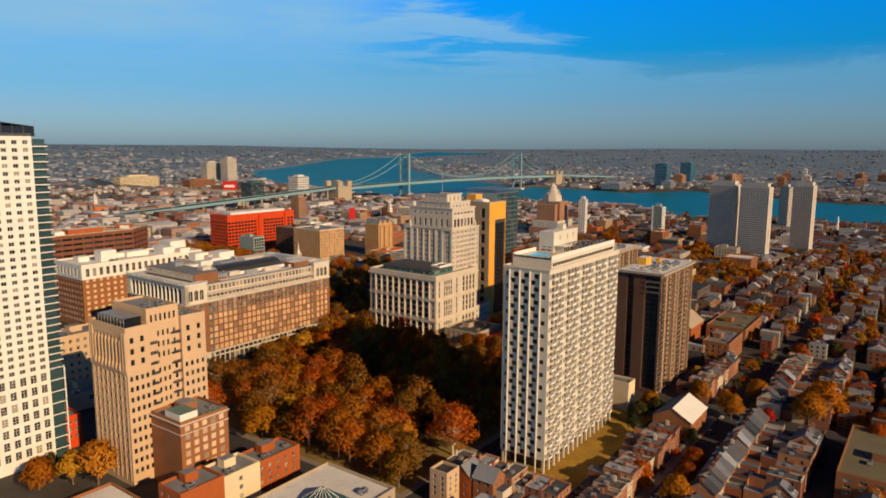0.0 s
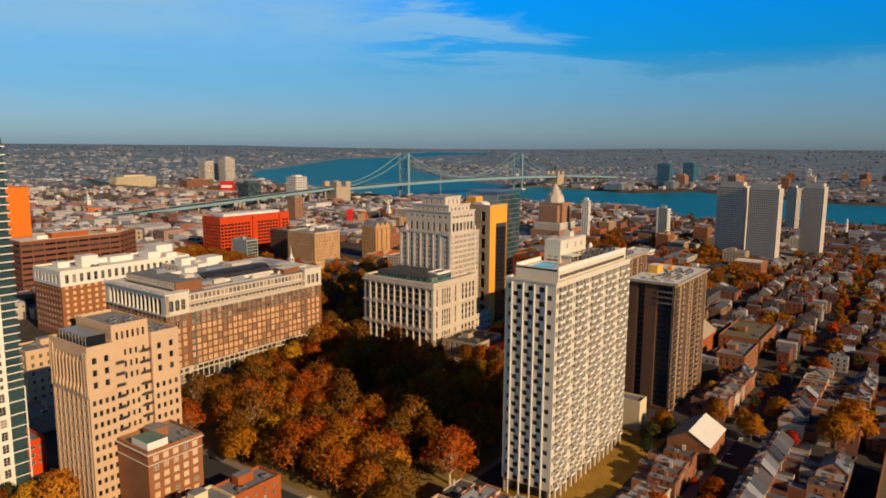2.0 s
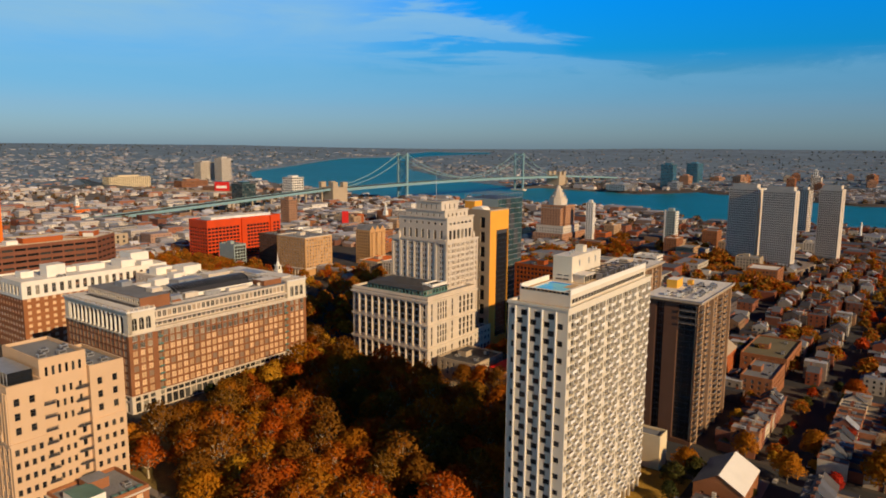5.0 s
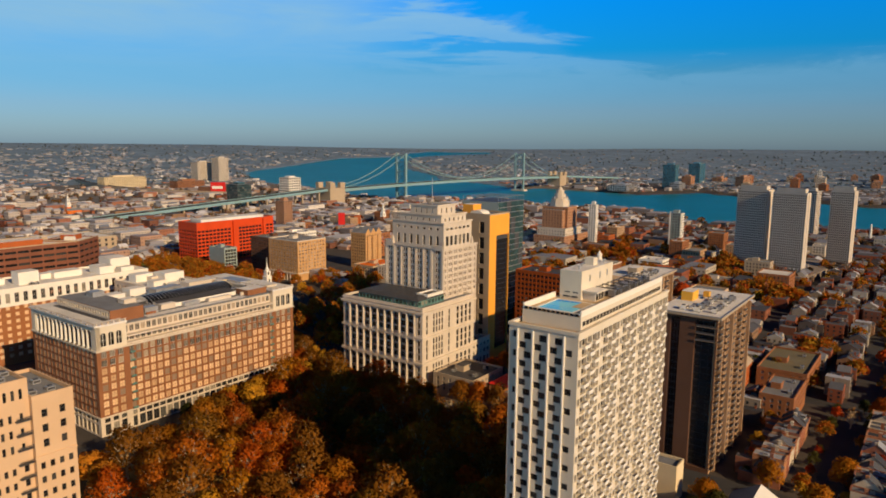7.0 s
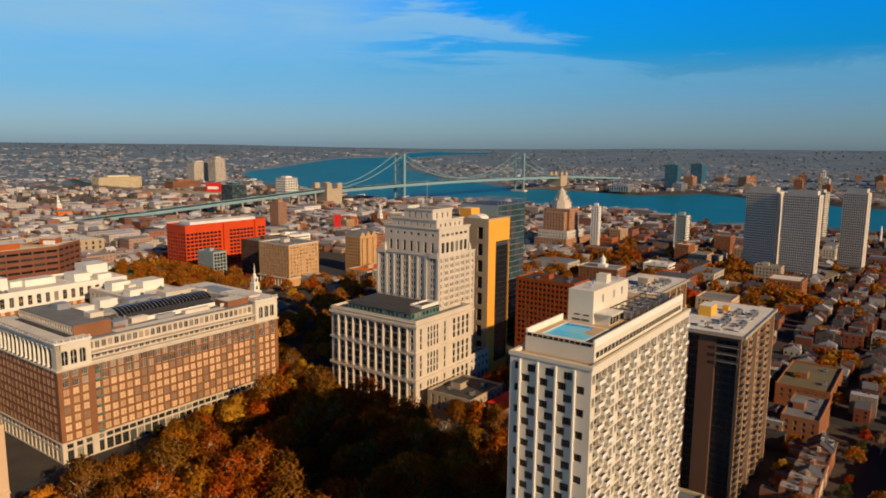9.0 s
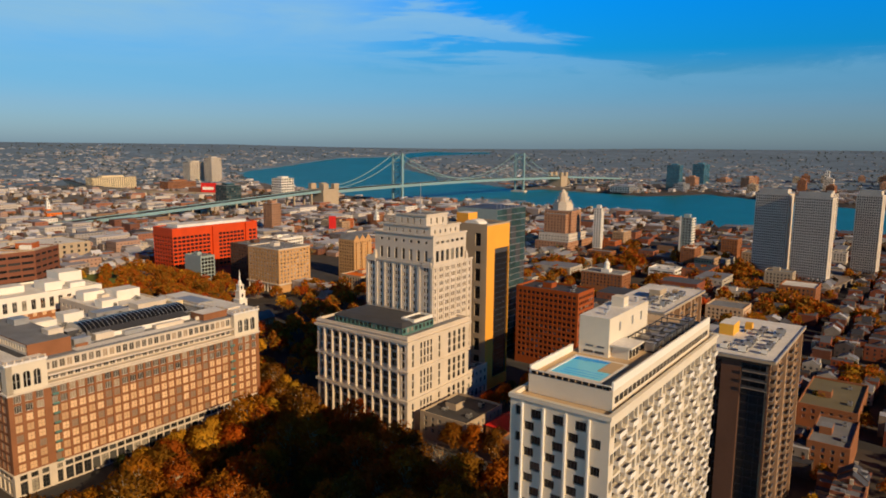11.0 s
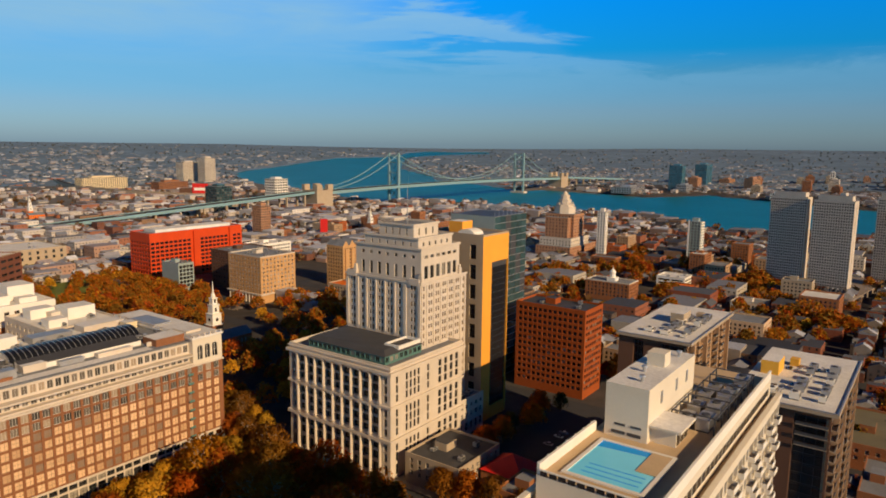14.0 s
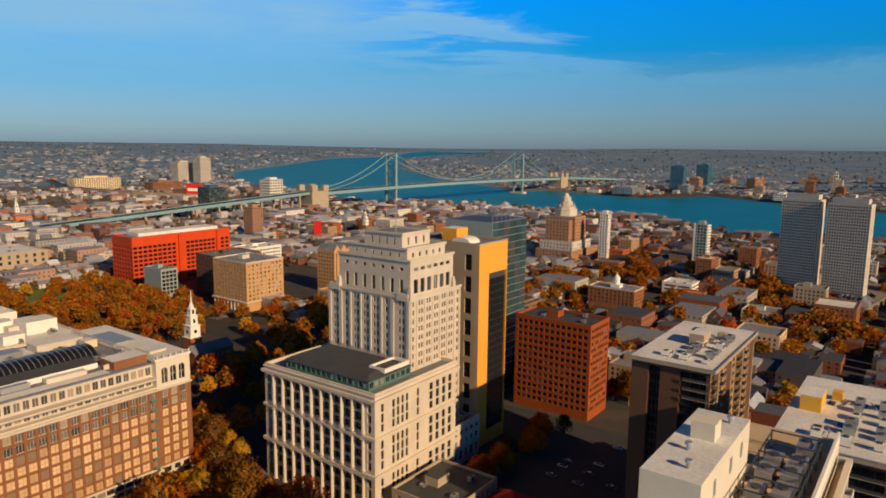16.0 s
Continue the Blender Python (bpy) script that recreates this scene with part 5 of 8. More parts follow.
def brown_tower(e, n, a, b, h, seed):
    """Dark brown brick slab: plain piers and glazed strips on the short side, stacks of balconies on the broad side."""
    t = thing("brown_apartment_tower", "dark brown brick apartment tower with stacked balconies and pale flat roof", "apartment building", town(e, n), "pair of brown towers")
    m = Mesh(BRICK_DARK)
    nf = 22
    st = (h - 3) / nf
    rows = floors(2, nf, st, 0.2, st - 0.3)
    cw = [(5.6, 9.4), (15.6, b - 0.6)]
    facade(m, "W", a, b, 0, h, cw, [(2.0, h - 1.2)], BRICK_DARK, 1.4)
    west = [((c0 + c1) / 2, u0, c1 - c0, u1 - u0, 0, 0) for c0, c1 in cw for u0, u1 in rows]
    cols = [(0.3, 4.0)] + spaced(a, 9, 3.6, 4.8)
    south = facade(m, "S", a, b, 0, h, cols, rows, BRICK_TAN, 1.3)
    plain_side(m, "N", a, b, 0, h, BRICK_DARK)
    plain_side(m, "E", a, b, 0, h, BRICK_DARK)
    part("wall", m, t)
    set_windows(t, west, "W", a, b, BLACK_PANEL, FRAME_DARK, 1.4, (2, 0))
    set_windows(t, south[::-1], "S", a, b, GLASS, FRAME_DARK, 1.3, (1, 0), 110)
    for c0, c1 in cw:
        part("strip_backing", Mesh(BLACK_PANEL).box(1.42, b - c1, 1.8, 1.5, b - c0, h - 1.0), t)
    sl = Mesh(TAN_CONC)
    sl.box(-2.0, -1.3, 0, 2.0, -0.003, 0.2)
    sl.box(-2.0, -1.3, 0.2, 2.0, -1.22, 1.0, METAL_DARK)
    sme = sl.data("balcony")
    for s, u, w, hh, c, r in south:
        if c % 2 == 0:
            part("balcony", sme, t, at=pose(s, 0, u - 0.35))
    ws = Mesh(TAN_CONC).box(-0.7, 0.6, 0, -0.003, 8.4, 0.2).box(-0.7, 0.6, 0.2, -0.62, 8.4, 0.95, METAL_DARK).data("balcony")
    for u0, u1 in rows[-3:]:
        part("balcony", ws, t, at=pose(0, 0, u0 - 0.2))
    pr = Mesh(BRICK_TAN).box(-0.5, -1.4, 0, 0.5, -0.003, h - 1).data("fin")
    for k in range(0, 10, 1):
        if k % 3 == 0:
            part("fin", pr, t, "tan brick fin", at=pose(4.4 + (a - 9.0) * k / 9, 0, 0))
    r = Mesh(ROOF_WHITE)
    r.box(-1.2, -1.6, h, a + 0.6, b + 0.6, h + 0.9, TAN_CONC, top=ROOF_WHITE)
    part("roof", r, t, "pale flat roof slab")
    c = Mesh(METAL)
    c.box(-1.2, -1.6, h + 0.9, a + 0.6, -1.2, h + 1.3)
    c.box(-1.2, -1.2, h + 0.9, -0.8, b + 0.6, h + 1.3)
    part("coping", c, t)
    p = Mesh(YELLOW if seed == 1 else TAN_CONC)
    y_ = 17.5 if seed == 1 else 9.0
    p.box(24, y_, h + 0.9, 33, y_ + 5, h + 5.0, top=ROOF_WHITE)
    p.box(37, y_ - 3.5, h + 0.9, 40, y_ - 1, h + 3.2)
    part("plant_house", p, t, "plant house on the roof")
    rng = random.Random(seed)
    for k in range(6):
        px_, py_ = 6 + rng.random() * 40, 3 + rng.random() * 13
        part("pipe", Mesh(METAL).tube([(px_, py_, h + 0.8), (px_, py_, h + 1.6), (px_ + 4, py_ + rng.uniform(-2, 2), h + 1.6), (px_ + 4.2, py_, h + 0.8)], [0.14] * 4, 5), t)
        sk_ = Mesh(BLACK_PANEL)
        for q_ in range(4):
            sk_.box(px_ + q_ * 0.9, py_ + 2.0, h + 0.9, px_ + 0.7 + q_ * 0.9, py_ + 3.6, h + 1.15)
        part("skylight", sk_, t, "row of small dark skylights")
    for k in range(13):
        roof_unit(town(e, n, h + 0.9) @ pose(4 + (k % 6) * 6 + rng.random() * 2, 2.5 + (k // 6) * 6.2, 0), 2 + rng.random() * 2.5, 1.8 + rng.random(), 1.2 + rng.random() * 1.2, WHITE if k % 3 == 0 else METAL)


brown_tower(362.6, 118.7, 55.3, 24.6, 66.2, 1)
brown_tower(403.5, 168.2, 56.5, 25, 66.7, 2)
block("orange_brick_office", "orange-brown brick office block with a grid of small square windows", "office building", 496, 248, 22.5, 42, 48, BRICK_DEEP, ROOF_DARK, 13, 7, 13, 2.2, 1.9, GLASS, FRAME_DARK, z0=4, bars=(0, 0), units=4, depth=0.5, limit=95)


def ochre_tower(e, n, a, b, h):
    t = thing("ochre_tower", "ochre stone office slab with a tall black glass recess", "office building", town(e, n))
    m = Mesh(OCHRE)
    plain_side(m, "N", a, b, 0, h, OCHRE)
    plain_side(m, "E", a, b, 0, h, OCHRE)
    o = facade(m, "W", a, b, 0, h, [(b - 7.5, b - 4.0)], floors(12, 8, 9.7, 1.2, 7.0), TAN_CONC, 0.6)
    p = facade(m, "S", a, b, 0, h, [(8.0, a - 0.4)], [(6, h - 13)], OCHRE, 1.0)
    part("wall", m, t)
    set_windows(t, o, "W", a, b, BLACK_PANEL, FRAME_DARK, 0.6, (1, 2))
    g_ = Mesh(BLACK_PANEL)
    w = a - 8.4
    pan = Mesh(BLACK_PANEL).box(0.05, 0.8, 0.1, w / 3 - 0.05, 0.98, 3.1).data("glass_panel")
    k = 0
    z = 6.0
    while z < h - 16:
        for j in range(3):
            part("glass_panel", pan, t, at=pose(8.0 + j * w / 3, 0, z))
        z += 3.2
    bk = Mesh(METAL_DARK).box(8.0, 0.99, 6, a - 0.4, 1.05, h - 13)
    part("panel_backing", bk, t)
    parapet_roof(t, a, b, h, TAN_CONC, ROOF_GREY, 0.9, 0.5)
    q = Mesh(OCHRE)
    q.box(a * 0.3, b * 0.5, h, a * 0.3 + 9, b * 0.5 + 8, h + 5.5, top=ROOF_WHITE)
    part("plant_house", q, t)
    v = Mesh(WHITE)
    for k in range(6):
        w0, w1 = math.pi * k / 6, math.pi * (k + 1) / 6
        v.face([(3, 12 - 5 * math.cos(w0), h + 2.6 * math.sin(w0)), (3, 12 - 5 * math.cos(w1), h + 2.6 * math.sin(w1)), (11, 12 - 5 * math.cos(w1), h + 2.6 * math.sin(w1)), (11, 12 - 5 * math.cos(w0), h + 2.6 * math.sin(w0))])
    v.face([(3, 12 - 5 * math.cos(math.pi * k / 6), h + 2.6 * math.sin(math.pi * k / 6)) for k in range(7)])
    part("vault", v, t, "white vaulted roof light")


ochre_tower(436, 274.4, 23.4, 34, 92.2)


def glass_tower(e, n, a, b, h):
    t = thing("glass_tower", "teal glass office tower with a steel crown", "office building", town(e, n))
    m = Mesh(METAL_DARK)
    m.box(0.1, 0.1, 0, a - 0.1, b - 0.1, h)
    part("core", m, t)
    nf = 24
    st = h / nf
    pw = a / 6
    pan = Mesh(TEAL_GLASS).box(0.08, 0.0, 0.1, pw - 0.08, 0.09, st - 0.35).data("glass_panel")
    for r in range(nf):
        for c in range(6):
            if (c + r // 3) % 5 != 4:
                part("glass_panel", pan, t, at=pose(c * pw, 0, r * st))
    band = Mesh(METAL).box(0, -0.12, 0, a, 0.095, 0.28).data("spandrel")
    for r in range(nf + 1):
        part("spandrel", band, t, at=pose(0, 0, r * st - 0.28 if r else 0))
    ww = Mesh(PALE_TEAL)
    ww.box(-0.05, 0.0, 0, 0.095, b, h)
    part("side_wall", ww, t, "pale grey-green panelled side wall")
    c = Mesh(METAL)
    for k in range(9):
        x = a * k / 8
        c.box(x - 0.12, 0, h, x + 0.12, 0.24, h + 3.4)
        c.box(x - 0.12, b - 0.24, h, x + 0.12, b, h + 3.4)
        c.box(x - 0.1, 0, h + 3.2, x + 0.1, b, h + 3.4)
    c.box(0, 0, h + 3.2, a, 0.2, h + 3.4)
    part("crown", c, t, "open steel crown")


glass_tower(492, 303, 36, 30, 95.5)


def red_offices(e, n, a, b, h):
    t = thing("red_office_building", "bright orange-red office building with rows of dark windows", "office building", town(e, n))
    m = Mesh(RED_STEEL)
    nf = 9
    st = (h - 9) / nf
    rows = floors(1.5, nf, st, 0.9, st - 1.6)
    w = facade(m, "W", a, b, 0, h, spaced(b, 7, 4.3, 0.6), rows, RED_STEEL, 0.7)
    cols = spaced(46, 9, 3.9, 0.6) + [(56 + x0, 56 + x1) for x0, x1 in spaced(34, 7, 3.9)] + [(96 + x0, 96 + x1) for x0, x1 in spaced(a - 97, 2, 3.9)]
    s = facade(m, "S", a, b, 0, h, cols, rows, RED_STEEL, 0.7)
    plain_side(m, "N", a, b, 0, h, RED_STEEL)
    plain_side(m, "E", a, b, 0, h, RED_STEEL)
    m.box(47.5, -2.0, 0, 54.5, -0.003, h)
    m.box(91, -2.0, 0, 95, -0.003, h)
    part("wall", m, t)
    set_windows(t, w, "W", a, b, BLACK_PANEL, FRAME_DARK, 0.7, (1, 0))
    set_windows(t, s, "S", a, b, BLACK_PANEL, FRAME_DARK, 0.7, (1, 0), 0)
    parapet_roof(t, a, b, h, RED_STEEL, ROOF_GREY, 1.0, 0.6)
    q = Mesh(ROOF_WHITE)
    q.box(12, 9, h, a - 8, b - 6, h + 3.0)
    part("plant_house", q, t, "long pale rooftop plant house")


red_offices(531, 718, 108, 35, 46)
t_ = block("bank_building", "buff stone bank building with a colonnade at street level", "office building", 535, 559, 38, 43, 39.5, GOLD_STONE, ROOF_GREY, 9, 9, 10, 1.9, 2.0, GLASS, FRAME, z0=8, units=6, hut=True, band=LIMESTONE)
cme_ = Mesh(LIMESTONE).tube([(0, 0, 0), (0, 0, 7.4)], [0.6, 0.5], 8).data("column")
for k in range(10):
    part("column", cme_, t_, at=pose(-0.7, 2.2 + k * 4.3, 0))
cornice(t_, 38, 43, 7.4, LIMESTONE, 1.4, 1.0, "stone_band")
block("glass_office", "small grey panel office building with a dark glass end", "office building", 520, 655, 16, 26, 25, PALE_TEAL, ROOF_GREY, 6, 4, 0, 2.9, 2.6, BLACK_PANEL, FRAME_DARK, units=2, sides="S")
block("dark_brick_office", "dark brown brick office building", "office building", 560, 628, 46, 34, 34, BRICK_DARK, ROOF_GREY, 8, 10, 8, 1.8, 1.8, units=3, stuff=True)
block("white_office", "white office building with ribbon windows and a rooftop dish", "office building", 640, 690, 44, 26, 26, WHITE, ROOF_WHITE, 6, 12, 7, 2.4, 1.8, units=5, stuff=True)
ledger = block("ledger_building", "brick office building with white stone arcaded top storeys", "office building", 243, 500, 100, 40, 46, BRICK, ROOF_WHITE, 10, 19, 9, 2.4, 2.3, BLIND, FRAME, units=6, band=WHITE, limit=50)
rear = block("rear_office", "cream office building with a pale roof behind the brick one", "office building", 312, 442, 36, 46, 44, LIMESTONE, ROOF_WHITE, 10, 8, 9, 1.8, 2.0, units=5, stuff=True)
for x, y, w, d, h in ((4, 6, 9, 8, 4), (18, 16, 14, 12, 6), (6, 30, 12, 9, 5), (23, 34, 9, 8, 3)):
    q = Mesh(WHITE)
    q.box(x, y, 44, x + w, y + d, 44 + h, top=ROOF_WHITE)
    part("roof_house", q, rear)
lt = Mesh(WHITE)
oo = facade(lt, "S", 100.4, 40.4, 36, 46.5, spaced(100, 19, 2.6, 2), [(38, 44)], WHITE, 0.5)
oo2 = facade(lt, "W", 100.4, 40.4, 36, 46.5, spaced(40, 7, 2.6, 2), [(38, 44)], WHITE, 0.5)
lt_ = part("arcade_storey", lt, ledger, "white stone arcaded storeys", at=pose(-0.4, -0.4, 0))
set_windows(lt_, oo, "S", 100.4, 40.4, GLASS, FRAME, 0.42, (1, 1))
set_windows(lt_, oo2, "W", 100.4, 40.4, GLASS, FRAME, 0.42, (1, 1))
for x, y, w, d, h in ((20, 10, 12, 10, 8), (44, 16, 18, 10, 4), (8, 20, 8, 8, 4), (70, 8, 10, 14, 5), (83, 18, 14, 16, 8), (84, 6, 9, 7, 3)):
    q = Mesh(WHITE)
    q.box(x, y, 46, x + w, y + d, 46 + h, top=ROOF_WHITE)
    part("roof_house", q, ledger, "white plant house on the roof")
# the long brown office building with a bend and ribbon windows
rib = thing("ribbon_window_building", "long brown brick office building with continuous ribbon windows and a bend", "office building", town(280, 650))
for x0, ang, L in ((0, 0, 89), (89, 38, 36)):
    seg = Mesh(BRICK_RED_BROWN)
    o = facade(seg, "S", L, 34, 0, 50, [(1.0 + q * (L - 1) / int(L / 9), (q + 1) * (L - 1) / int(L / 9)) for q in range(int(L / 9))], floors(3, 9, 5.0, 2.0, 2.1), BRICK_RED_BROWN, 0.9)
    ow = facade(seg, "W", L, 34, 0, 50, [(1.0, 16.5), (17.5, 33)], floors(3, 9, 5.0, 2.0, 2.1), BRICK_RED_BROWN, 0.9)
    plain_side(seg, "E", L, 34, 0, 50, BRICK_RED_BROWN)
    plain_side(seg, "N", L, 34, 0, 50, BRICK_RED_BROWN)
    seg.face([(0.5, 0.5, 49.4), (L - 0.5, 0.5, 49.4), (L - 0.5, 33.5, 49.4), (0.5, 33.5, 49.4)], ROOF_WHITE)
    seg.box(0, 0, 50, L, 0.5, 50.8, TAN_CONC)
    seg.box(0, 0.5, 50, 0.5, 34, 50.8, TAN_CONC)
    sg = part("wing", seg, rib, at=pose(x0, 0, 0, 0, 0, ang))
    set_windows(sg, o, "S", L, 34, GLASS_DARK, FRAME_DARK, 0.9, (3, 0))
    set_windows(sg, ow, "W", L, 34, GLASS_DARK, FRAME_DARK, 0.9, (5, 0), 0)
    q = Mesh(BRICK_ORANGE)
    q.box(L * 0.35, 10, 49.4, L * 0.72, 22, 54, top=ROOF_WHITE)
    part("plant_house", q, sg)
    q = Mesh(WHITE).box(L * 0.2, 8, 49.4, L * 0.3, 16, 53)
    part("roof_tank", q, sg)
block("orange_tower", "bright orange panelled tower with dark glass strips on one side", "office building", 278, 713, 39, 30, 92, ORANGE_PANEL, ROOF_GREY, 9, 0, 3, 9.5, 6.0, GLASS_DARK, FRAME_DARK, z0=8, bars=(3, 2), depth=0.6, units=2)
gab = block("gabled_apartments", "buff brick apartment house with gabled tops", "apartment building", 630, 556, 26, 22, 38, GOLD_STONE, ROOF_GREY, 10, 7, 6, 1.6, 2.0, units=0, stuff=True, hut=False)
for k in range(3):
    part("bay", Mesh(GOLD_STONE).box(2.2 + k * 8.4, -1.4, 3, 6.6 + k * 8.4, -0.01, 36), gab, "projecting brick bay")
for x in (0.4, 9.0, 17.6):
    gr = Mesh(ROOF_GREY)
    gr.face([(x, 21.6, 39), (x, 0.4, 39), (x + 4, 0.4, 44), (x + 4, 21.6, 44)])
    gr.face([(x + 8, 0.4, 39), (x + 8, 21.6, 39), (x + 4, 21.6, 44), (x + 4, 0.4, 44)])
    gr.face([(x, 0.4, 39), (x + 8, 0.4, 39), (x + 4, 0.4, 44)], GOLD_STONE)
    gr.face([(x + 8, 21.6, 39), (x, 21.6, 39), (x + 4, 21.6, 44)], GOLD_STONE)
    part("gable_roof", gr, gab)
block("long_office", "long pale stone office with a flat grey roof", "office building", 584, 468, 42, 30, 16, LIMESTONE, ROOF_GREY, 4, 12, 8, 1.6, 2.0, units=4, stuff=True)
block("orange_roofed_hall", "low hall with an orange roof", "hall", 588, 508, 44, 26, 13, TAN_CONC, ORANGE_PANEL, 3, 12, 7, 1.6, 2.0, units=1, stuff=True)
block("stone_bank", "pale stone bank with tall windows", "bank", 580, 420, 30, 34, 18, LIMESTONE, COPPER, 3, 7, 8, 1.8, 3.6, units=2, stuff=True)
block("brick_hotel", "tan brick hotel with rows of windows", "hotel", 634, 430, 28, 40, 24, BRICK_TAN, ROOF_WHITE, 6, 8, 11, 1.5, 1.8, units=3, stuff=True)
block("orange_roofed_hall", "low red brick hall with an orange roof", "hall", 700, 600, 60, 24, 12, BRICK, ORANGE_PANEL, 3, 14, 6, 1.6, 2.0, units=1, stuff=True)
block("museum_building", "low wide pale stone museum with flat terraces", "museum", 420, 905, 120, 70, 16, TAN_CONC, ROOF_WHITE, 2, 14, 8, 3.0, 3.5, units=6, stuff=True)
block("market_hall", "low wide grey flat-roofed hall", "hall", 270, 965, 90, 70, 14, TAN_CONC, ROOF_GREY, 2, 12, 8, 3.0, 3.0, units=6, stuff=True)


block("orange_roofed_hall", "low brick hall under a bright orange roof", "hall", 789, 277, 20, 22, 9, BRICK, ORANGE_PANEL, 2, 5, 6, 1.6, 2.0, units=0, hut=False, stuff=True)
block("white_clinic", "low white building with ribbon windows by the gardens", "building", 816, 292, 24, 27, 12, WHITE, ROOF_WHITE, 3, 2, 2, 11.5, 1.5, GLASS_DARK, FRAME_DARK, z0=1.5, units=3, hut=False, bars=(5, 0))


# ---- colonial hall with a white steeple ----
def steeple(e, n, s=1.0, body=BRICK, label="red brick colonial hall with a white wooden steeple"):
    t = thing("steeple_hall", label, "church", town(e, n) @ Matrix.Scale(s, 4))
    m = Mesh(body)
    o = facade(m, "S", 32, 14, 0, 12, spaced(32, 9, 1.4, 1), [(1.5, 4.5), (6.5, 9.5)], body, 0.3)
    for q in "WNE":
        plain_side(m, q, 32, 14, 0, 12, body)
    part("wall", m, t)
    set_windows(t, o, "S", 32, 14, GLASS, WHITE, 0.3, (1, 2), 0)
    r = Mesh(ROOF_GREY)
    r.face([(-0.5, -0.5, 12), (32.5, -0.5, 12), (32.5, 7, 17), (-0.5, 7, 17)])
    r.face([(32.5, 14.5, 12), (-0.5, 14.5, 12), (-0.5, 7, 17), (32.5, 7, 17)])
    r.face([(-0.5, 14.5, 12), (-0.5, -0.5, 12), (-0.5, 7, 17)], body)
    r.face([(32.5, -0.5, 12), (32.5, 14.5, 12), (32.5, 7, 17)], body)
    part("roof", r, t)
    cx, cy = 10, 17
    z = 0.0
    for w, h in ((4.6, 20), (4.0, 8), (2.9, 6.5), (2.1, 4.5)):
        b = Mesh(WHITE)
        b.box(cx - w, cy - w, z, cx + w, cy + w, z + h, body if z == 0 else WHITE)
        part("steeple_stage", b, t)
        b = Mesh(WHITE)
        b.box(cx - w - 0.4, cy - w - 0.4, z + h, cx + w + 0.4, cy + w + 0.4, z + h + 0.5)
        part("ledge", b, t)
        z += h + 0.5
    sp = Mesh(WHITE)
    sp.tube([(cx, cy, z), (cx, cy, z + 2.2), (cx, cy, z + 4), (cx, cy, z + 13)], [1.8, 1.6, 0.7, 0.08], 8)
    part("spire", sp, t)
    for sx, sy, tn in ((0, -4.06, 0), (-4.06, 0, 1)):
        ck = Mesh(BLACK_PANEL)
        ring = [(1.3 * math.cos(k * math.pi / 8), 1.3 * math.sin(k * math.pi / 8)) for k in range(16)]
        ck.face([(cx + sx + (p if not tn else 0), cy + sy + (0 if not tn else -p), 24.5 + q) for p, q in ring])
        part("clock", ck, t)
    for z0 in (29.5, 36.2):
        lo = Mesh(BLACK_PANEL)
        lo.box(cx - 0.8, cy - (2.95 if z0 < 30 else 2.15), z0 + 1, cx + 0.8, cy - (2.905 if z0 < 30 else 2.105), z0 + 4)
        part("louvre", lo, t)


steeple(423.5, 465.5, 0.85)
steeple(690, 1349, 0.8, body=ORANGE_PANEL, label="orange brick church with a white steeple")
steeple(943, 798, 0.78, body=BRICK, label="brick church with a slim white steeple")
mh = block("merchants_hall", "wide red brick hall with a grey roof and white cupola", "hall", 735, 315, 22, 41, 16.5, BRICK, ROOF_GREY, 4, 6, 11, 1.5, 2.0, units=0, hut=False, stuff=True, band=LIMESTONE)
cu = Mesh(WHITE)
cu.box(7, 16, 16.4, 15, 24, 19.5)
cu.tube([(11, 20, 19.5), (11, 20, 24), (11, 20, 24), (11, 20, 24.6), (11, 20, 26.4), (11, 20, 27.2), (11, 20, 29.5)], [2.6, 2.6, 3.0, 2.7, 1.5, 0.5, 0.1], 12)
part("cupola", cu, mh, "white wooden cupola")


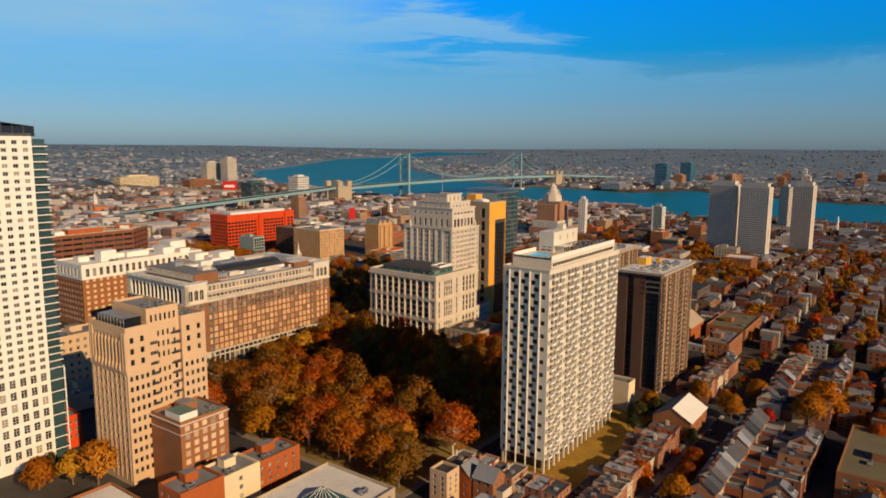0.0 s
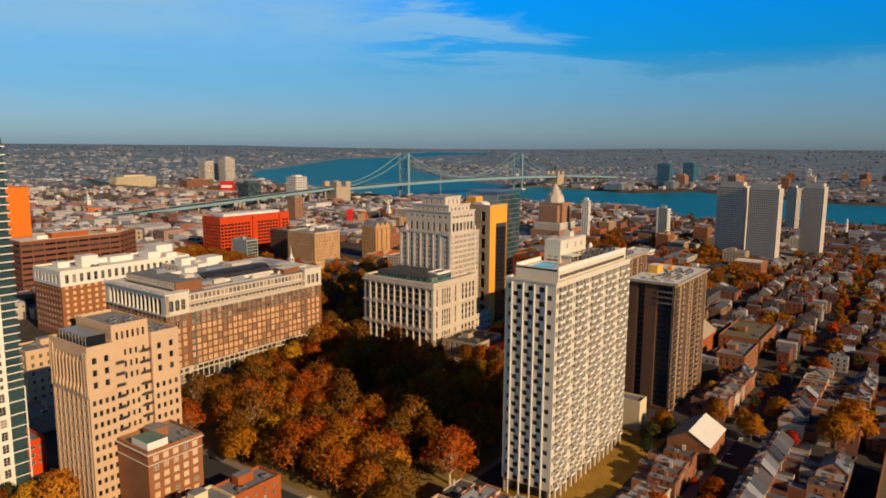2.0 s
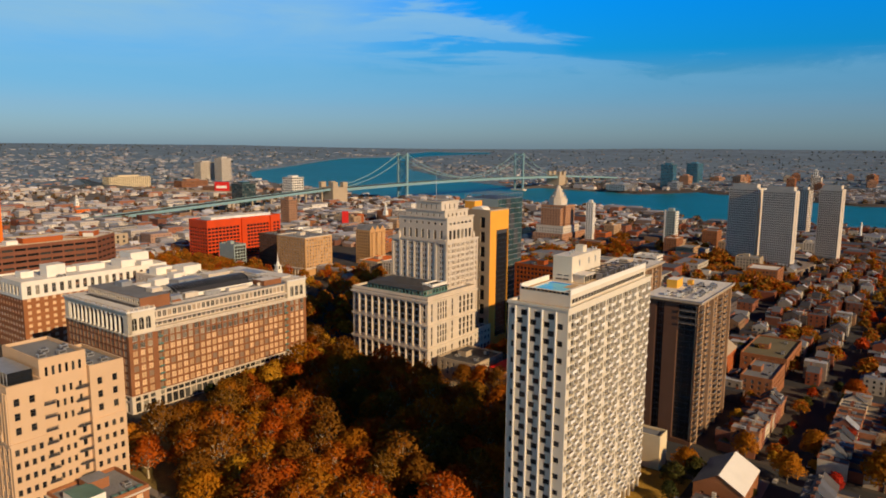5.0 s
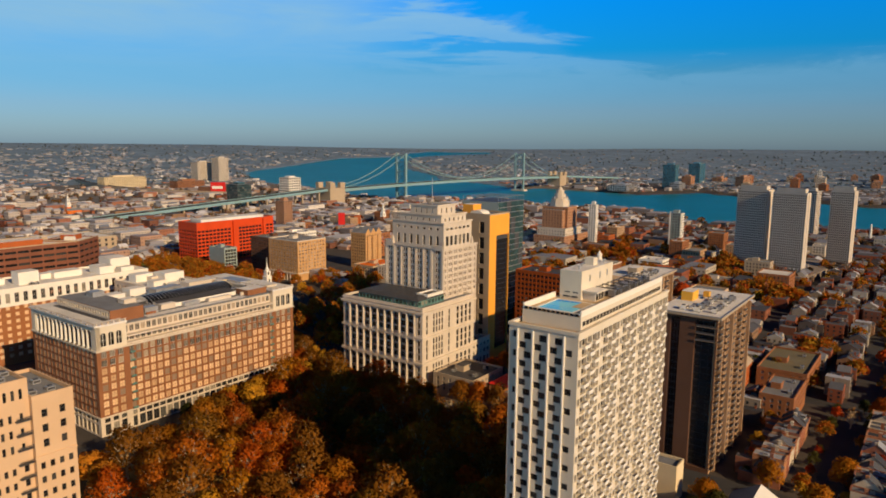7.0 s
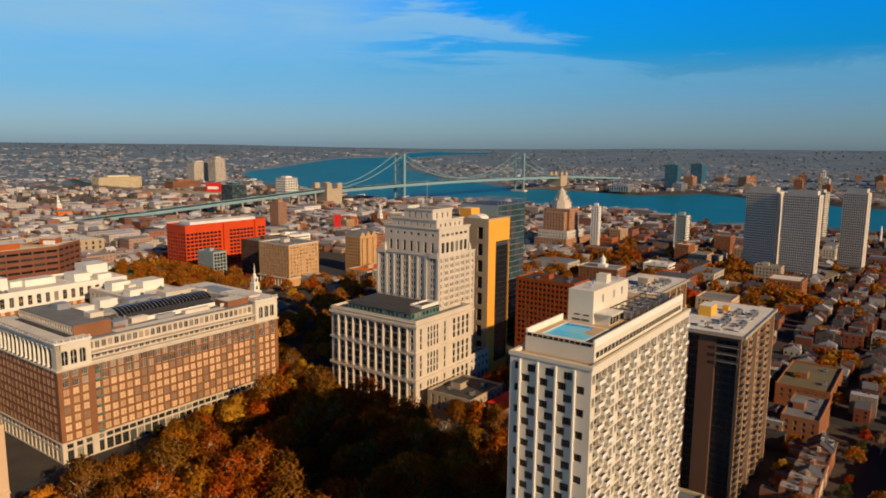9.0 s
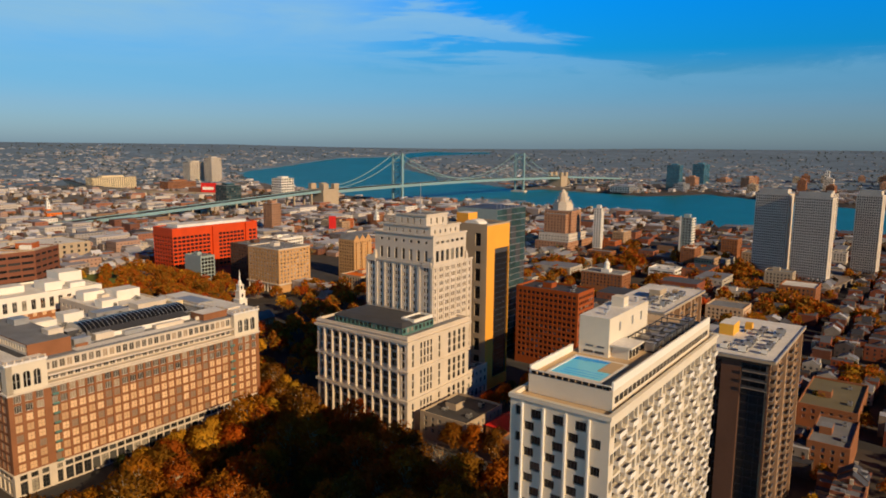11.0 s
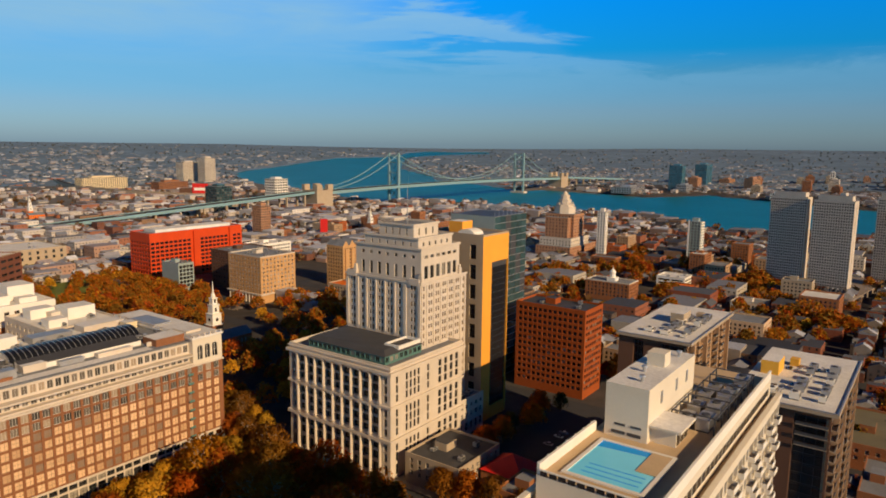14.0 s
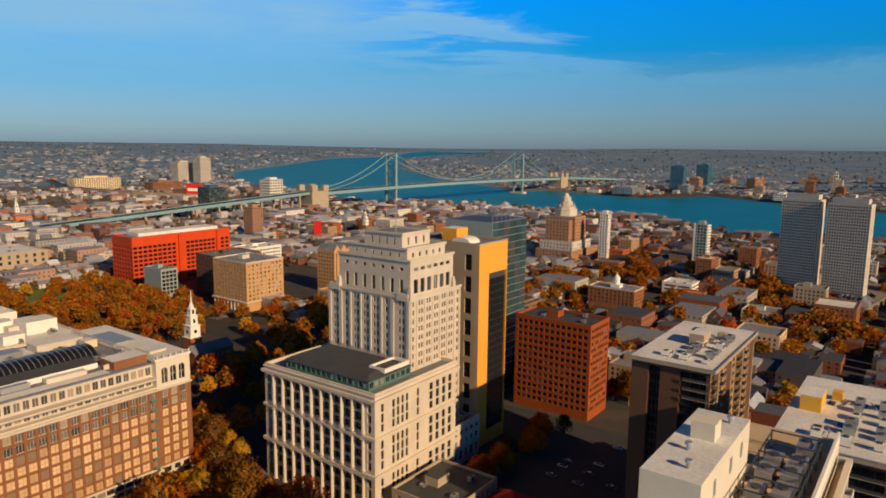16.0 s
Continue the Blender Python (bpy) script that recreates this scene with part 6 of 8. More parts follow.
# ---- stepped custom house, river towers, slab towers ----
def custom_house(e, n):
    t = thing("custom_house", "stepped tan stone government tower with a lantern top", "office building", town(e, n))
    specs = [(0, 0, 74, 46, 0, 16, ROSE_BRICK), (6, 2, 50, 42, 16, 26, LIMESTONE), (8, 8, 44, 30, 26, 50, ROSE_BRICK), (16, 4, 28, 38, 26, 54, ROSE_BRICK)]
    for x, y, w, d, z0, z1, m_ in specs:
        q = Mesh(m_)
        k = int(w / 4)
        f = facade(q, "S", w, d, z0, z1, spaced(w, k, 1.6), floors(z0, int((z1 - z0) / 3.8), 3.8, 1.0, 2.0), m_, 0.5)
        g_ = facade(q, "W", w, d, z0, z1, spaced(d, int(d / 4), 1.6), floors(z0, int((z1 - z0) / 3.8), 3.8, 1.0, 2.0), m_, 0.5)
        plain_side(q, "N", w, d, z0, z1, m_)
        plain_side(q, "E", w, d, z0, z1, m_)
        q.face([(0, 0, z1), (w, 0, z1), (w, d, z1), (0, d, z1)], ROOF_GREY)
        s = part("stage", q, t, at=pose(x, y, 0))
        set_windows(s, f, "S", w, d, GLASS_FAR, FRAME_DARK, 0.5, (1, 1), 0)
        set_windows(s, g_, "W", w, d, GLASS_FAR, FRAME_DARK, 0.5, (1, 1), 0)
    l = Mesh(LIMESTONE)
    cx, cy = 30, 23
    for r, z0, z1 in ((13.5, 54, 61), (11.5, 61, 64), (8.0, 64, 70), (5.6, 70, 75)):
        l.tube([(cx, cy, z0), (cx, cy, z1), (cx, cy, z1), (cx, cy, z1 + 0.8)], [r, r, r + 0.6, r + 0.6], 8)
    for k in range(8):
        w = 2 * math.pi * (k + 0.5) / 8
        l.tube([(cx + 9.6 * math.cos(w), cy + 9.6 * math.sin(w), 64.5), (cx + 9.6 * math.cos(w), cy + 9.6 * math.sin(w), 68)], [0.8, 0.5], 5)
    l.tube([(cx, cy, 75.8), (cx, cy, 78.5), (cx, cy, 81)], [3.9, 2.6, 0.3], 8)
    part("lantern", l, t, "round stone lantern")


def far_block(name, label, x, y, a, b, h, wall, nf, cs, cw, turn=TURN, roof=None, category="apartment building", z=0.0, ww=0.62, glass=None):
    t = thing(name, label, category, pose(x, y, z, 0, 0, turn))
    m = Mesh(wall)
    st = h / nf
    rows = floors(0, nf, st, st * 0.18, st * 0.66)
    o = facade(m, "S", a, b, 0, h, spaced(a, cs, a / cs * ww), rows, wall, 0.5)
    p = facade(m, "W", a, b, 0, h, spaced(b, cw, b / cw * ww), rows, wall, 0.5)
    plain_side(m, "N", a, b, 0, h, wall)
    plain_side(m, "E", a, b, 0, h, wall)
    m.face([(0, 0, h), (a, 0, h), (a, b, h), (0, b, h)], roof or ROOF_GREY)
    part("wall", m, t)
    set_windows(t, o, "S", a, b, glass or GLASS_FAR, FRAME_DARK, 0.5, (1, 0), 0)
    set_windows(t, p, "W", a, b, glass or GLASS_FAR, FRAME_DARK, 0.5, (1, 0), 0)
    q = Mesh(wall)
    q.box(a * 0.25, b * 0.25, h, a * 0.75, b * 0.75, h + 4)
    part("plant_house", q, t)
    return t


ex, ny = grid_of(159 - 5, 1020)
custom_house(ex - 8, ny - 22)
def slab_tower(x, y, a, b, h, z=0.0):
    """A concrete slab on pilotis: a deep grid of frames on the long side, a plain lit end with one slot, a set-back plant storey."""
    t = thing("slab_tower", "pale concrete residential slab tower with a fine grid of deep windows", "apartment building", pose(x, y, z, 0, 0, 46.0), "slab towers by the river")
    m = Mesh(LIMESTONE)
    nf, base = 30, 6.0
    st = (h - base - 1.5) / nf
    cells = facade(m, "W", a, b, base, h, spaced(b, int(b / 2.0), 1.2, 0.4), floors(base, nf, st, 0.45, st - 1.05), LIMESTONE, 0.5)
    plain_side(m, "N", a, b, base, h, LIMESTONE)
    plain_side(m, "E", a, b, base, h, TAN_CONC)
    slot = facade(m, "S", a, b, base, h, [(a * 0.46, a * 0.56)], [(base + 1, h - 2)], LIMESTONE, 0.6)
    m.face([(0, 0, h), (a, 0, h), (a, b, h), (0, b, h)], ROOF_GREY)
    m.face([(0, b, base), (a, b, base), (a, 0, base), (0, 0, base)])
    part("wall", m, t)
    g_ = Mesh(GLASS_FAR)
    f, _ = side_map("W", a, b)
    for s, u, w, hh, c, r in cells:
        g_.face([f(s + p * w / 2, 0.46, u + q * hh) for p, q in ((-1, 0), (1, 0), (1, 1), (-1, 1))])
    part("glazing", g_, t, kind="stuff")
    q = Mesh(BLACK_PANEL)
    q.face([(a * 0.46, 0.58, base + 1), (a * 0.56, 0.58, base + 1), (a * 0.56, 0.58, h - 2), (a * 0.46, 0.58, h - 2)])
    part("window_strip", q, t)
    pier = Mesh(TAN_CONC).box(-0.5, -0.5, 0, 0.5, 0.5, base).data("column")
    for k in range(9):
        for x_ in (0.8, a - 0.8):
            part("column", pier, t, at=pose(x_, 0.8 + (b - 1.6) * k / 8, 0))
    p = Mesh(LIMESTONE).box(2.0, b * 0.08, h, a - 2.0, b * 0.92, h + 4.2, top=ROOF_GREY)
    part("plant_house", p, t)
    return t


slab_tower(375, 792, 13, 33, 84, 6)
slab_tower(350.5, 824.4, 14, 32, 85, 6)
slab_tower(448, 834.1, 14, 23, 84, 6)
flat_pod = Mesh(PAVING).box(-14, -14, 0, 120, 60, 6)
tagged(part("podium", flat_pod, at=pose(365, 790, 0, 0, 0, 46.0)), "low stone podium under the slab towers", "podium", kind="structure")
far_block("river_tower", "slim pale apartment tower behind the slab towers", 574, 1143, 14, 16, 71, LIMESTONE, 22, 3, 5, turn=35.9)
far_block("river_apartments", "slender white apartment tower by the river", 208, 1003, 8, 10, 59, WHITE, 18, 2, 3, ww=0.5)
ra = far_block("river_apartments", "teal glass apartment tower with white balconies by the river", 314, 985, 14, 14, 50, PALE_TEAL, 15, 4, 4, ww=0.75)
for k in range(15):
    part("balcony", Mesh(WHITE).box(-0.3, -1.6, 2.6 + k * 3.25, 13.0, -0.01, 4.2 + k * 3.25), ra, "white balcony")
part("corner_wall", Mesh(WHITE).box(-0.25, 12.0, 0, -0.01, 14, 52), ra)
far_block("riverside_office", "blue glass office tower across the river", 752, 2330, 36, 40, 78, BLUE_GLASS, 16, 8, 10, category="office building", ww=0.8, z=2)
far_block("riverside_hall", "low white hall before the blue office tower", 752, 2285, 62, 30, 22, METAL, 3, 12, 6, category="hall", z=1)
far_block("riverside_offices", "dark teal glass office block across the river", 930, 2600, 70, 40, 74, BLUE_GLASS, 12, 16, 8, category="office building", ww=0.8, z=4)
far_block("riverside_shed", "wide grey riverside building", 560, 2190, 110, 60, 18, METAL, 3, 20, 8, category="building", z=1)
far_block("riverside_hotel", "low white riverside building", 910, 2010, 66, 30, 16, WHITE, 3, 14, 6, category="building", z=1)
brng = random.Random(33)
for k in range(20):
    x_, y_ = 860 + 46 * k + brng.uniform(-14, 14), 2330 + brng.uniform(-120, 330)
    w_ = brng.choice([BRICK, BRICK_TAN, ROSE_BRICK, TAN_CONC, BRICK, LIMESTONE])
    far_block("riverside_block", {"red_brown_brick": "red-brown brick", "tan_brick": "tan brick", "rose_tan_brick": "rose brick", "tan_concrete": "tan concrete", "pale_limestone": "pale stone"}[w_.name] + " block of flats across the river", x_, y_,
              brng.uniform(30, 70), brng.uniform(18, 34), brng.uniform(22, 46), w_, 9, 12, 7, turn=TURN + brng.uniform(-12, 12), z=2)
mast = thing("river_mast", "slim white mast standing at the river's edge", "mast", pose(631, 1094, 0))
part("pole", Mesh(WHITE).tube([(0, 0, 0), (0, 0, 20), (0, 0, 27)], [1.9, 1.6, 0.9], 8), mast)
part("base", Mesh(PAVING).box(-4, -4, 0, 4, 4, 1.2), mast)
far_block("cube_building", "white framed cube office building by the bridge", -388, 1850, 40, 36, 50, WHITE, 8, 5, 6, category="office building", ww=0.75)
far_block("dark_glass_office", "dark teal glass office building by the bridge", -425, 1535, 36, 36, 50, TEAL_GLASS, 10, 6, 6, category="office building", ww=0.8)
far_block("twin_apartment_tower", "pale concrete apartment tower in the far north", -770, 2480, 40, 40, 82, LIMESTONE, 20, 7, 7, z=3)
far_block("twin_apartment_tower", "pale concrete apartment tower in the far north", -850, 2500, 60, 40, 66, LIMESTONE, 16, 9, 7, z=3)
far_block("far_mill", "long cream loft building", -980, 2100, 130, 40, 34, CREAM, 8, 20, 6)
far_block("far_mill", "long brick loft building", -760, 2080, 90, 40, 26, BRICK, 6, 16, 6)
far_block("tall_chimney_tower", "slim pale tower on the far skyline", 1235, 2350, 12, 12, 64, WHITE, 8, 2, 2)
far_block("hotel_building", "cream hotel with red trim", -250, 1196, 18, 20, 44, ROSE_BRICK, 12, 5, 6)
bb = thing("billboard", "large red and white advertising board on a dark brick block", "billboard", pose(-640, 1905, 0))
part("block", Mesh(BRICK_DARK).box(0, 4, 0, 70, 34, 22, top=ROOF_GREY), bb)
part("board", Mesh(RED_CLOTH).box(34, 0, 4, 72, 3.9, 34), bb, "red board")
part("stripe", Mesh(WHITE).box(38, -0.1, 17, 66, -0.01, 24), bb, "white stripe")
bn = thing("red_chimney_sign", "tall red painted sign wall on a flat roof", "sign", pose(-160, 1177, 0))
part("wall", Mesh(RED_CLOTH).box(0, 0, 9, 10, 4, 28), bn)
part("house", Mesh(WHITE).box(-5, -3, 0, 16, 14, 9, top=ROOF_WHITE), bn)
via = Mesh(TAN_CONC)
line_ = [(-1330, 2560), (-1240, 2440), (-1130, 2280), (-1023, 2145), (-940, 2060), (-847, 1990), (-740, 1925), (-628, 1880), (-520, 1850)]
for (ax, ay), (bx, by) in zip(line_, line_[1:]):
    d_ = Vector((by - ay, ax - bx, 0)).normalized() * 9
    lo_ = [(ax - d_.x, ay - d_.y), (bx - d_.x, by - d_.y), (bx + d_.x, by + d_.y), (ax + d_.x, ay + d_.y)]
    via.face([(p[0], p[1], 11) for p in lo_[::-1]], ASPHALT)
    for p, q in ((lo_[0], lo_[1]), (lo_[2], lo_[3])):
        via.face([(*p, 0), (*q, 0), (*q, 12.2), (*p, 12.2)])
tagged(part("viaduct", via), "raised road that curves through the low town", "viaduct", kind="structure")


# ---- suspension bridge ----
def bridge():
    p0, p1 = Vector((-102, 1850, 0)), Vector((244, 2280, 0))
    d = (p1 - p0)
    span = d.length
    ang = math.degrees(math.atan2(d.y, d.x))
    t = thing("suspension_bridge", "pale blue steel suspension bridge with two tall towers", "bridge", pose(p0.x, p0.y, -8, 0, 0, ang))
    dz = 45.0
    side = 225.0

    def deck_z(x):
        return dz + 6 * (1 - ((x - span / 2) / (span / 2 + side)) ** 2) - 3

    for x in (0, span):
        tw = Mesh(BLUE_STEEL)
        for y in (-15, 15):
            tw.box(x - 3.0, y - 2.4, 8, x + 3.0, y + 2.4, 120)
            tw.box(x - 1.8, y - 1.6, 120, x + 1.8, y + 1.6, 123)
        for z0, z1 in ((50, 76), (76, 100), (14, 40)):
            tw.tube([(x, -13, z0), (x, 13, z1)], [1.1, 1.1], 4)
            tw.tube([(x, 13, z0), (x, -13, z1)], [1.1, 1.1], 4)
        tw.box(x - 2.0, -15, 99, x + 2.0, 15, 102)
        tw.box(x - 2.2, -15, 114, x + 2.2, 15, 118)
        tw.box(x - 2.0, -15, 74.5, x + 2.0, 15, 77.5)
        part("tower", tw, t, "braced blue steel tower")
        pr = Mesh(LIMESTONE)
        pr.box(x - 9, -24, -3, x + 9, 24, 8)
        part("pier", pr, t, "stone pier")
    dk = Mesh(BLUE_STEEL)
    n = 60
    xs = [-side + (span + 2 * side) * k / n for k in range(n + 1)]
    for k in range(n):
        a, b = xs[k], xs[k + 1]
        za, zb = deck_z(a), deck_z(b)
        for y in (-19, 19):
            s = 1 if y > 0 else -1
            dk.face([(a, y, za - 6), (b, y, zb - 6), (b, y, zb + 0.6), (a, y, za + 0.6)])
            dk.face([(a, y - s, za - 6), (b, y - s, zb - 6), (b, y - s, zb + 0.6), (a, y - s, za + 0.6)])
            dk.face([(a, y - s, za + 0.6), (b, y - s, zb + 0.6), (b, y, zb + 0.6), (a, y, za + 0.6)])
        dk.face([(a, -19, za), (b, -19, zb), (b, 19, zb), (a, 19, za)], ASPHALT)
        dk.face([(a, 19, za - 6), (b, 19, zb - 6), (b, -19, zb - 6), (a, -19, za - 6)])
    part("deck", dk, t, "stiffening truss deck")
    for y in (-15, 15):
        c = Mesh(BLUE_STEEL)
        pts = [(x, y, 120 - (120 - 53) * (1 - ((x - span / 2) / (span / 2)) ** 2)) for x in [span * k / 30 for k in range(31)]]
        c.tube(pts, [0.9] * 31, 5)
        part("main_cable", c, t)
        for x0, x1 in ((0, -side), (span, span + side)):
            q = Mesh(BLUE_STEEL)
            pts = [(x0 + (x1 - x0) * k / 12, y, 120 + (deck_z(x1) + 2 - 120) * k / 12 - 14 * math.sin(math.pi * k / 12)) for k in range(13)]
            q.tube(pts, [0.9] * 13, 5)
            part("side_cable", q, t)
        for k in range(1, 40):
            x = span * k / 40
            z = 120 - (120 - 53) * (1 - ((x - span / 2) / (span / 2)) ** 2)
            h = Mesh(BLUE_STEEL)
            h.box(x - 0.14, y - 0.14, deck_z(x), x + 0.14, y + 0.14, z)
            part("hanger", h, t)
    for x in (-side - 14, span + side + 14):
        an = Mesh(TAN_CONC)
        an.box(x - 22, -24, 4, x + 22, 24, dz + 1)
        for y in (-20, 20):
            an.box(x - 22, y - 5, dz + 1, x - 8, y + 5, dz + 13)
            an.box(x + 8, y - 5, dz + 1, x + 22, y + 5, dz + 13)
        part("anchorage", an, t, "massive stone anchorage")
    for s, x0, length in ((-1, -side - 36, 560), (1, span + side + 36, 620)):
        ap = Mesh(BLUE_STEEL)
        x1 = x0 + s * length
        lo, hi = min(x0, x1), max(x0, x1)
        za, zb = (12, dz - 2) if s < 0 else (dz - 2, 16)
        ap.face([(lo, -16, za), (hi, -16, zb), (hi, 16, zb), (lo, 16, za)], ASPHALT)
        for y in (-16, 16):
            ap.face([(lo, y, za - 4), (hi, y, zb - 4), (hi, y, zb + 1.2), (lo, y, za + 1.2)])
        part("approach_viaduct", ap, t)
        for k in range(12):
            x = lo + (hi - lo) * (k + 0.5) / 12
            z = za + (zb - za) * (k + 0.5) / 12
            pr = Mesh(TAN_CONC)
            pr.box(x - 1.5, -14, 6, x + 1.5, -10, z - 1)
            pr.box(x - 1.5, 10, 6, x + 1.5, 14, z - 1)
            pr.box(x - 1.5, -14, z - 3, x + 1.5, 14, z - 1)
            part("trestle", pr, t)


bridge()


# ---- low buildings round the square ----
block("rendered_house", "narrow house with a plain orange party wall", "house", 121, 194, 17, 13, 19.5, BRICK_ORANGE, ROOF_GREY, 5, 0, 3, sides="W", units=1)
block("rendered_house", "house with a plain cream party wall", "house", 138.1, 196, 17, 13, 17.5, CREAM, ROOF_GREY, 4, 1, 3, units=1)
block("brick_house", "brick house with a flat roof and roof deck", "house", 155.2, 199, 22, 12, 15.5, BRICK_ORANGE, ROOF_GREY, 4, 5, 3, 1.3, 1.6, units=2)
block("flat_building", "low building with a pale flat roof", "building", 88, 204, 32, 32, 11.5, BRICK, ROOF_WHITE, 3, 8, 8, units=3)
at_ = block("atrium_building", "low building with a pale roof and a glazed pyramid", "building", 138, 150, 40, 34, 12, TAN_CONC, ROOF_WHITE, 3, 9, 8, units=2, hut=False)
py = Mesh(TEAL_GLASS)
for k in range(4):
    c = [(12, 8), (26, 8), (26, 22), (12, 22)]
    (xa, ya), (xb, yb) = c[k], c[(k + 1) % 4]
    py.face([(xa, ya, 12.2), (xb, yb, 12.2), (19, 15, 17.5)])
pyo = part("glass_pyramid", py, at_, "glazed pyramid rooflight")
for k in range(4):
    for j in range(5):
        c = [(12, 8), (26, 8), (26, 22), (12, 22)]
        (xa, ya), (xb, yb) = c[k], c[(k + 1) % 4]
        f0 = j / 4
        br = Mesh(WHITE)
        br.tube([(xa + (xb - xa) * f0, ya + (yb - ya) * f0, 12.25), (19 + (xa + (xb - xa) * f0 - 19) * 0.08, 15 + (ya + (yb - ya) * f0 - 15) * 0.08, 17.2)], [0.13, 0.1], 4)
        part("glazing_bar", br, pyo)
block("tower_house", "small ochre house with a flat dark roof", "house", 196, 140, 8, 8, 13, BUFF, ROOF_DARK, 4, 2, 2, 1.2, 1.5, units=0, hut=False)


def hall(name, label, e, n, a, b, h, up, wall, roof, roof2=None, along="x", cols=4):
    t = thing(name, label, "church" if "church" in label else "house", town(e, n))
    m = Mesh(wall)
    rows = floors(0.6, max(1, int(h / 3.2)), 3.2, 0.9, 1.6)
    o = facade(m, "S", a, b, 0, h, spaced(a, cols, 1.2, 0.6), rows, wall, 0.3)
    o2 = facade(m, "W", a, b, 0, h, spaced(b, max(2, cols - 1), 1.2, 0.6), rows, wall, 0.3)
    plain_side(m, "N", a, b, 0, h, wall)
    plain_side(m, "E", a, b, 0, h, wall)
    part("wall", m, t)
    set_windows(t, o, "S", a, b, GLASS, FRAME, 0.3, (0, 1))
    set_windows(t, o2, "W", a, b, GLASS, FRAME, 0.3, (0, 1))
    r = Mesh(roof)
    if along == "hip":
        q = [(-0.5, -0.5, h), (a + 0.5, -0.5, h), (a + 0.5, b + 0.5, h), (-0.5, b + 0.5, h)]
        for k in range(4):
            r.face([q[k], q[(k + 1) % 4], (a / 2, b / 2, h + up)])
    else:
        c = b / 2 if along == "x" else a / 2
        if along == "x":
            r.face([(-0.4, -0.5, h), (a + 0.4, -0.5, h), (a + 0.4, c, h + up), (-0.4, c, h + up)])
            r.face([(a + 0.4, b + 0.5, h), (-0.4, b + 0.5, h), (-0.4, c, h + up), (a + 0.4, c, h + up)], roof2 or roof)
            r.face([(0, b, h), (0, 0, h), (0, c, h + up - 0.2)], wall)
            r.face([(a, 0, h), (a, b, h), (a, c, h + up - 0.2)], wall)
        else:
            r.face([(-0.5, b + 0.4, h), (-0.5, -0.4, h), (c, -0.4, h + up), (c, b + 0.4, h + up)])
            r.face([(a + 0.5, -0.4, h), (a + 0.5, b + 0.4, h), (c, b + 0.4, h + up), (c, -0.4, h + up)], roof2 or roof)
            r.face([(0, 0, h), (a, 0, h), (c, 0, h + up - 0.2)], wall)
            r.face([(a, b, h), (0, b, h), (c, b, h + up - 0.2)], wall)
    part("roof", r, t)
    return t


hall("brick_church", "brick church with a bright white pitched roof", 311, 84.5, 25, 18, 9, 5.5, BRICK, WHITE, ROOF_GREY)
hall("gabled_house", "brick house with steep grey gables", 206, 126, 9, 9, 10, 4.5, BRICK, ROOF_GREY, along="y", cols=2)
hall("gabled_house", "brick house with steep grey gables", 206, 136, 9, 9, 9, 4.5, BRICK_ORANGE, ROOF_GREY, along="x", cols=2)
hall("red_roofed_house", "brick house under a bright red pointed roof", 381.5, 219.5, 17, 19, 8.5, 6, BRICK, RED_CLOTH, along="hip", cols=4)
hall("gabled_church", "orange brick church with a tan pitched roof", 470, 132, 30, 18, 12, 7, BRICK_ORANGE, TAN_CONC, cols=5)
block("cream_annex", "plain cream rendered annex beside the apartment tower", "building", 330, 122, 9, 14, 14, CREAM, ROOF_GREY, 3, 0, 0, sides="", units=0, hut=False)
block("dark_annex", "low stone building with a flat dark roof", "building", 368, 240, 30, 26, 12, TAN_CONC, ROOF_DARK, 3, 8, 6, 1.6, 2.0, units=4)
block("brick_terrace", "brick terrace with white window frames", "house", 366, 202, 20, 20, 11, BRICK, ROOF_GREY, 3, 6, 6, 1.2, 1.7, units=1)
block("parking_garage", "large low garage with a flat tan roof", "garage", 290, -10, 56, 34, 11.5, BRICK, OLIVE_ROOF, 3, 9, 6, 2.6, 1.4, units=5)
block("olive_roofed_school", "brick school with an olive flat roof", "school", 493, 102, 50, 26, 10.5, BRICK, OLIVE_ROOF, 2, 12, 6, 1.6, 1.8, units=2)
block("brick_wing", "brick wing beside a narrow street", "building", 440, 100, 36, 16, 13, BRICK, ROOF_GREY, 3, 9, 4, 1.4, 1.8, units=2)
flat("car_park", 404, 203, 486, 262, 0.16, ASPHALT, "dark asphalt car park between the towers", "car park", 0.3)


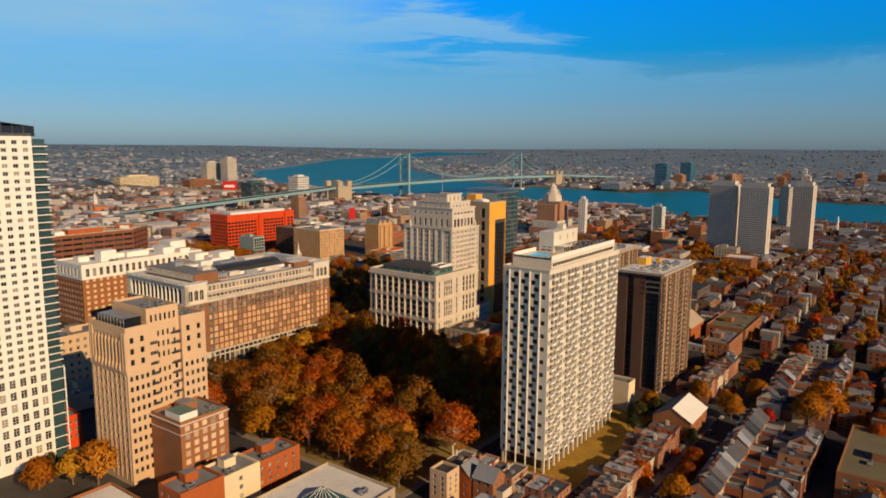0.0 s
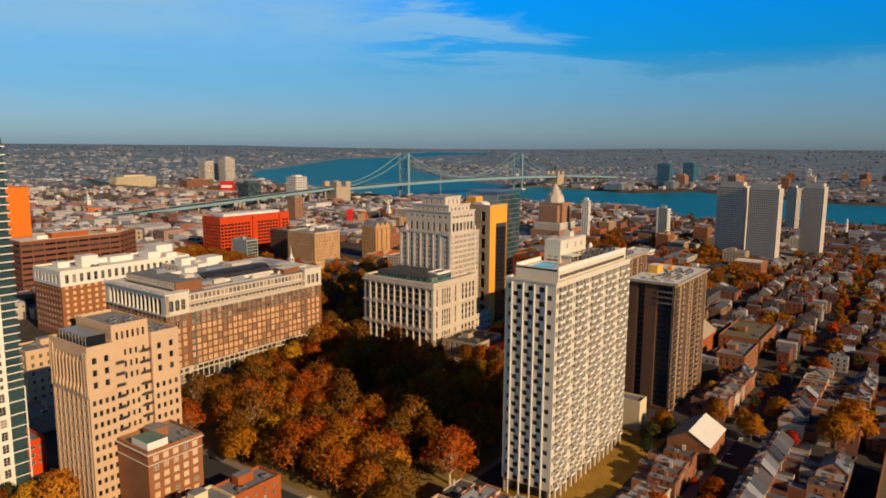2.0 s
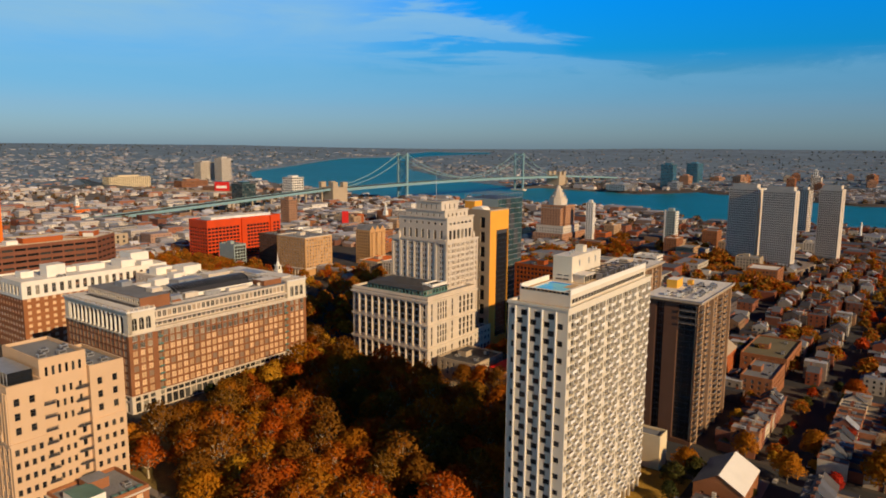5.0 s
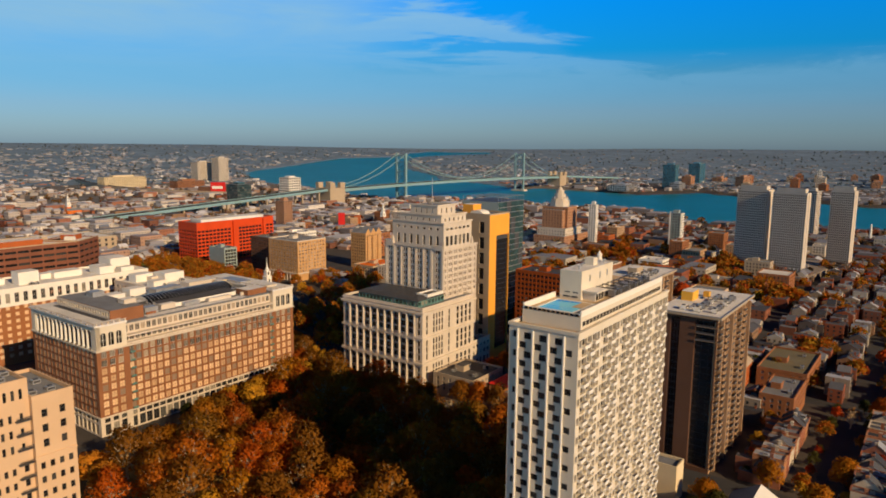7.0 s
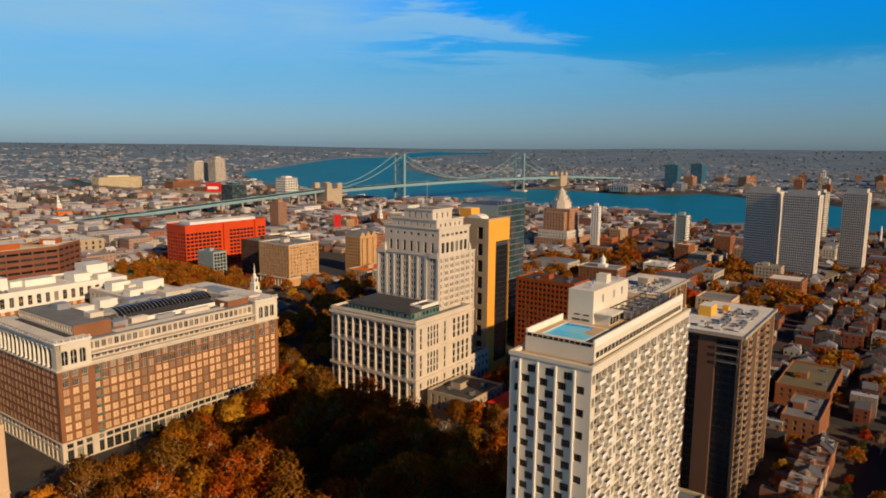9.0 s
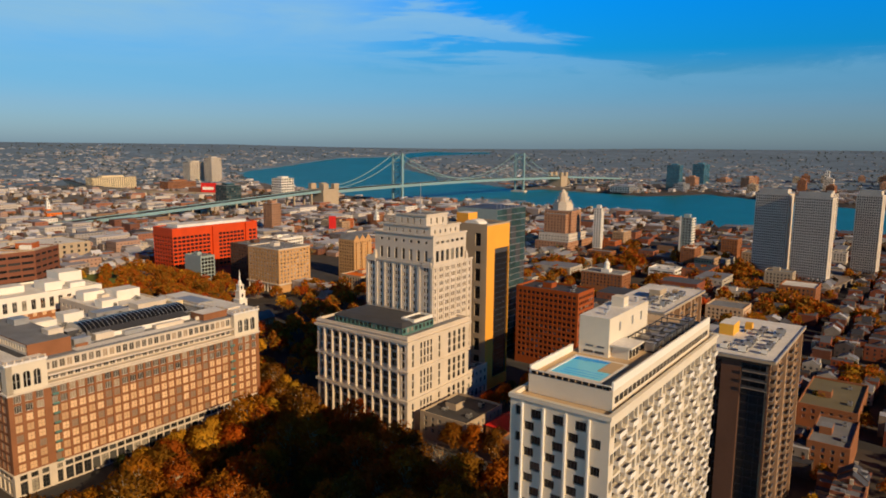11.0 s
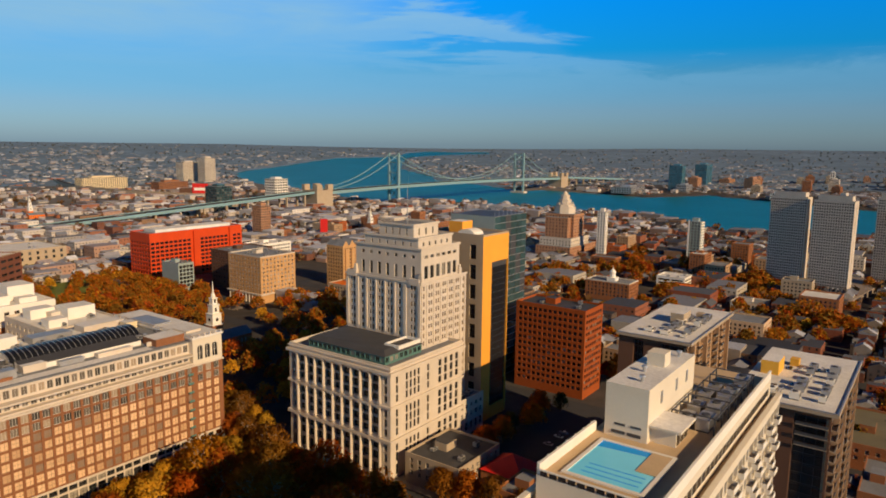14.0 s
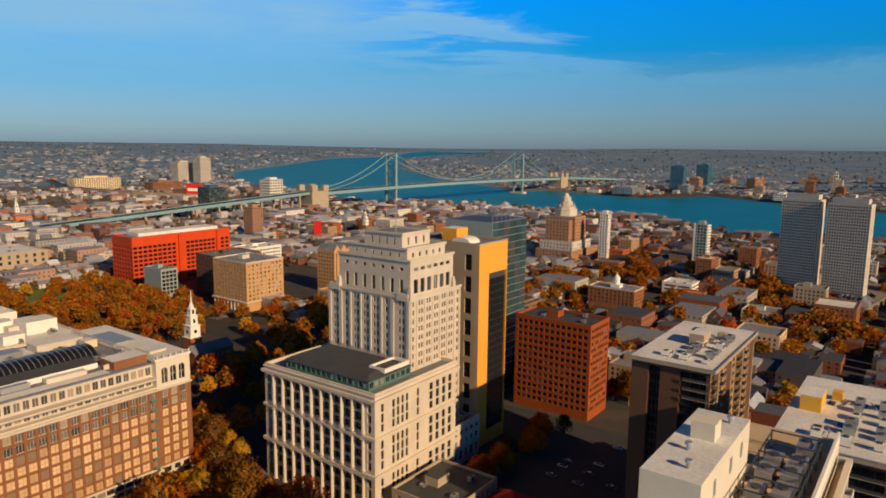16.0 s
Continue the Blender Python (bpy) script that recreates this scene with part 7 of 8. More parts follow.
def make_car(seed):
    t = thing("car", "parked car with dark glass", "car", pose(0, 0, -400), "parked cars")
    b = Mesh(CAR_PAINT)
    prof = [(-2.2, 0.35), (2.2, 0.35), (2.25, 0.75), (1.3, 0.9), (-2.1, 0.95), (-2.25, 0.7)]
    for y in (-0.85, 0.85):
        b.face([(x, y, z) for x, z in (prof if y < 0 else prof[::-1])])
    for k in range(6):
        (xa, za), (xb, zb) = prof[k], prof[(k + 1) % 6]
        b.face([(xa, 0.85, za), (xb, 0.85, zb), (xb, -0.85, zb), (xa, -0.85, za)])
    part("body", b, t)
    c = Mesh(GLASS)
    lo, hi = [(-1.8, -0.8), (1.0, -0.8), (1.0, 0.8), (-1.8, 0.8)], [(-1.3, -0.62), (0.3, -0.62), (0.3, 0.62), (-1.3, 0.62)]
    for k in range(4):
        j = (k + 1) % 4
        c.face([(*lo[k], 0.92), (*lo[j], 0.92), (*hi[j], 1.42), (*hi[k], 1.42)])
    c.face([(*q, 1.43) for q in hi], CAR_PAINT)
    part("cabin", c, t)
    w = Mesh(METAL_DARK).tube([(0, -0.12, 0), (0, 0.12, 0)], [0.33, 0.33], 10).data("wheel")
    for x in (-1.4, 1.4):
        for y in (-0.8, 0.8):
            part("wheel", w, t, at=pose(x, y, 0.33))
    return t


car = make_car(1)
crng = random.Random(9)
first = True
spots_ = [(408 + 5.2 * (k % 14), 212 + 12 * (k // 14), 90) for k in range(42)] + [(226 + 7 * k, 71.6, 0) for k in range(24)] + [(230 + 7 * k, 80.4, 0) for k in range(22)] + [(349.8, 168 + 7 * k, 90) for k in range(14)]
for e, n, turn in spots_:
    if crng.random() < 0.68:
        continue
    m = town(e, n, 0.17 if 203 < n < 262 and e > 400 else 0.06, turn)
    if first:
        car.matrix_basis, first = m, False
    else:
        copy_thing(car, m)


# ---- row houses ----
def gable(m, x0, y0, x1, y1, z, up, mat_, wall, along="x", over=0.3):
    """A pitched roof with its two gable ends."""
    if along == "x":
        c = (y0 + y1) / 2
        a, b = (x0 - over, y0 - over), (x1 + over, y1 + over)
        m.face([(a[0], a[1], z), (b[0], a[1], z), (b[0], c, z + up), (a[0], c, z + up)], mat_)
        m.face([(b[0], b[1], z), (a[0], b[1], z), (a[0], c, z + up), (b[0], c, z + up)], mat_)
        m.face([(x0, y1, z), (x0, y0, z), (x0, c, z + up)], wall)
        m.face([(x1, y0, z), (x1, y1, z), (x1, c, z + up)], wall)
    else:
        c = (x0 + x1) / 2
        a, b = (x0 - over, y0 - over), (x1 + over, y1 + over)
        m.face([(a[0], b[1], z), (a[0], a[1], z), (c, a[1], z + up), (c, b[1], z + up)], mat_)
        m.face([(b[0], a[1], z), (b[0], b[1], z), (c, b[1], z + up), (c, a[1], z + up)], mat_)
        m.face([(x0, y0, z), (x1, y0, z), (c, y0, z + up)], wall)
        m.face([(x1, y1, z), (x0, y1, z), (c, y1, z + up)], wall)


HOUSE_LABELS = ["brick row house with a pitched grey roof and chimney", "brick row house with a flat pale roof", "brick row house with dormers in a steep roof",
                "narrow row house with a rear wing and low parapet"]


def make_house(kind, w, d, h, seed):
    rng = random.Random(seed)
    t = thing("row_house", HOUSE_LABELS[kind], "house", pose(0, 0, -400), "terraces of row houses")
    m = Mesh(HOUSE_WALL)
    rows = floors(0.4, 3, (h - 0.6) / 3, 0.9, 1.5)
    cols = spaced(w, 2, 1.0, 0.3)
    south = facade(m, "S", w, d, 0, h, cols, rows, HOUSE_WALL, 0.22)
    north = facade(m, "N", w, d, 0, h, cols, rows[1:], HOUSE_WALL, 0.22)
    west = facade(m, "W", w, d, 0, h, spaced(d, 3, 0.9, 1.5), rows[1:], HOUSE_WALL, 0.22)
    plain_side(m, "E", w, d, 0, h, HOUSE_WALL)
    part("wall", m, t)
    set_windows(t, south, "S", w, d, GLASS, FRAME, 0.22, (0, 1))
    rear = Mesh()
    for o, side in ((north, "N"), (west, "W")):
        f, _ = side_map(side, w, d)
        for s, u, ww, hh, c, r in o:
            rear.face([f(s + sx * ww / 2, 0.2, u + sz * hh) for sx, sz in ((-1, 0), (1, 0), (1, 1), (-1, 1))], GLASS)
            rear.face([f(s + sx * ww / 2, 0.17, u + hh * 0.5 + sz) for sx, sz in ((-1, -0.04), (1, -0.04), (1, 0.04), (-1, 0.04))], FRAME)
    part("rear_glazing", rear, t, kind="stuff")
    r = Mesh(HOUSE_ROOF)
    if kind == 0:
        gable(r, 0, 0, w, d, h, 3.0 + rng.random(), HOUSE_ROOF, HOUSE_WALL)
    elif kind == 2:
        gable(r, 0, 0, w, d, h, 4.2, HOUSE_ROOF, HOUSE_WALL)
    else:
        r.face([(0, 0, h - 0.1), (w, 0, h - 0.1), (w, d, h - 0.1), (0, d, h - 0.1)])
        r.box(-0.1, -0.35, h, w + 0.1, 0.25, h + 0.5, HOUSE_WALL)
        r.box(0, 0.25, h - 0.1, 0.25, d, h + 0.35, HOUSE_WALL)
        r.box(w - 0.25, 0.25, h - 0.1, w, d, h + 0.35, HOUSE_WALL)
        r.box(w * 0.3, d * 0.55, h - 0.1, w * 0.3 + 1.4, d * 0.55 + 1.6, h + 0.7, METAL)
    part("roof", r, t)
    c = Mesh(HOUSE_WALL)
    top = h + (4.6 if kind in (0, 2) else 1.8)
    c.box(w - 0.9, d * 0.4, h - 0.2, w - 0.2, d * 0.4 + 1.3, top)
    c.box(w - 0.98, d * 0.4 - 0.08, top, w - 0.12, d * 0.4 + 1.38, top + 0.2)
    part("chimney", c, t)
    if kind == 2:
        for x in (w * 0.3, w * 0.7):
            q = Mesh(WHITE)
            q.box(x - 0.7, 0.8, h + 0.3, x + 0.7, 3.2, h + 2.0)
            gable(q, x - 0.8, 0.7, x + 0.8, 3.2, h + 2.0, 0.7, HOUSE_ROOF, WHITE, "y", 0.1)
            part("dormer", q, t)
    el = Mesh(HOUSE_WALL)
    eh = h * (0.55 + 0.3 * rng.random())
    el.box(0.02, d, 0, w * 0.6, d + 5 + 2 * rng.random(), eh, top=HOUSE_ROOF)
    part("rear_wing", el, t)
    dr = Mesh(FRAME_DARK)
    dr.box(w * 0.5 - 0.45, -0.06, 0.3, w * 0.5 + 0.45, -0.003, 2.4)
    part("door", dr, t)
    return t


rng = random.Random(11)
KINDS = [make_house(k % 4, w, d, h, k) for k, (w, d, h) in enumerate([(5.2, 10, 8.2), (5.6, 11, 9.0), (6.0, 10.5, 8.6), (5.0, 11, 7.6), (6.4, 10, 7.4), (6.2, 12, 9.8), (5.4, 10, 8.0), (6.8, 11, 8.4)])]
WIDTHS = [5.2, 5.6, 6.0, 5.0, 6.4, 6.2, 5.4, 6.8]
used = set()


def place_house(k, m):
    """Moves the first of a kind to its place, copies it after that."""
    if k in used:
        copy_thing(KINDS[k], m)
    else:
        used.add(k)
        KINDS[k].matrix_basis = m


def house_row(e0, e1, n, turn=0, choice=range(8), gap=0.06):
    s = 0.0
    while True:
        k = rng.choice(list(choice))
        w = WIDTHS[k]
        if e0 + s + w > e1:
            break
        if rng.random() > gap:
            if turn == 180:
                place_house(k, town(e0 + s + w, n, 0.02, 180))
            else:
                place_house(k, town(e0 + s, n, 0.02, turn))
        s += w + 0.02


FLATS, PITCHED = (1, 3, 5, 7), (0, 2, 4, 6)
house_row(214, 304, 87, 0, FLATS)
house_row(222, 347, 68, 180, PITCHED)
house_row(226, 347, 34, 0, range(8), 0.12)
house_row(366, 470, 68, 180, range(8), 0.1)
house_row(366, 476, 35, 0, range(8), 0.12)
house_row(366, 436, 92, 0, range(8), 0.1)
# terrace that runs across, west of the pool tower
s_ = 104.0
while s_ < 150:
    k = rng.choice(FLATS)
    place_house(k, town(226, s_, 0.02, 90))
    s_ += WIDTHS[k] + 0.02


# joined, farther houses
class Solid(Mesh):
    def house(self, m, w, d, h, up, wall, roof, chimney=True):
        k = len(self.v)
        q = [(0, 0, 0), (w, 0, 0), (w, d, 0), (0, d, 0), (0, 0, h), (w, 0, h), (w, d, h), (0, d, h)]
        if up:
            q += [(0, d / 2, h + up), (w, d / 2, h + up)]
        self.v.extend(tuple(m @ Vector(p)) for p in q)
        ws, rs = self.slot(wall), self.slot(roof)
        fs = [((0, 1, 5, 4), ws), ((2, 3, 7, 6), ws)]
        if up:
            fs += [((1, 2, 6, 9, 5), ws), ((3, 0, 4, 8, 7), ws), ((4, 5, 9, 8), rs), ((6, 7, 8, 9), rs)]
        else:
            fs += [((1, 2, 6, 5), ws), ((3, 0, 4, 7), ws), ((4, 5, 6, 7), rs)]
        for f, s in fs:
            self.f.append(tuple(k + i for i in f))
            self.m.append(s)
        if chimney:
            k = len(self.v)
            x, y, z = w * 0.8, d * 0.35, h + up
            self.v.extend(tuple(m @ Vector(p)) for p in [(x - 0.4, y - 0.5, h - 0.3), (x + 0.4, y - 0.5, h - 0.3), (x + 0.4, y + 0.5, h - 0.3), (x - 0.4, y + 0.5, h - 0.3), (x - 0.4, y - 0.5, z + 1.2), (x + 0.4, y - 0.5, z + 1.2), (x + 0.4, y + 0.5, z + 1.2), (x - 0.4, y + 0.5, z + 1.2)])
            for f in ((0, 1, 5, 4), (1, 2, 6, 5), (2, 3, 7, 6), (3, 0, 4, 7), (4, 5, 6, 7)):
                self.f.append(tuple(k + i for i in f))
                self.m.append(ws)

    def panes(self, m, w, h, nf, nc, side="S", d=0.0):
        """Windows let into a wall: dark panes with a pale sill each."""
        for r in range(nf):
            for c in range(nc):
                x, z = w * (c + 0.5) / nc, 1.0 + (h - 1.0) * r / nf
                hw, hh = min(0.6, w / nc * 0.3), min(1.5, (h - 1) / nf * 0.55)
                if side == "S":
                    p = [(x - hw, -0.03, z), (x + hw, -0.03, z), (x + hw, -0.03, z + hh), (x - hw, -0.03, z + hh)]
                elif side == "W":
                    p = [(-0.03, w - x + hw, z), (-0.03, w - x - hw, z), (-0.03, w - x - hw, z + hh), (-0.03, w - x + hw, z + hh)]
                else:
                    p = [(x + hw, d + 0.03, z), (x - hw, d + 0.03, z), (x - hw, d + 0.03, z + hh), (x + hw, d + 0.03, z + hh)]
                k = len(self.v)
                self.v.extend(tuple(m @ Vector(q)) for q in p)
                self.f.append((k, k + 1, k + 2, k + 3))
                self.m.append(self.slot(GLASS_FAR))


KEEP_OFF = [(200, 100, 352, 160), (180, 140, 352, 352), (225, 345, 352, 420), (355, 262, 450, 340), (350, 108, 422, 148), (398, 160, 465, 200), (488, 240, 532, 340), (525, 550, 690, 760),
            (396, 418, 442, 450), (240, 495, 320, 545), (300, 900, 545, 1015), (360, 420, 525, 760), (626, 550, 662, 584),
            (730, 310, 762, 360), (814, 290, 842, 321), (788, 276, 810, 300), (274, 645, 405, 700), (274, 708, 322, 750), (450, 20, 470, 60), (580, 418, 664, 536), (698, 598, 762, 626), (404, 200, 488, 264), (465, 128, 505, 154)]


def free(e, n, pad=0):
    return not any(a - pad < e < c + pad and b - pad < n < d + pad for a, b, c, d in KEEP_OFF)


def on_road(e, n):
    return any(a - 4 < n < b + 2 for a, b in ROADS_E) or any(a - 4 < e < b + 2 for a, b in ROADS_N)


hs = Solid()
for row in range(-16, 9):
    n0 = row * 15.5 + 6
    e = 60.0
    while e < 1000:
        w = rng.uniform(5, 7)
        near = 205 < e < 480 and 28 < n0 < 112 or 280 < e < 352 and -22 < n0 < 30 or 485 < e < 548 and 90 < n0 < 130 or 205 < e < 350 and 12 < n0 < 30
        if not near and not (e < 205 and n0 > -25 and n0 < 90) and not on_road(e + 3, n0 + 5) and not on_road(e + 3, n0 + 12) and free(e, n0, 3) and free(e, n0 + 11, 3) and rng.random() > 0.2:
            h = rng.uniform(5.5, 11)
            d = rng.uniform(9.5, 12)
            up = rng.choice([0, 0, 0, 0, 2.4, 3.2])
            m = town(e, n0 + rng.uniform(-2.5, 2.5), 0) if rng.random() < 0.75 else town(e + w, n0 + rng.uniform(-1, 1), 0, 90)
            hs.house(m, w, d, h, up, FAR_WALL, FAR_ROOF)
            if e < 760:
                hs.panes(m, w, h, 3, 2)
                hs.panes(m, w, h, 3, 2, "N", d)
                if rng.random() < 0.4:
                    hs.panes(m, d, h, 3, 3, "W")
        e += w + (0.05 if rng.random() > 0.06 else rng.uniform(4, 11))
tagged(part("far_row_houses", hs), "dense terraces of old brick row houses with grey roofs", "houses", kind="stuff")

# mid-sized buildings of the old city
used_boxes = []
cnt = 0
for k in range(420):
    e, n = rng.uniform(470, 1120), rng.uniform(150, 900)
    a, b = rng.uniform(14, 34), rng.uniform(14, 30)
    h = rng.choice([9, 11, 13, 14, 16, 18, 20, 24]) * rng.uniform(0.9, 1.15)
    box_ = (e, n, e + a, n + b)
    if any(not free(x, y, 4) for x, y in ((e, n), (e + a, n), (e, n + b), (e + a, n + b), (e + a / 2, n + b / 2))):
        continue
    x, y, _ = town(e + a / 2, n + b / 2).translation
    if in_river(x, y) > -40 or any(on_road(px, py) for px, py in ((e, n), (e + a, n), (e, n + b), (e + a, n + b), (e + a / 2, n + b / 2))):
        continue
    if any(box_[0] < q[2] + 2 and box_[2] > q[0] - 2 and box_[1] < q[3] + 2 and box_[3] > q[1] - 2 for q in used_boxes):
        continue
    used_boxes.append(box_)
    cnt += 1
    wall = rng.choice([BRICK, BRICK, BRICK_TAN, BRICK_TAN, BUFF, LIMESTONE, BRICK_ORANGE, TAN_CONC, BRICK, CREAM])
    nm = {"red_brown_brick": "red-brown brick", "tan_brick": "tan brick", "buff_limestone": "buff stone", "pale_limestone": "pale stone", "orange_brick": "orange brick", "tan_concrete": "tan concrete", "cream_stucco": "cream stucco"}[wall.name]
    block("city_building", nm + " city building with rows of windows and a flat roof", "building", e, n, a, b, h, wall, rng.choice([ROOF_GREY, ROOF_WHITE, ROOF_GREY]), max(2, int(h / 3.6)), max(3, int(a / 3.2)), max(3, int(b / 3.2)), 1.5, 1.8,
          stuff=True, units=0, hut=rng.random() < 0.6, seed=k)
    if cnt >= 46:
        break

# carpet of the far town on both banks
fc = Solid()
frng = random.Random(21)


def far_spot(x, y):
    return rise(x, y) + 0.0


for k in range(19000):
    y = 540 + 3860 * frng.random() ** 1.25
    x = frng.uniform(-0.72, 0.72) * (y + 150)
    if x * x + (y - 110) ** 2 > 4800 ** 2:
        continue
    e, n = grid_of(x, y)
    if y < 1500 and (not free(e, n, 16) or not free(e - 12, n + 8, 8) or (470 < e < 1130 and 150 < n < 900 and any(q[0] - 14 < e < q[2] + 6 and q[1] - 14 < n < q[3] + 6 for q in used_boxes))):
        continue
    if e < 1000 and n < 150 and y < 1400 or e < 530 and n < 560:
        continue
    if in_river(x, y) > -22:
        continue
    if e < 360 and n < 560:
        continue
    r = math.hypot(x, y - 110)
    if r > 2900 and frng.random() < (r - 2900) / 1500 or r > 3400 and x > -100 and frng.random() < 0.6:
        continue
    if r > 1700 and noise.noise(Vector((x / 420, y / 230, 7.0))) > -0.02 and frng.random() < 0.8:
        continue
    s = 1.0 if r < 2900 else 1.5
    big = frng.random() < 0.1
    w, d = (frng.uniform(18, 45), frng.uniform(14, 30)) if big else (frng.uniform(9, 22) * s, frng.uniform(8, 14) * s)
    h = (frng.uniform(8, 15) if big else frng.uniform(5, 9.5)) * (1 if r < 2300 else 0.5)
    z = far_spot(x, y)
    if frng.random() < 0.25 and noise.noise(Vector((x / 260, y / 260, 3.0))) > 0.05:
        continue
    m = pose(x, y, z - 1.5, 0, 0, TURN + (90 if frng.random() < 0.3 else 0))
    # the share of haze-greyed houses grows with distance
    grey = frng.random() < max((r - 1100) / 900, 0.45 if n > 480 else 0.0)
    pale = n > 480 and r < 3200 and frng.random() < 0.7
    # the haze-tinted palette takes over from about 2400 m
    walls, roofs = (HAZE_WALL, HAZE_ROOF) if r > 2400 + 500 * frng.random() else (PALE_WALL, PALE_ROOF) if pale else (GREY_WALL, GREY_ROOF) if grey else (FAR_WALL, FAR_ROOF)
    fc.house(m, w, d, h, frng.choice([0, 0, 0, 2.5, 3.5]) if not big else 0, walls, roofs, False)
    if y < 1700:
        fc.panes(m, w, h + 1, 2 if h < 9 else 3, max(2, int(w / 4)))
        fc.panes(m, d, h + 1, 2 if h < 9 else 3, max(2, int(d / 4)), "W")
for k in range(5500):
    y = 1900 + 2700 * frng.random() ** 0.8
    x = frng.uniform(-0.72, 0.72) * (y + 150)
    r = math.hypot(x, y - 110)
    if r > 4750 or in_river(x, y) > -25 or noise.noise(Vector((x / 300, y / 120, 11.0))) > 0.12 - max(0.0, r - 3000) / 5000:
        continue
    if r > 3400 and x > -100 and frng.random() < 0.6:
        continue
    # distant small houses also switch to the haze-tinted colours
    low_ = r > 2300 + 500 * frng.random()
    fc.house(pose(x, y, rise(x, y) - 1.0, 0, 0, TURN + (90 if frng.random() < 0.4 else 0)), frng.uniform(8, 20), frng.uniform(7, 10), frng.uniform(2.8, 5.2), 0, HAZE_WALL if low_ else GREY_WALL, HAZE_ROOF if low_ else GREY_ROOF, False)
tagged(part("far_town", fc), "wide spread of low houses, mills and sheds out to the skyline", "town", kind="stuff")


# ---- trees ----
def leaf_cloud(rng_, centres, per, size):
    """Many small bent leaves round the ends of the limbs."""
    v, f = [], []
    for (c, r) in centres:
        cx, cy, cz = c
        for _ in range(per):
            z = rng_.uniform(-0.75, 1)
            w = rng_.uniform(0, 2 * math.pi)
            q = math.sqrt(max(0.0, 1 - z * z))
            rr = r * (0.45 + 0.65 * rng_.random() ** 0.7)
            p = Vector((cx + rr * q * math.cos(w), cy + rr * q * math.sin(w), cz + rr * z * 0.8))
            d = Vector((rng_.gauss(0, 1), rng_.gauss(0, 1), rng_.gauss(0.7, 1))).normalized()
            a = d.orthogonal().normalized()
            a.rotate(Matrix.Rotation(rng_.uniform(0, 6.28), 3, d))
            b = d.cross(a)
            s = size * rng_.uniform(0.6, 1.3)
            k = len(v)
            if d.dot(Vector((p.x - cx * 0.5, p.y - cy * 0.5, p.z - cz + 1.0))) < 0:
                a, b, d = a, -b, -d
            v.extend([tuple(p - a * s), tuple(p - b * s * 0.55 + d * s * 0.15), tuple(p + a * s), tuple(p + b * s * 0.55 + d * s * 0.15)])
            f.append((k, k + 1, k + 2, k + 3))
    me = bpy.data.meshes.new("crown")
    me.from_pydata(v, [], f)
    co = np.array(v)
    mid = co.mean(axis=0) - np.array((0, 0, 1.5))
    out = co - mid
    near = np.repeat(np.array([c for c, r in centres]), per * 4, axis=0)
    out = 0.6 * out / np.linalg.norm(out, axis=1, keepdims=True) + np.array((0.0, 0.0, 0.55)) + 0.55 * (co - near) / np.maximum(np.linalg.norm(co - near, axis=1, keepdims=True), 0.2)
    out = np.repeat(out.reshape(-1, 4, 3).mean(axis=1), 4, axis=0)
    me.polygons.foreach_set("use_smooth", [True] * len(f))
    me.normals_split_custom_set_from_vertices((out / np.linalg.norm(out, axis=1, keepdims=True)).tolist())
    return me


def make_tree(seed, h, spread, leaves, bark, per=75, size=0.55, label="", lobes=21, upright=False):
    r_ = random.Random(seed)
    t = thing("tree", label, "tree", pose(0, 0, -400), "trees of the square and the streets")
    tr = Mesh(bark)
    base = h * r_.uniform(0.22, 0.3)
    tr.tube([(0, 0, -0.2), (0, 0, 0.6), (r_.uniform(-0.2, 0.2), r_.uniform(-0.2, 0.2), base)], [h * 0.034, h * 0.024, h * 0.019], 7)
    centres = []
    for k in range(lobes):
        w = 2 * math.pi * (k * 0.381966 + r_.random() * 0.08)
        lev = (k + 0.5) / lobes
        rad = spread * (0.95 - 0.75 * lev ** 1.7) * r_.uniform(0.65, 1.1) * (0.6 if upright else 1.0)
        z = base + (h - base) * (0.18 + 0.74 * lev) + r_.uniform(-0.5, 0.5)
        tip = (rad * math.cos(w), rad * math.sin(w), z)
        b0 = base * (0.8 + 0.35 * lev)
        mid = (tip[0] * 0.45 + r_.uniform(-0.4, 0.4), tip[1] * 0.45 + r_.uniform(-0.4, 0.4), b0 + (z - b0) * 0.62)
        tr.tube([(0, 0, b0), mid, tip], [h * 0.014, h * 0.008, h * 0.0025], 5, cap=False)
        for j in range(2):
            e_ = (tip[0] + r_.uniform(-2, 2), tip[1] + r_.uniform(-2, 2), tip[2] + r_.uniform(0, 2))
            tr.tube([mid, e_], [h * 0.004, h * 0.0012], 4, cap=False)
        centres.append((tip, spread * r_.uniform(0.34, 0.52)))
    part("trunk", tr, t)
    if per:
        me = leaf_cloud(r_, centres, per, size)
        me.materials.append(leaves)
        part("crown", me, t)
    return t


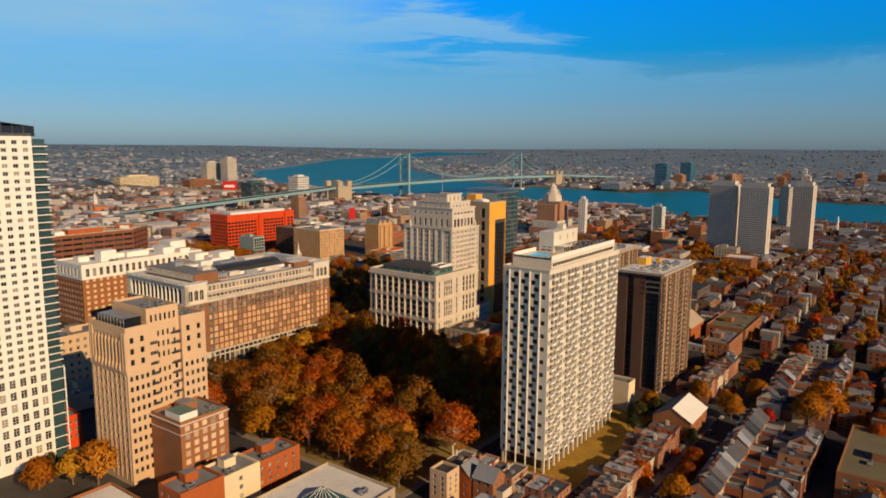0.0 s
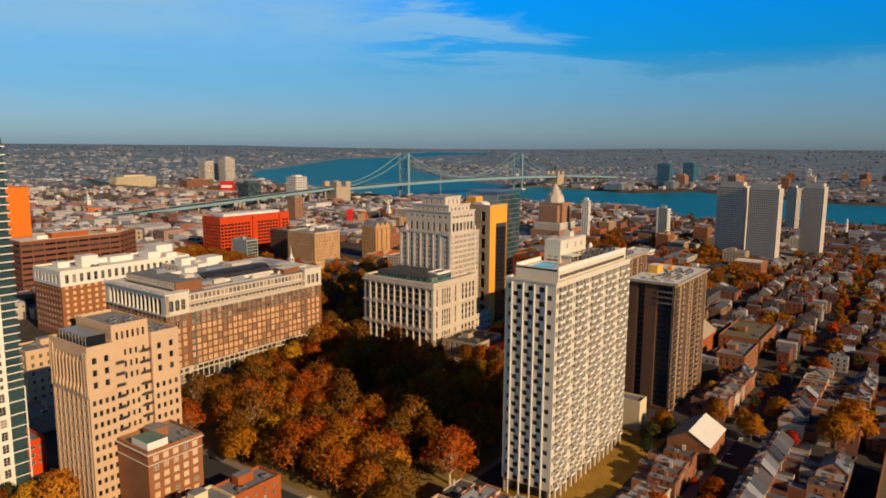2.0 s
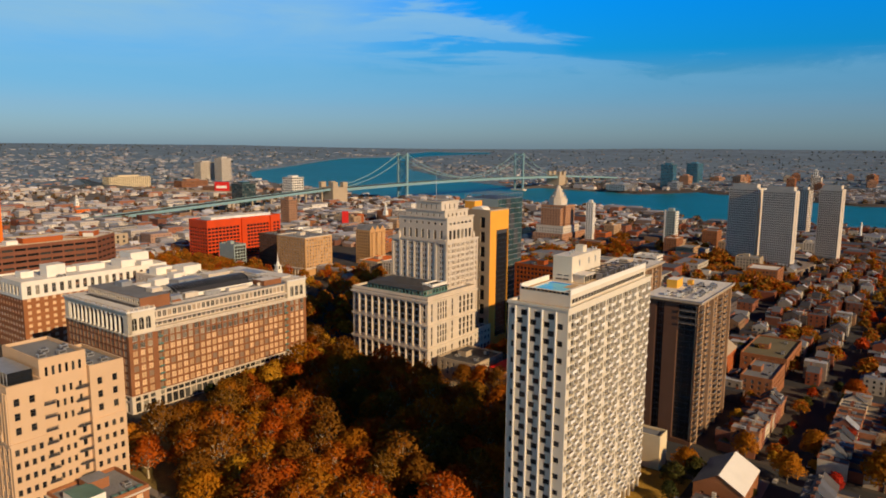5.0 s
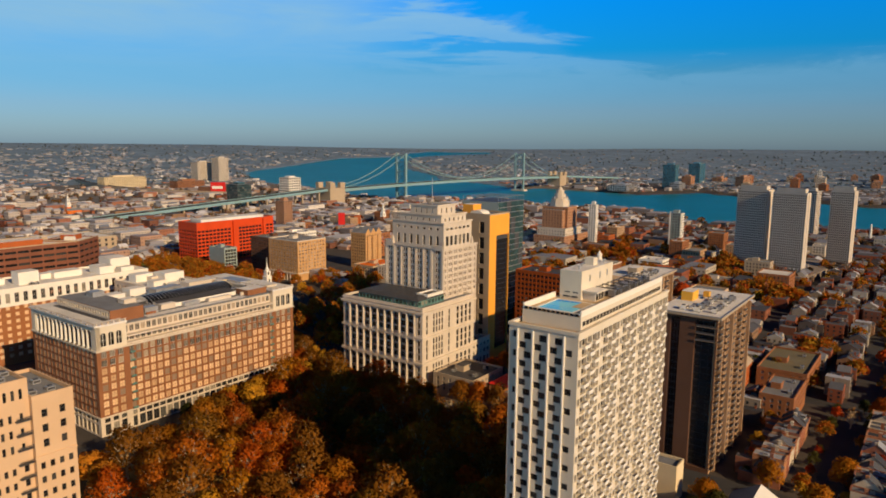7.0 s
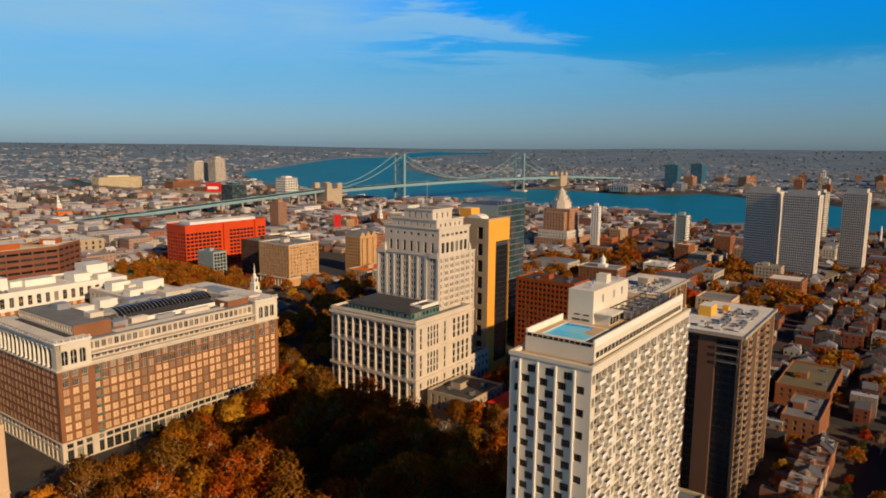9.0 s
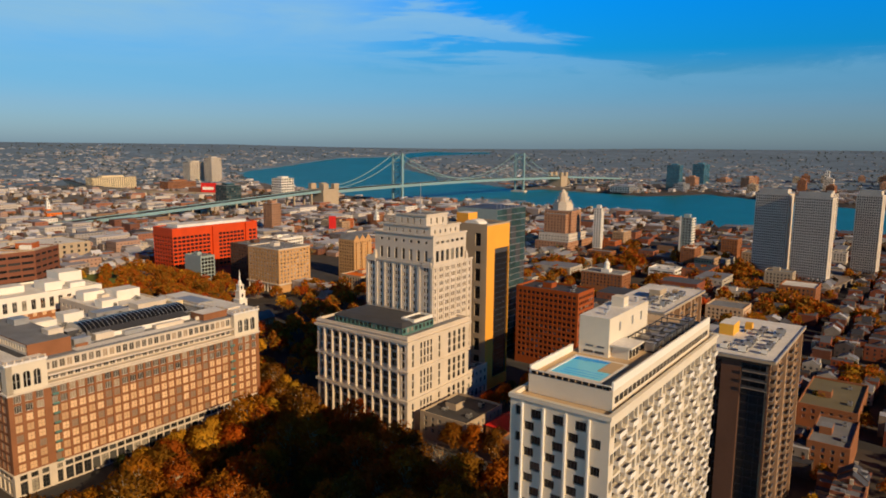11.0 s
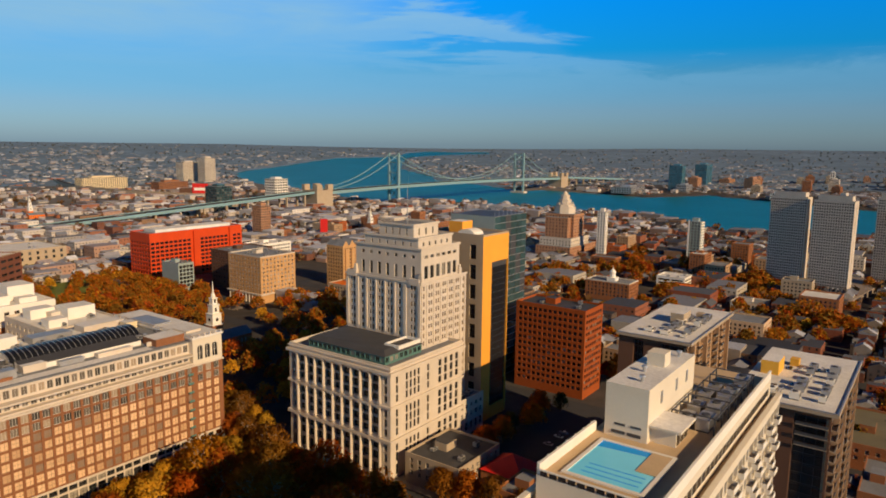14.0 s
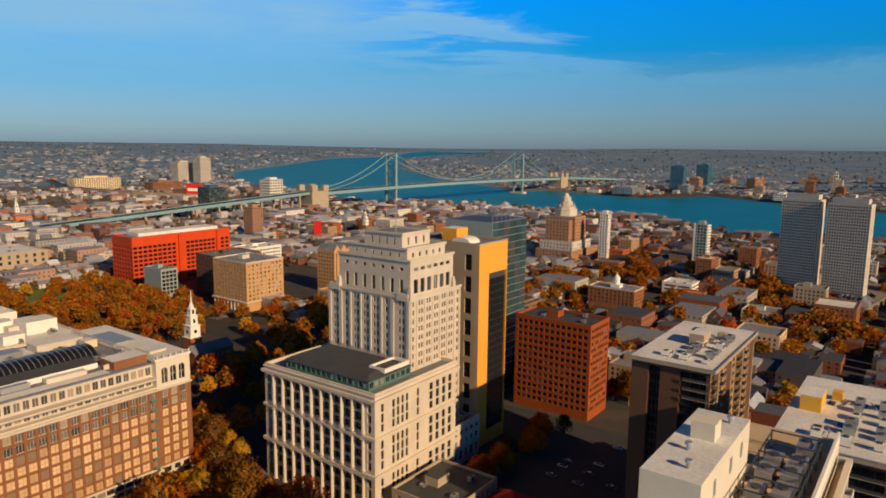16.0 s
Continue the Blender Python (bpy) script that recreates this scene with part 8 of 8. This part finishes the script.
TREES = {}
for nm, spec in dict(
        rust1=(1, 16, 6.8, LEAVES, BARK, 105, 0.66, "broad tree in rust and orange autumn leaf"),
        rust2=(2, 18, 7.4, LEAVES, BARK_PALE, 80, 0.64, "tall plane tree with pale limbs in thinning orange leaf"),
        rust3=(3, 14, 6.4, LEAVES, BARK, 105, 0.66, "round tree in brown and orange leaf"),
        rust4=(4, 20, 7.8, LEAVES, BARK_PALE, 74, 0.66, "large plane tree in thin autumn leaf"),
        gold=(5, 14, 5.0, LEAVES_GOLD, BARK, 90, 0.6, "golden yellow autumn tree"),
        red=(6, 11, 4.2, LEAVES_RED, BARK, 90, 0.55, "bright red autumn maple"),
        green=(7, 11, 4.0, LEAVES_GREEN, BARK, 70, 0.45, "dark green leafy tree"),
        bare=(8, 14, 5.5, LEAVES, BARK_PALE, 9, 0.4, "nearly bare tree with pale branches")).items():
    TREES[nm] = make_tree(spec[0], spec[1], spec[2], spec[3], spec[4], spec[5], spec[6], spec[7])
tree_used = set()


def plant(kind, e, n, scale=1.0, z=0.0):
    m = town(e, n, z, trng.uniform(0, 360))
    if kind in tree_used:
        o = copy_thing(TREES[kind], m)
    else:
        tree_used.add(kind)
        o = TREES[kind]
        o.matrix_basis = m
    o.scale = (scale * trng.uniform(0.9, 1.1), scale * trng.uniform(0.9, 1.1), scale)
    return o


trng = random.Random(4)
# the square, planted closely but for its paths and a few gaps
for i in range(12):
    for j in range(13):
        e, n = 200 + i * 12.6 + trng.uniform(-4, 4), 168 + j * 12.8 + trng.uniform(-4, 4)
        if trng.random() < 0.1 or not (196 < e < 346 and 163 < n < 333) or (e < 262 and n > 312):
            continue
        k = trng.choices(["rust1", "rust2", "rust3", "rust4", "gold", "red", "green", "bare"], [5, 6, 6, 6, 1.6, 0.5, 0.6, 1.6])[0]
        if n > 285 and trng.random() < 0.3 or n > 322 and trng.random() < 0.5:
            k = "gold"
        plant(k, e, n, trng.uniform(0.9, 1.25), 0.18)
# along the streets and in the yards of the old town
for k in range(75):
    e, n = trng.uniform(225, 480), trng.uniform(-100, 118)
    if not free(e, n, 4) or 212 < e < 350 and 84 < n < 102 and trng.random() < 0.9:
        continue
    if 222 < e < 348 and 34 < n < 68:
        continue
    plant(trng.choices(["rust1", "rust3", "gold", "red", "green", "bare"], [4, 4, 1.2, 4, 1.0, 1.2])[0], e, n, trng.uniform(0.55, 0.85))
for e, n, k, s in ((366, 44, "rust3", 1.15), (378, 40, "rust1", 1.2), (318, 112, "green", 1.0), (326, 106, "green", 1.1), (306, 110, "green", 0.8), (334, 112, "rust3", 0.8), (128, 262, "gold", 1.3), (122, 270, "gold", 1.0),
                   (120, 284, "green", 0.9), (112, 276, "rust3", 0.9), (352, 60, "red", 0.8), (402, 60, "red", 0.9), (366, 96, "rust1", 0.7), (345, 14, "rust1", 0.9), (356, 4, "red", 0.8), (368, 14, "rust3", 0.9),
                   (368, 236, "rust1", 0.8), (366, 246, "rust3", 0.85), (367, 224, "rust2", 0.8), (368, 212, "rust1", 0.8), (412, 256, "rust3", 0.8), (424, 254, "rust1", 0.75), (436, 257, "green", 0.9), (448, 252, "rust3", 0.8), (462, 256, "rust1", 0.8), (474, 250, "green", 0.9), (452, 206, "red", 0.8), (470, 210, "rust3", 0.8), (520, 300, "rust1", 1.0), (530, 240, "rust1", 1.1), (534, 250, "red", 1.0), (538, 228, "rust1", 1.1), (528, 262, "rust3", 1.1), (532, 274, "rust1", 1.0)):
    plant(k, e, n, s)
plant("red", 672, 226, 1.7)
for k in range(9):
    plant(trng.choice(["rust1", "gold", "rust3", "rust4"]), 365.5 + trng.uniform(-1, 1), 348 + k * 9, trng.uniform(0.7, 0.9), 0.05)
for k in range(5):
    plant(trng.choice(["gold", "rust1", "rust3"]), 345 + trng.uniform(-2, 2), 300 + k * 8, trng.uniform(0.75, 0.95), 0.2)
for e, n, k in ((318, 326, "gold"), (305, 325, "green"), (292, 327, "gold"), (278, 326, "gold"), (331, 327, "gold")):
    plant(k, e, n, trng.uniform(1.0, 1.15), 0.2)
for k in range(9):
    plant(trng.choice(["rust1", "rust3", "gold", "rust4"]), 349.2, 342 + k * 9.5, trng.uniform(0.75, 0.95), 0.05)
for k in range(10):
    plant(trng.choice(["gold", "gold", "rust3", "green"]), 262 + k * 8.4, 333.5, trng.uniform(0.8, 1.1), 0.2)
# the mall and the gardens to the north and east, joined
ALL = [LEAVES_GROVE, LEAVES_GOLD, LEAVES_GREEN, BARK, LEAVES_RED]


def grove(name, label, spots):
    """Many trees of the same make in one mesh: limbs and leaf clouds at each spot."""
    vs, fs, ms, base = [], [], [], 0
    for kind, e, n, s in spots:
        src = TREES[kind]
        turn = town(e, n, 0.0, trng.uniform(0, 360))
        for ob in src.children:
            co = np.empty(len(ob.data.vertices) * 3)
            ob.data.vertices.foreach_get("co", co)
            co = co.reshape(-1, 3) * s
            m3, tr3 = np.array(turn.to_3x3()), np.array(turn.translation)
            idx = np.empty(len(ob.data.loops), dtype=int)
            ob.data.loops.foreach_get("vertex_index", idx)
            if ob.name.startswith("crown"):
                quads = idx.reshape(-1, 4)
                thin_ = 3 if n < 125 and e < 485 else 6 if e < 560 else 10
                pick = np.arange(len(quads)) % thin_ == 0
                quads = quads[pick]
                centre = co[quads].mean(axis=1, keepdims=True)
                pts = (centre + (co[quads] - centre) * {3: 1.55, 6: 2.1, 10: 2.7}[thin_]).reshape(-1, 3)
                co = pts @ m3.T + tr3
                fs.append(np.arange(len(co)).reshape(-1, 4) + base)
                ms += [1 if kind == "gold" else 2 if kind == "green" else 4 if kind == "red" else 0] * len(quads)
            else:
                lens = np.empty(len(ob.data.polygons), dtype=int)
                ob.data.polygons.foreach_get("loop_total", lens)
                starts = np.concatenate([[0], np.cumsum(lens)[:-1]])
                quads = np.array([idx[a:a + 4] for a, c in zip(starts, lens) if c == 4])[:60]
                co = co @ m3.T + tr3
                fs.append(quads + base)
                ms += [3] * len(quads)
            vs.append(co)
            base += len(co)
    me = bpy.data.meshes.new(name)
    me.from_pydata(np.concatenate(vs).tolist(), [], np.concatenate(fs).tolist())
    for m in ALL:
        me.materials.append(m)
    me.polygons.foreach_set("material_index", ms)
    return tagged(new(name, me), label, "trees", kind="stuff")


spots = []
for k in range(330):
    e, n = (trng.uniform(366, 522), trng.uniform(346, 760)) if k < 230 else (trng.uniform(430, 524), trng.uniform(560, 795))
    if 418 < e < 464 and 455 < n < 494 or 436 < e < 506 and 700 < n < 800 and trng.random() < 0.6:
        continue
    spots.append((trng.choices(["rust1", "rust3", "gold", "green", "rust4"], [5, 5, 1.4, 0.8, 3])[0], e, n, trng.uniform(0.65, 0.9)))
for k in range(70):
    e, n = trng.uniform(522, 640), trng.uniform(340, 545)
    if free(e, n, 4) and not any(q[0] - 4 < e < q[2] + 4 and q[1] - 4 < n < q[3] + 4 for q in used_boxes):
        spots.append((trng.choices(["rust1", "rust3", "gold", "rust4"], [5, 5, 1, 2])[0], e, n, trng.uniform(0.65, 0.9)))
grove("mall_grove", "autumn trees of the gardens and the mall, rust and gold", spots)
spots = [(trng.choices(["rust1", "rust3", "gold", "rust4"], [6, 5, 1.5, 2])[0], e_ + trng.gauss(0, r_ * 0.5), n_ + trng.gauss(0, r_ * 0.5), trng.uniform(0.75, 1.05)) for e_, n_, c_, r_ in [(800, 415, 16, 22), (870, 359, 18, 24), (865, 230, 16, 22), (748, 179, 12, 16), (736, 148, 14, 20), (764, 294, 6, 8), (656, 357, 6, 10)] for _ in range(c_)]
for k in range(150):
    e, n = trng.uniform(560, 1000), trng.uniform(150, 420)
    if any(q[0] - 3 < e < q[2] + 3 and q[1] - 3 < n < q[3] + 3 for q in used_boxes) or not free(e, n, 3):
        continue
    spots.append((trng.choices(["rust1", "rust3", "gold", "rust4"], [5, 5, 1, 2])[0], e, n, trng.uniform(0.7, 0.95)))
for k in range(420):
    e, n = trng.uniform(480, 1000), trng.uniform(-230, 140)
    if free(e, n, 3):
        spots.append((trng.choices(["rust1", "rust3", "gold", "green", "red"], [4, 4, 1.0, 1.4, 4])[0], e, n, trng.uniform(0.5, 0.95)))
grove("garden_grove", "autumn trees among the far houses, rust and brown", spots)

spots = [(trng.choice(["rust1", "rust3", "gold", "red", "green"]), trng.uniform(365, 480), nn + trng.uniform(-1, 1), trng.uniform(0.38, 0.62)) for nn in (69, 84, 85, 108, 106, 33, 30, 22, 14, 4) for k in range(6)]
spots += [(trng.choice(["rust1", "red", "green"]), 215 + 19 * k, nn, trng.uniform(0.3, 0.42)) for nn in (68.5, 84.5) for k in range(7)]
grove("street_grove", "small street trees in rust, gold and green leaf", spots)

# far groves, too small to tell apart
gv, gf, gm_rows = [], [], []
for k in range(4200):
    y = 750 + 3850 * trng.random()
    x = trng.uniform(-0.72, 0.72) * (y + 150)
    if in_river(x, y) > -12 or x * x + (y - 110) ** 2 > 4800 ** 2:
        continue
    e, n = grid_of(x, y)
    if e < 1000 and n < 700 and any(q[0] - 5 < e < q[2] + 5 and q[1] - 5 < n < q[3] + 5 for q in used_boxes) or not free(e, n, 8):
        continue
    # trees past 2100 m get the haze-blue colours
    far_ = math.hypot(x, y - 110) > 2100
    if far_ and noise.noise(Vector((x / 300, y / 120, 11.0))) < 0.0:
        continue
    s = trng.uniform(3, 5) if far_ else trng.uniform(3, 6)
    z = rise(x, y)
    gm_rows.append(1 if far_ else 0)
    for j in range(26):
        p = Vector((trng.gauss(0, 1), trng.gauss(0, 1), trng.gauss(0, 0.8)))
        p = p.normalized() * s * trng.uniform(0.5, 1.1)
        c = Vector((x, y, z + s * 1.1)) + Vector((p.x, p.y, max(p.z, -s * 0.8)))
        d = Vector((trng.gauss(0, 1), trng.gauss(0, 1), trng.gauss(0.6, 1))).normalized()
        a = d.orthogonal() * s * 0.42
        b = d.cross(a)
        q = len(gv)
        gv.extend([tuple(c - a), tuple(c - b * 0.6), tuple(c + a), tuple(c + b * 0.6)])
        gf.append((q, q + 1, q + 2, q + 3))
gm = bpy.data.meshes.new("far_groves")
gm.from_pydata(gv, [], gf)
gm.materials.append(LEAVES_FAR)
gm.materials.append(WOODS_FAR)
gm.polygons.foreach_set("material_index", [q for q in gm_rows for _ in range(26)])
tagged(new("far_groves", gm), "distant trees in rust and olive autumn leaf, painted hazy blue farthest out", "trees", kind="stuff")
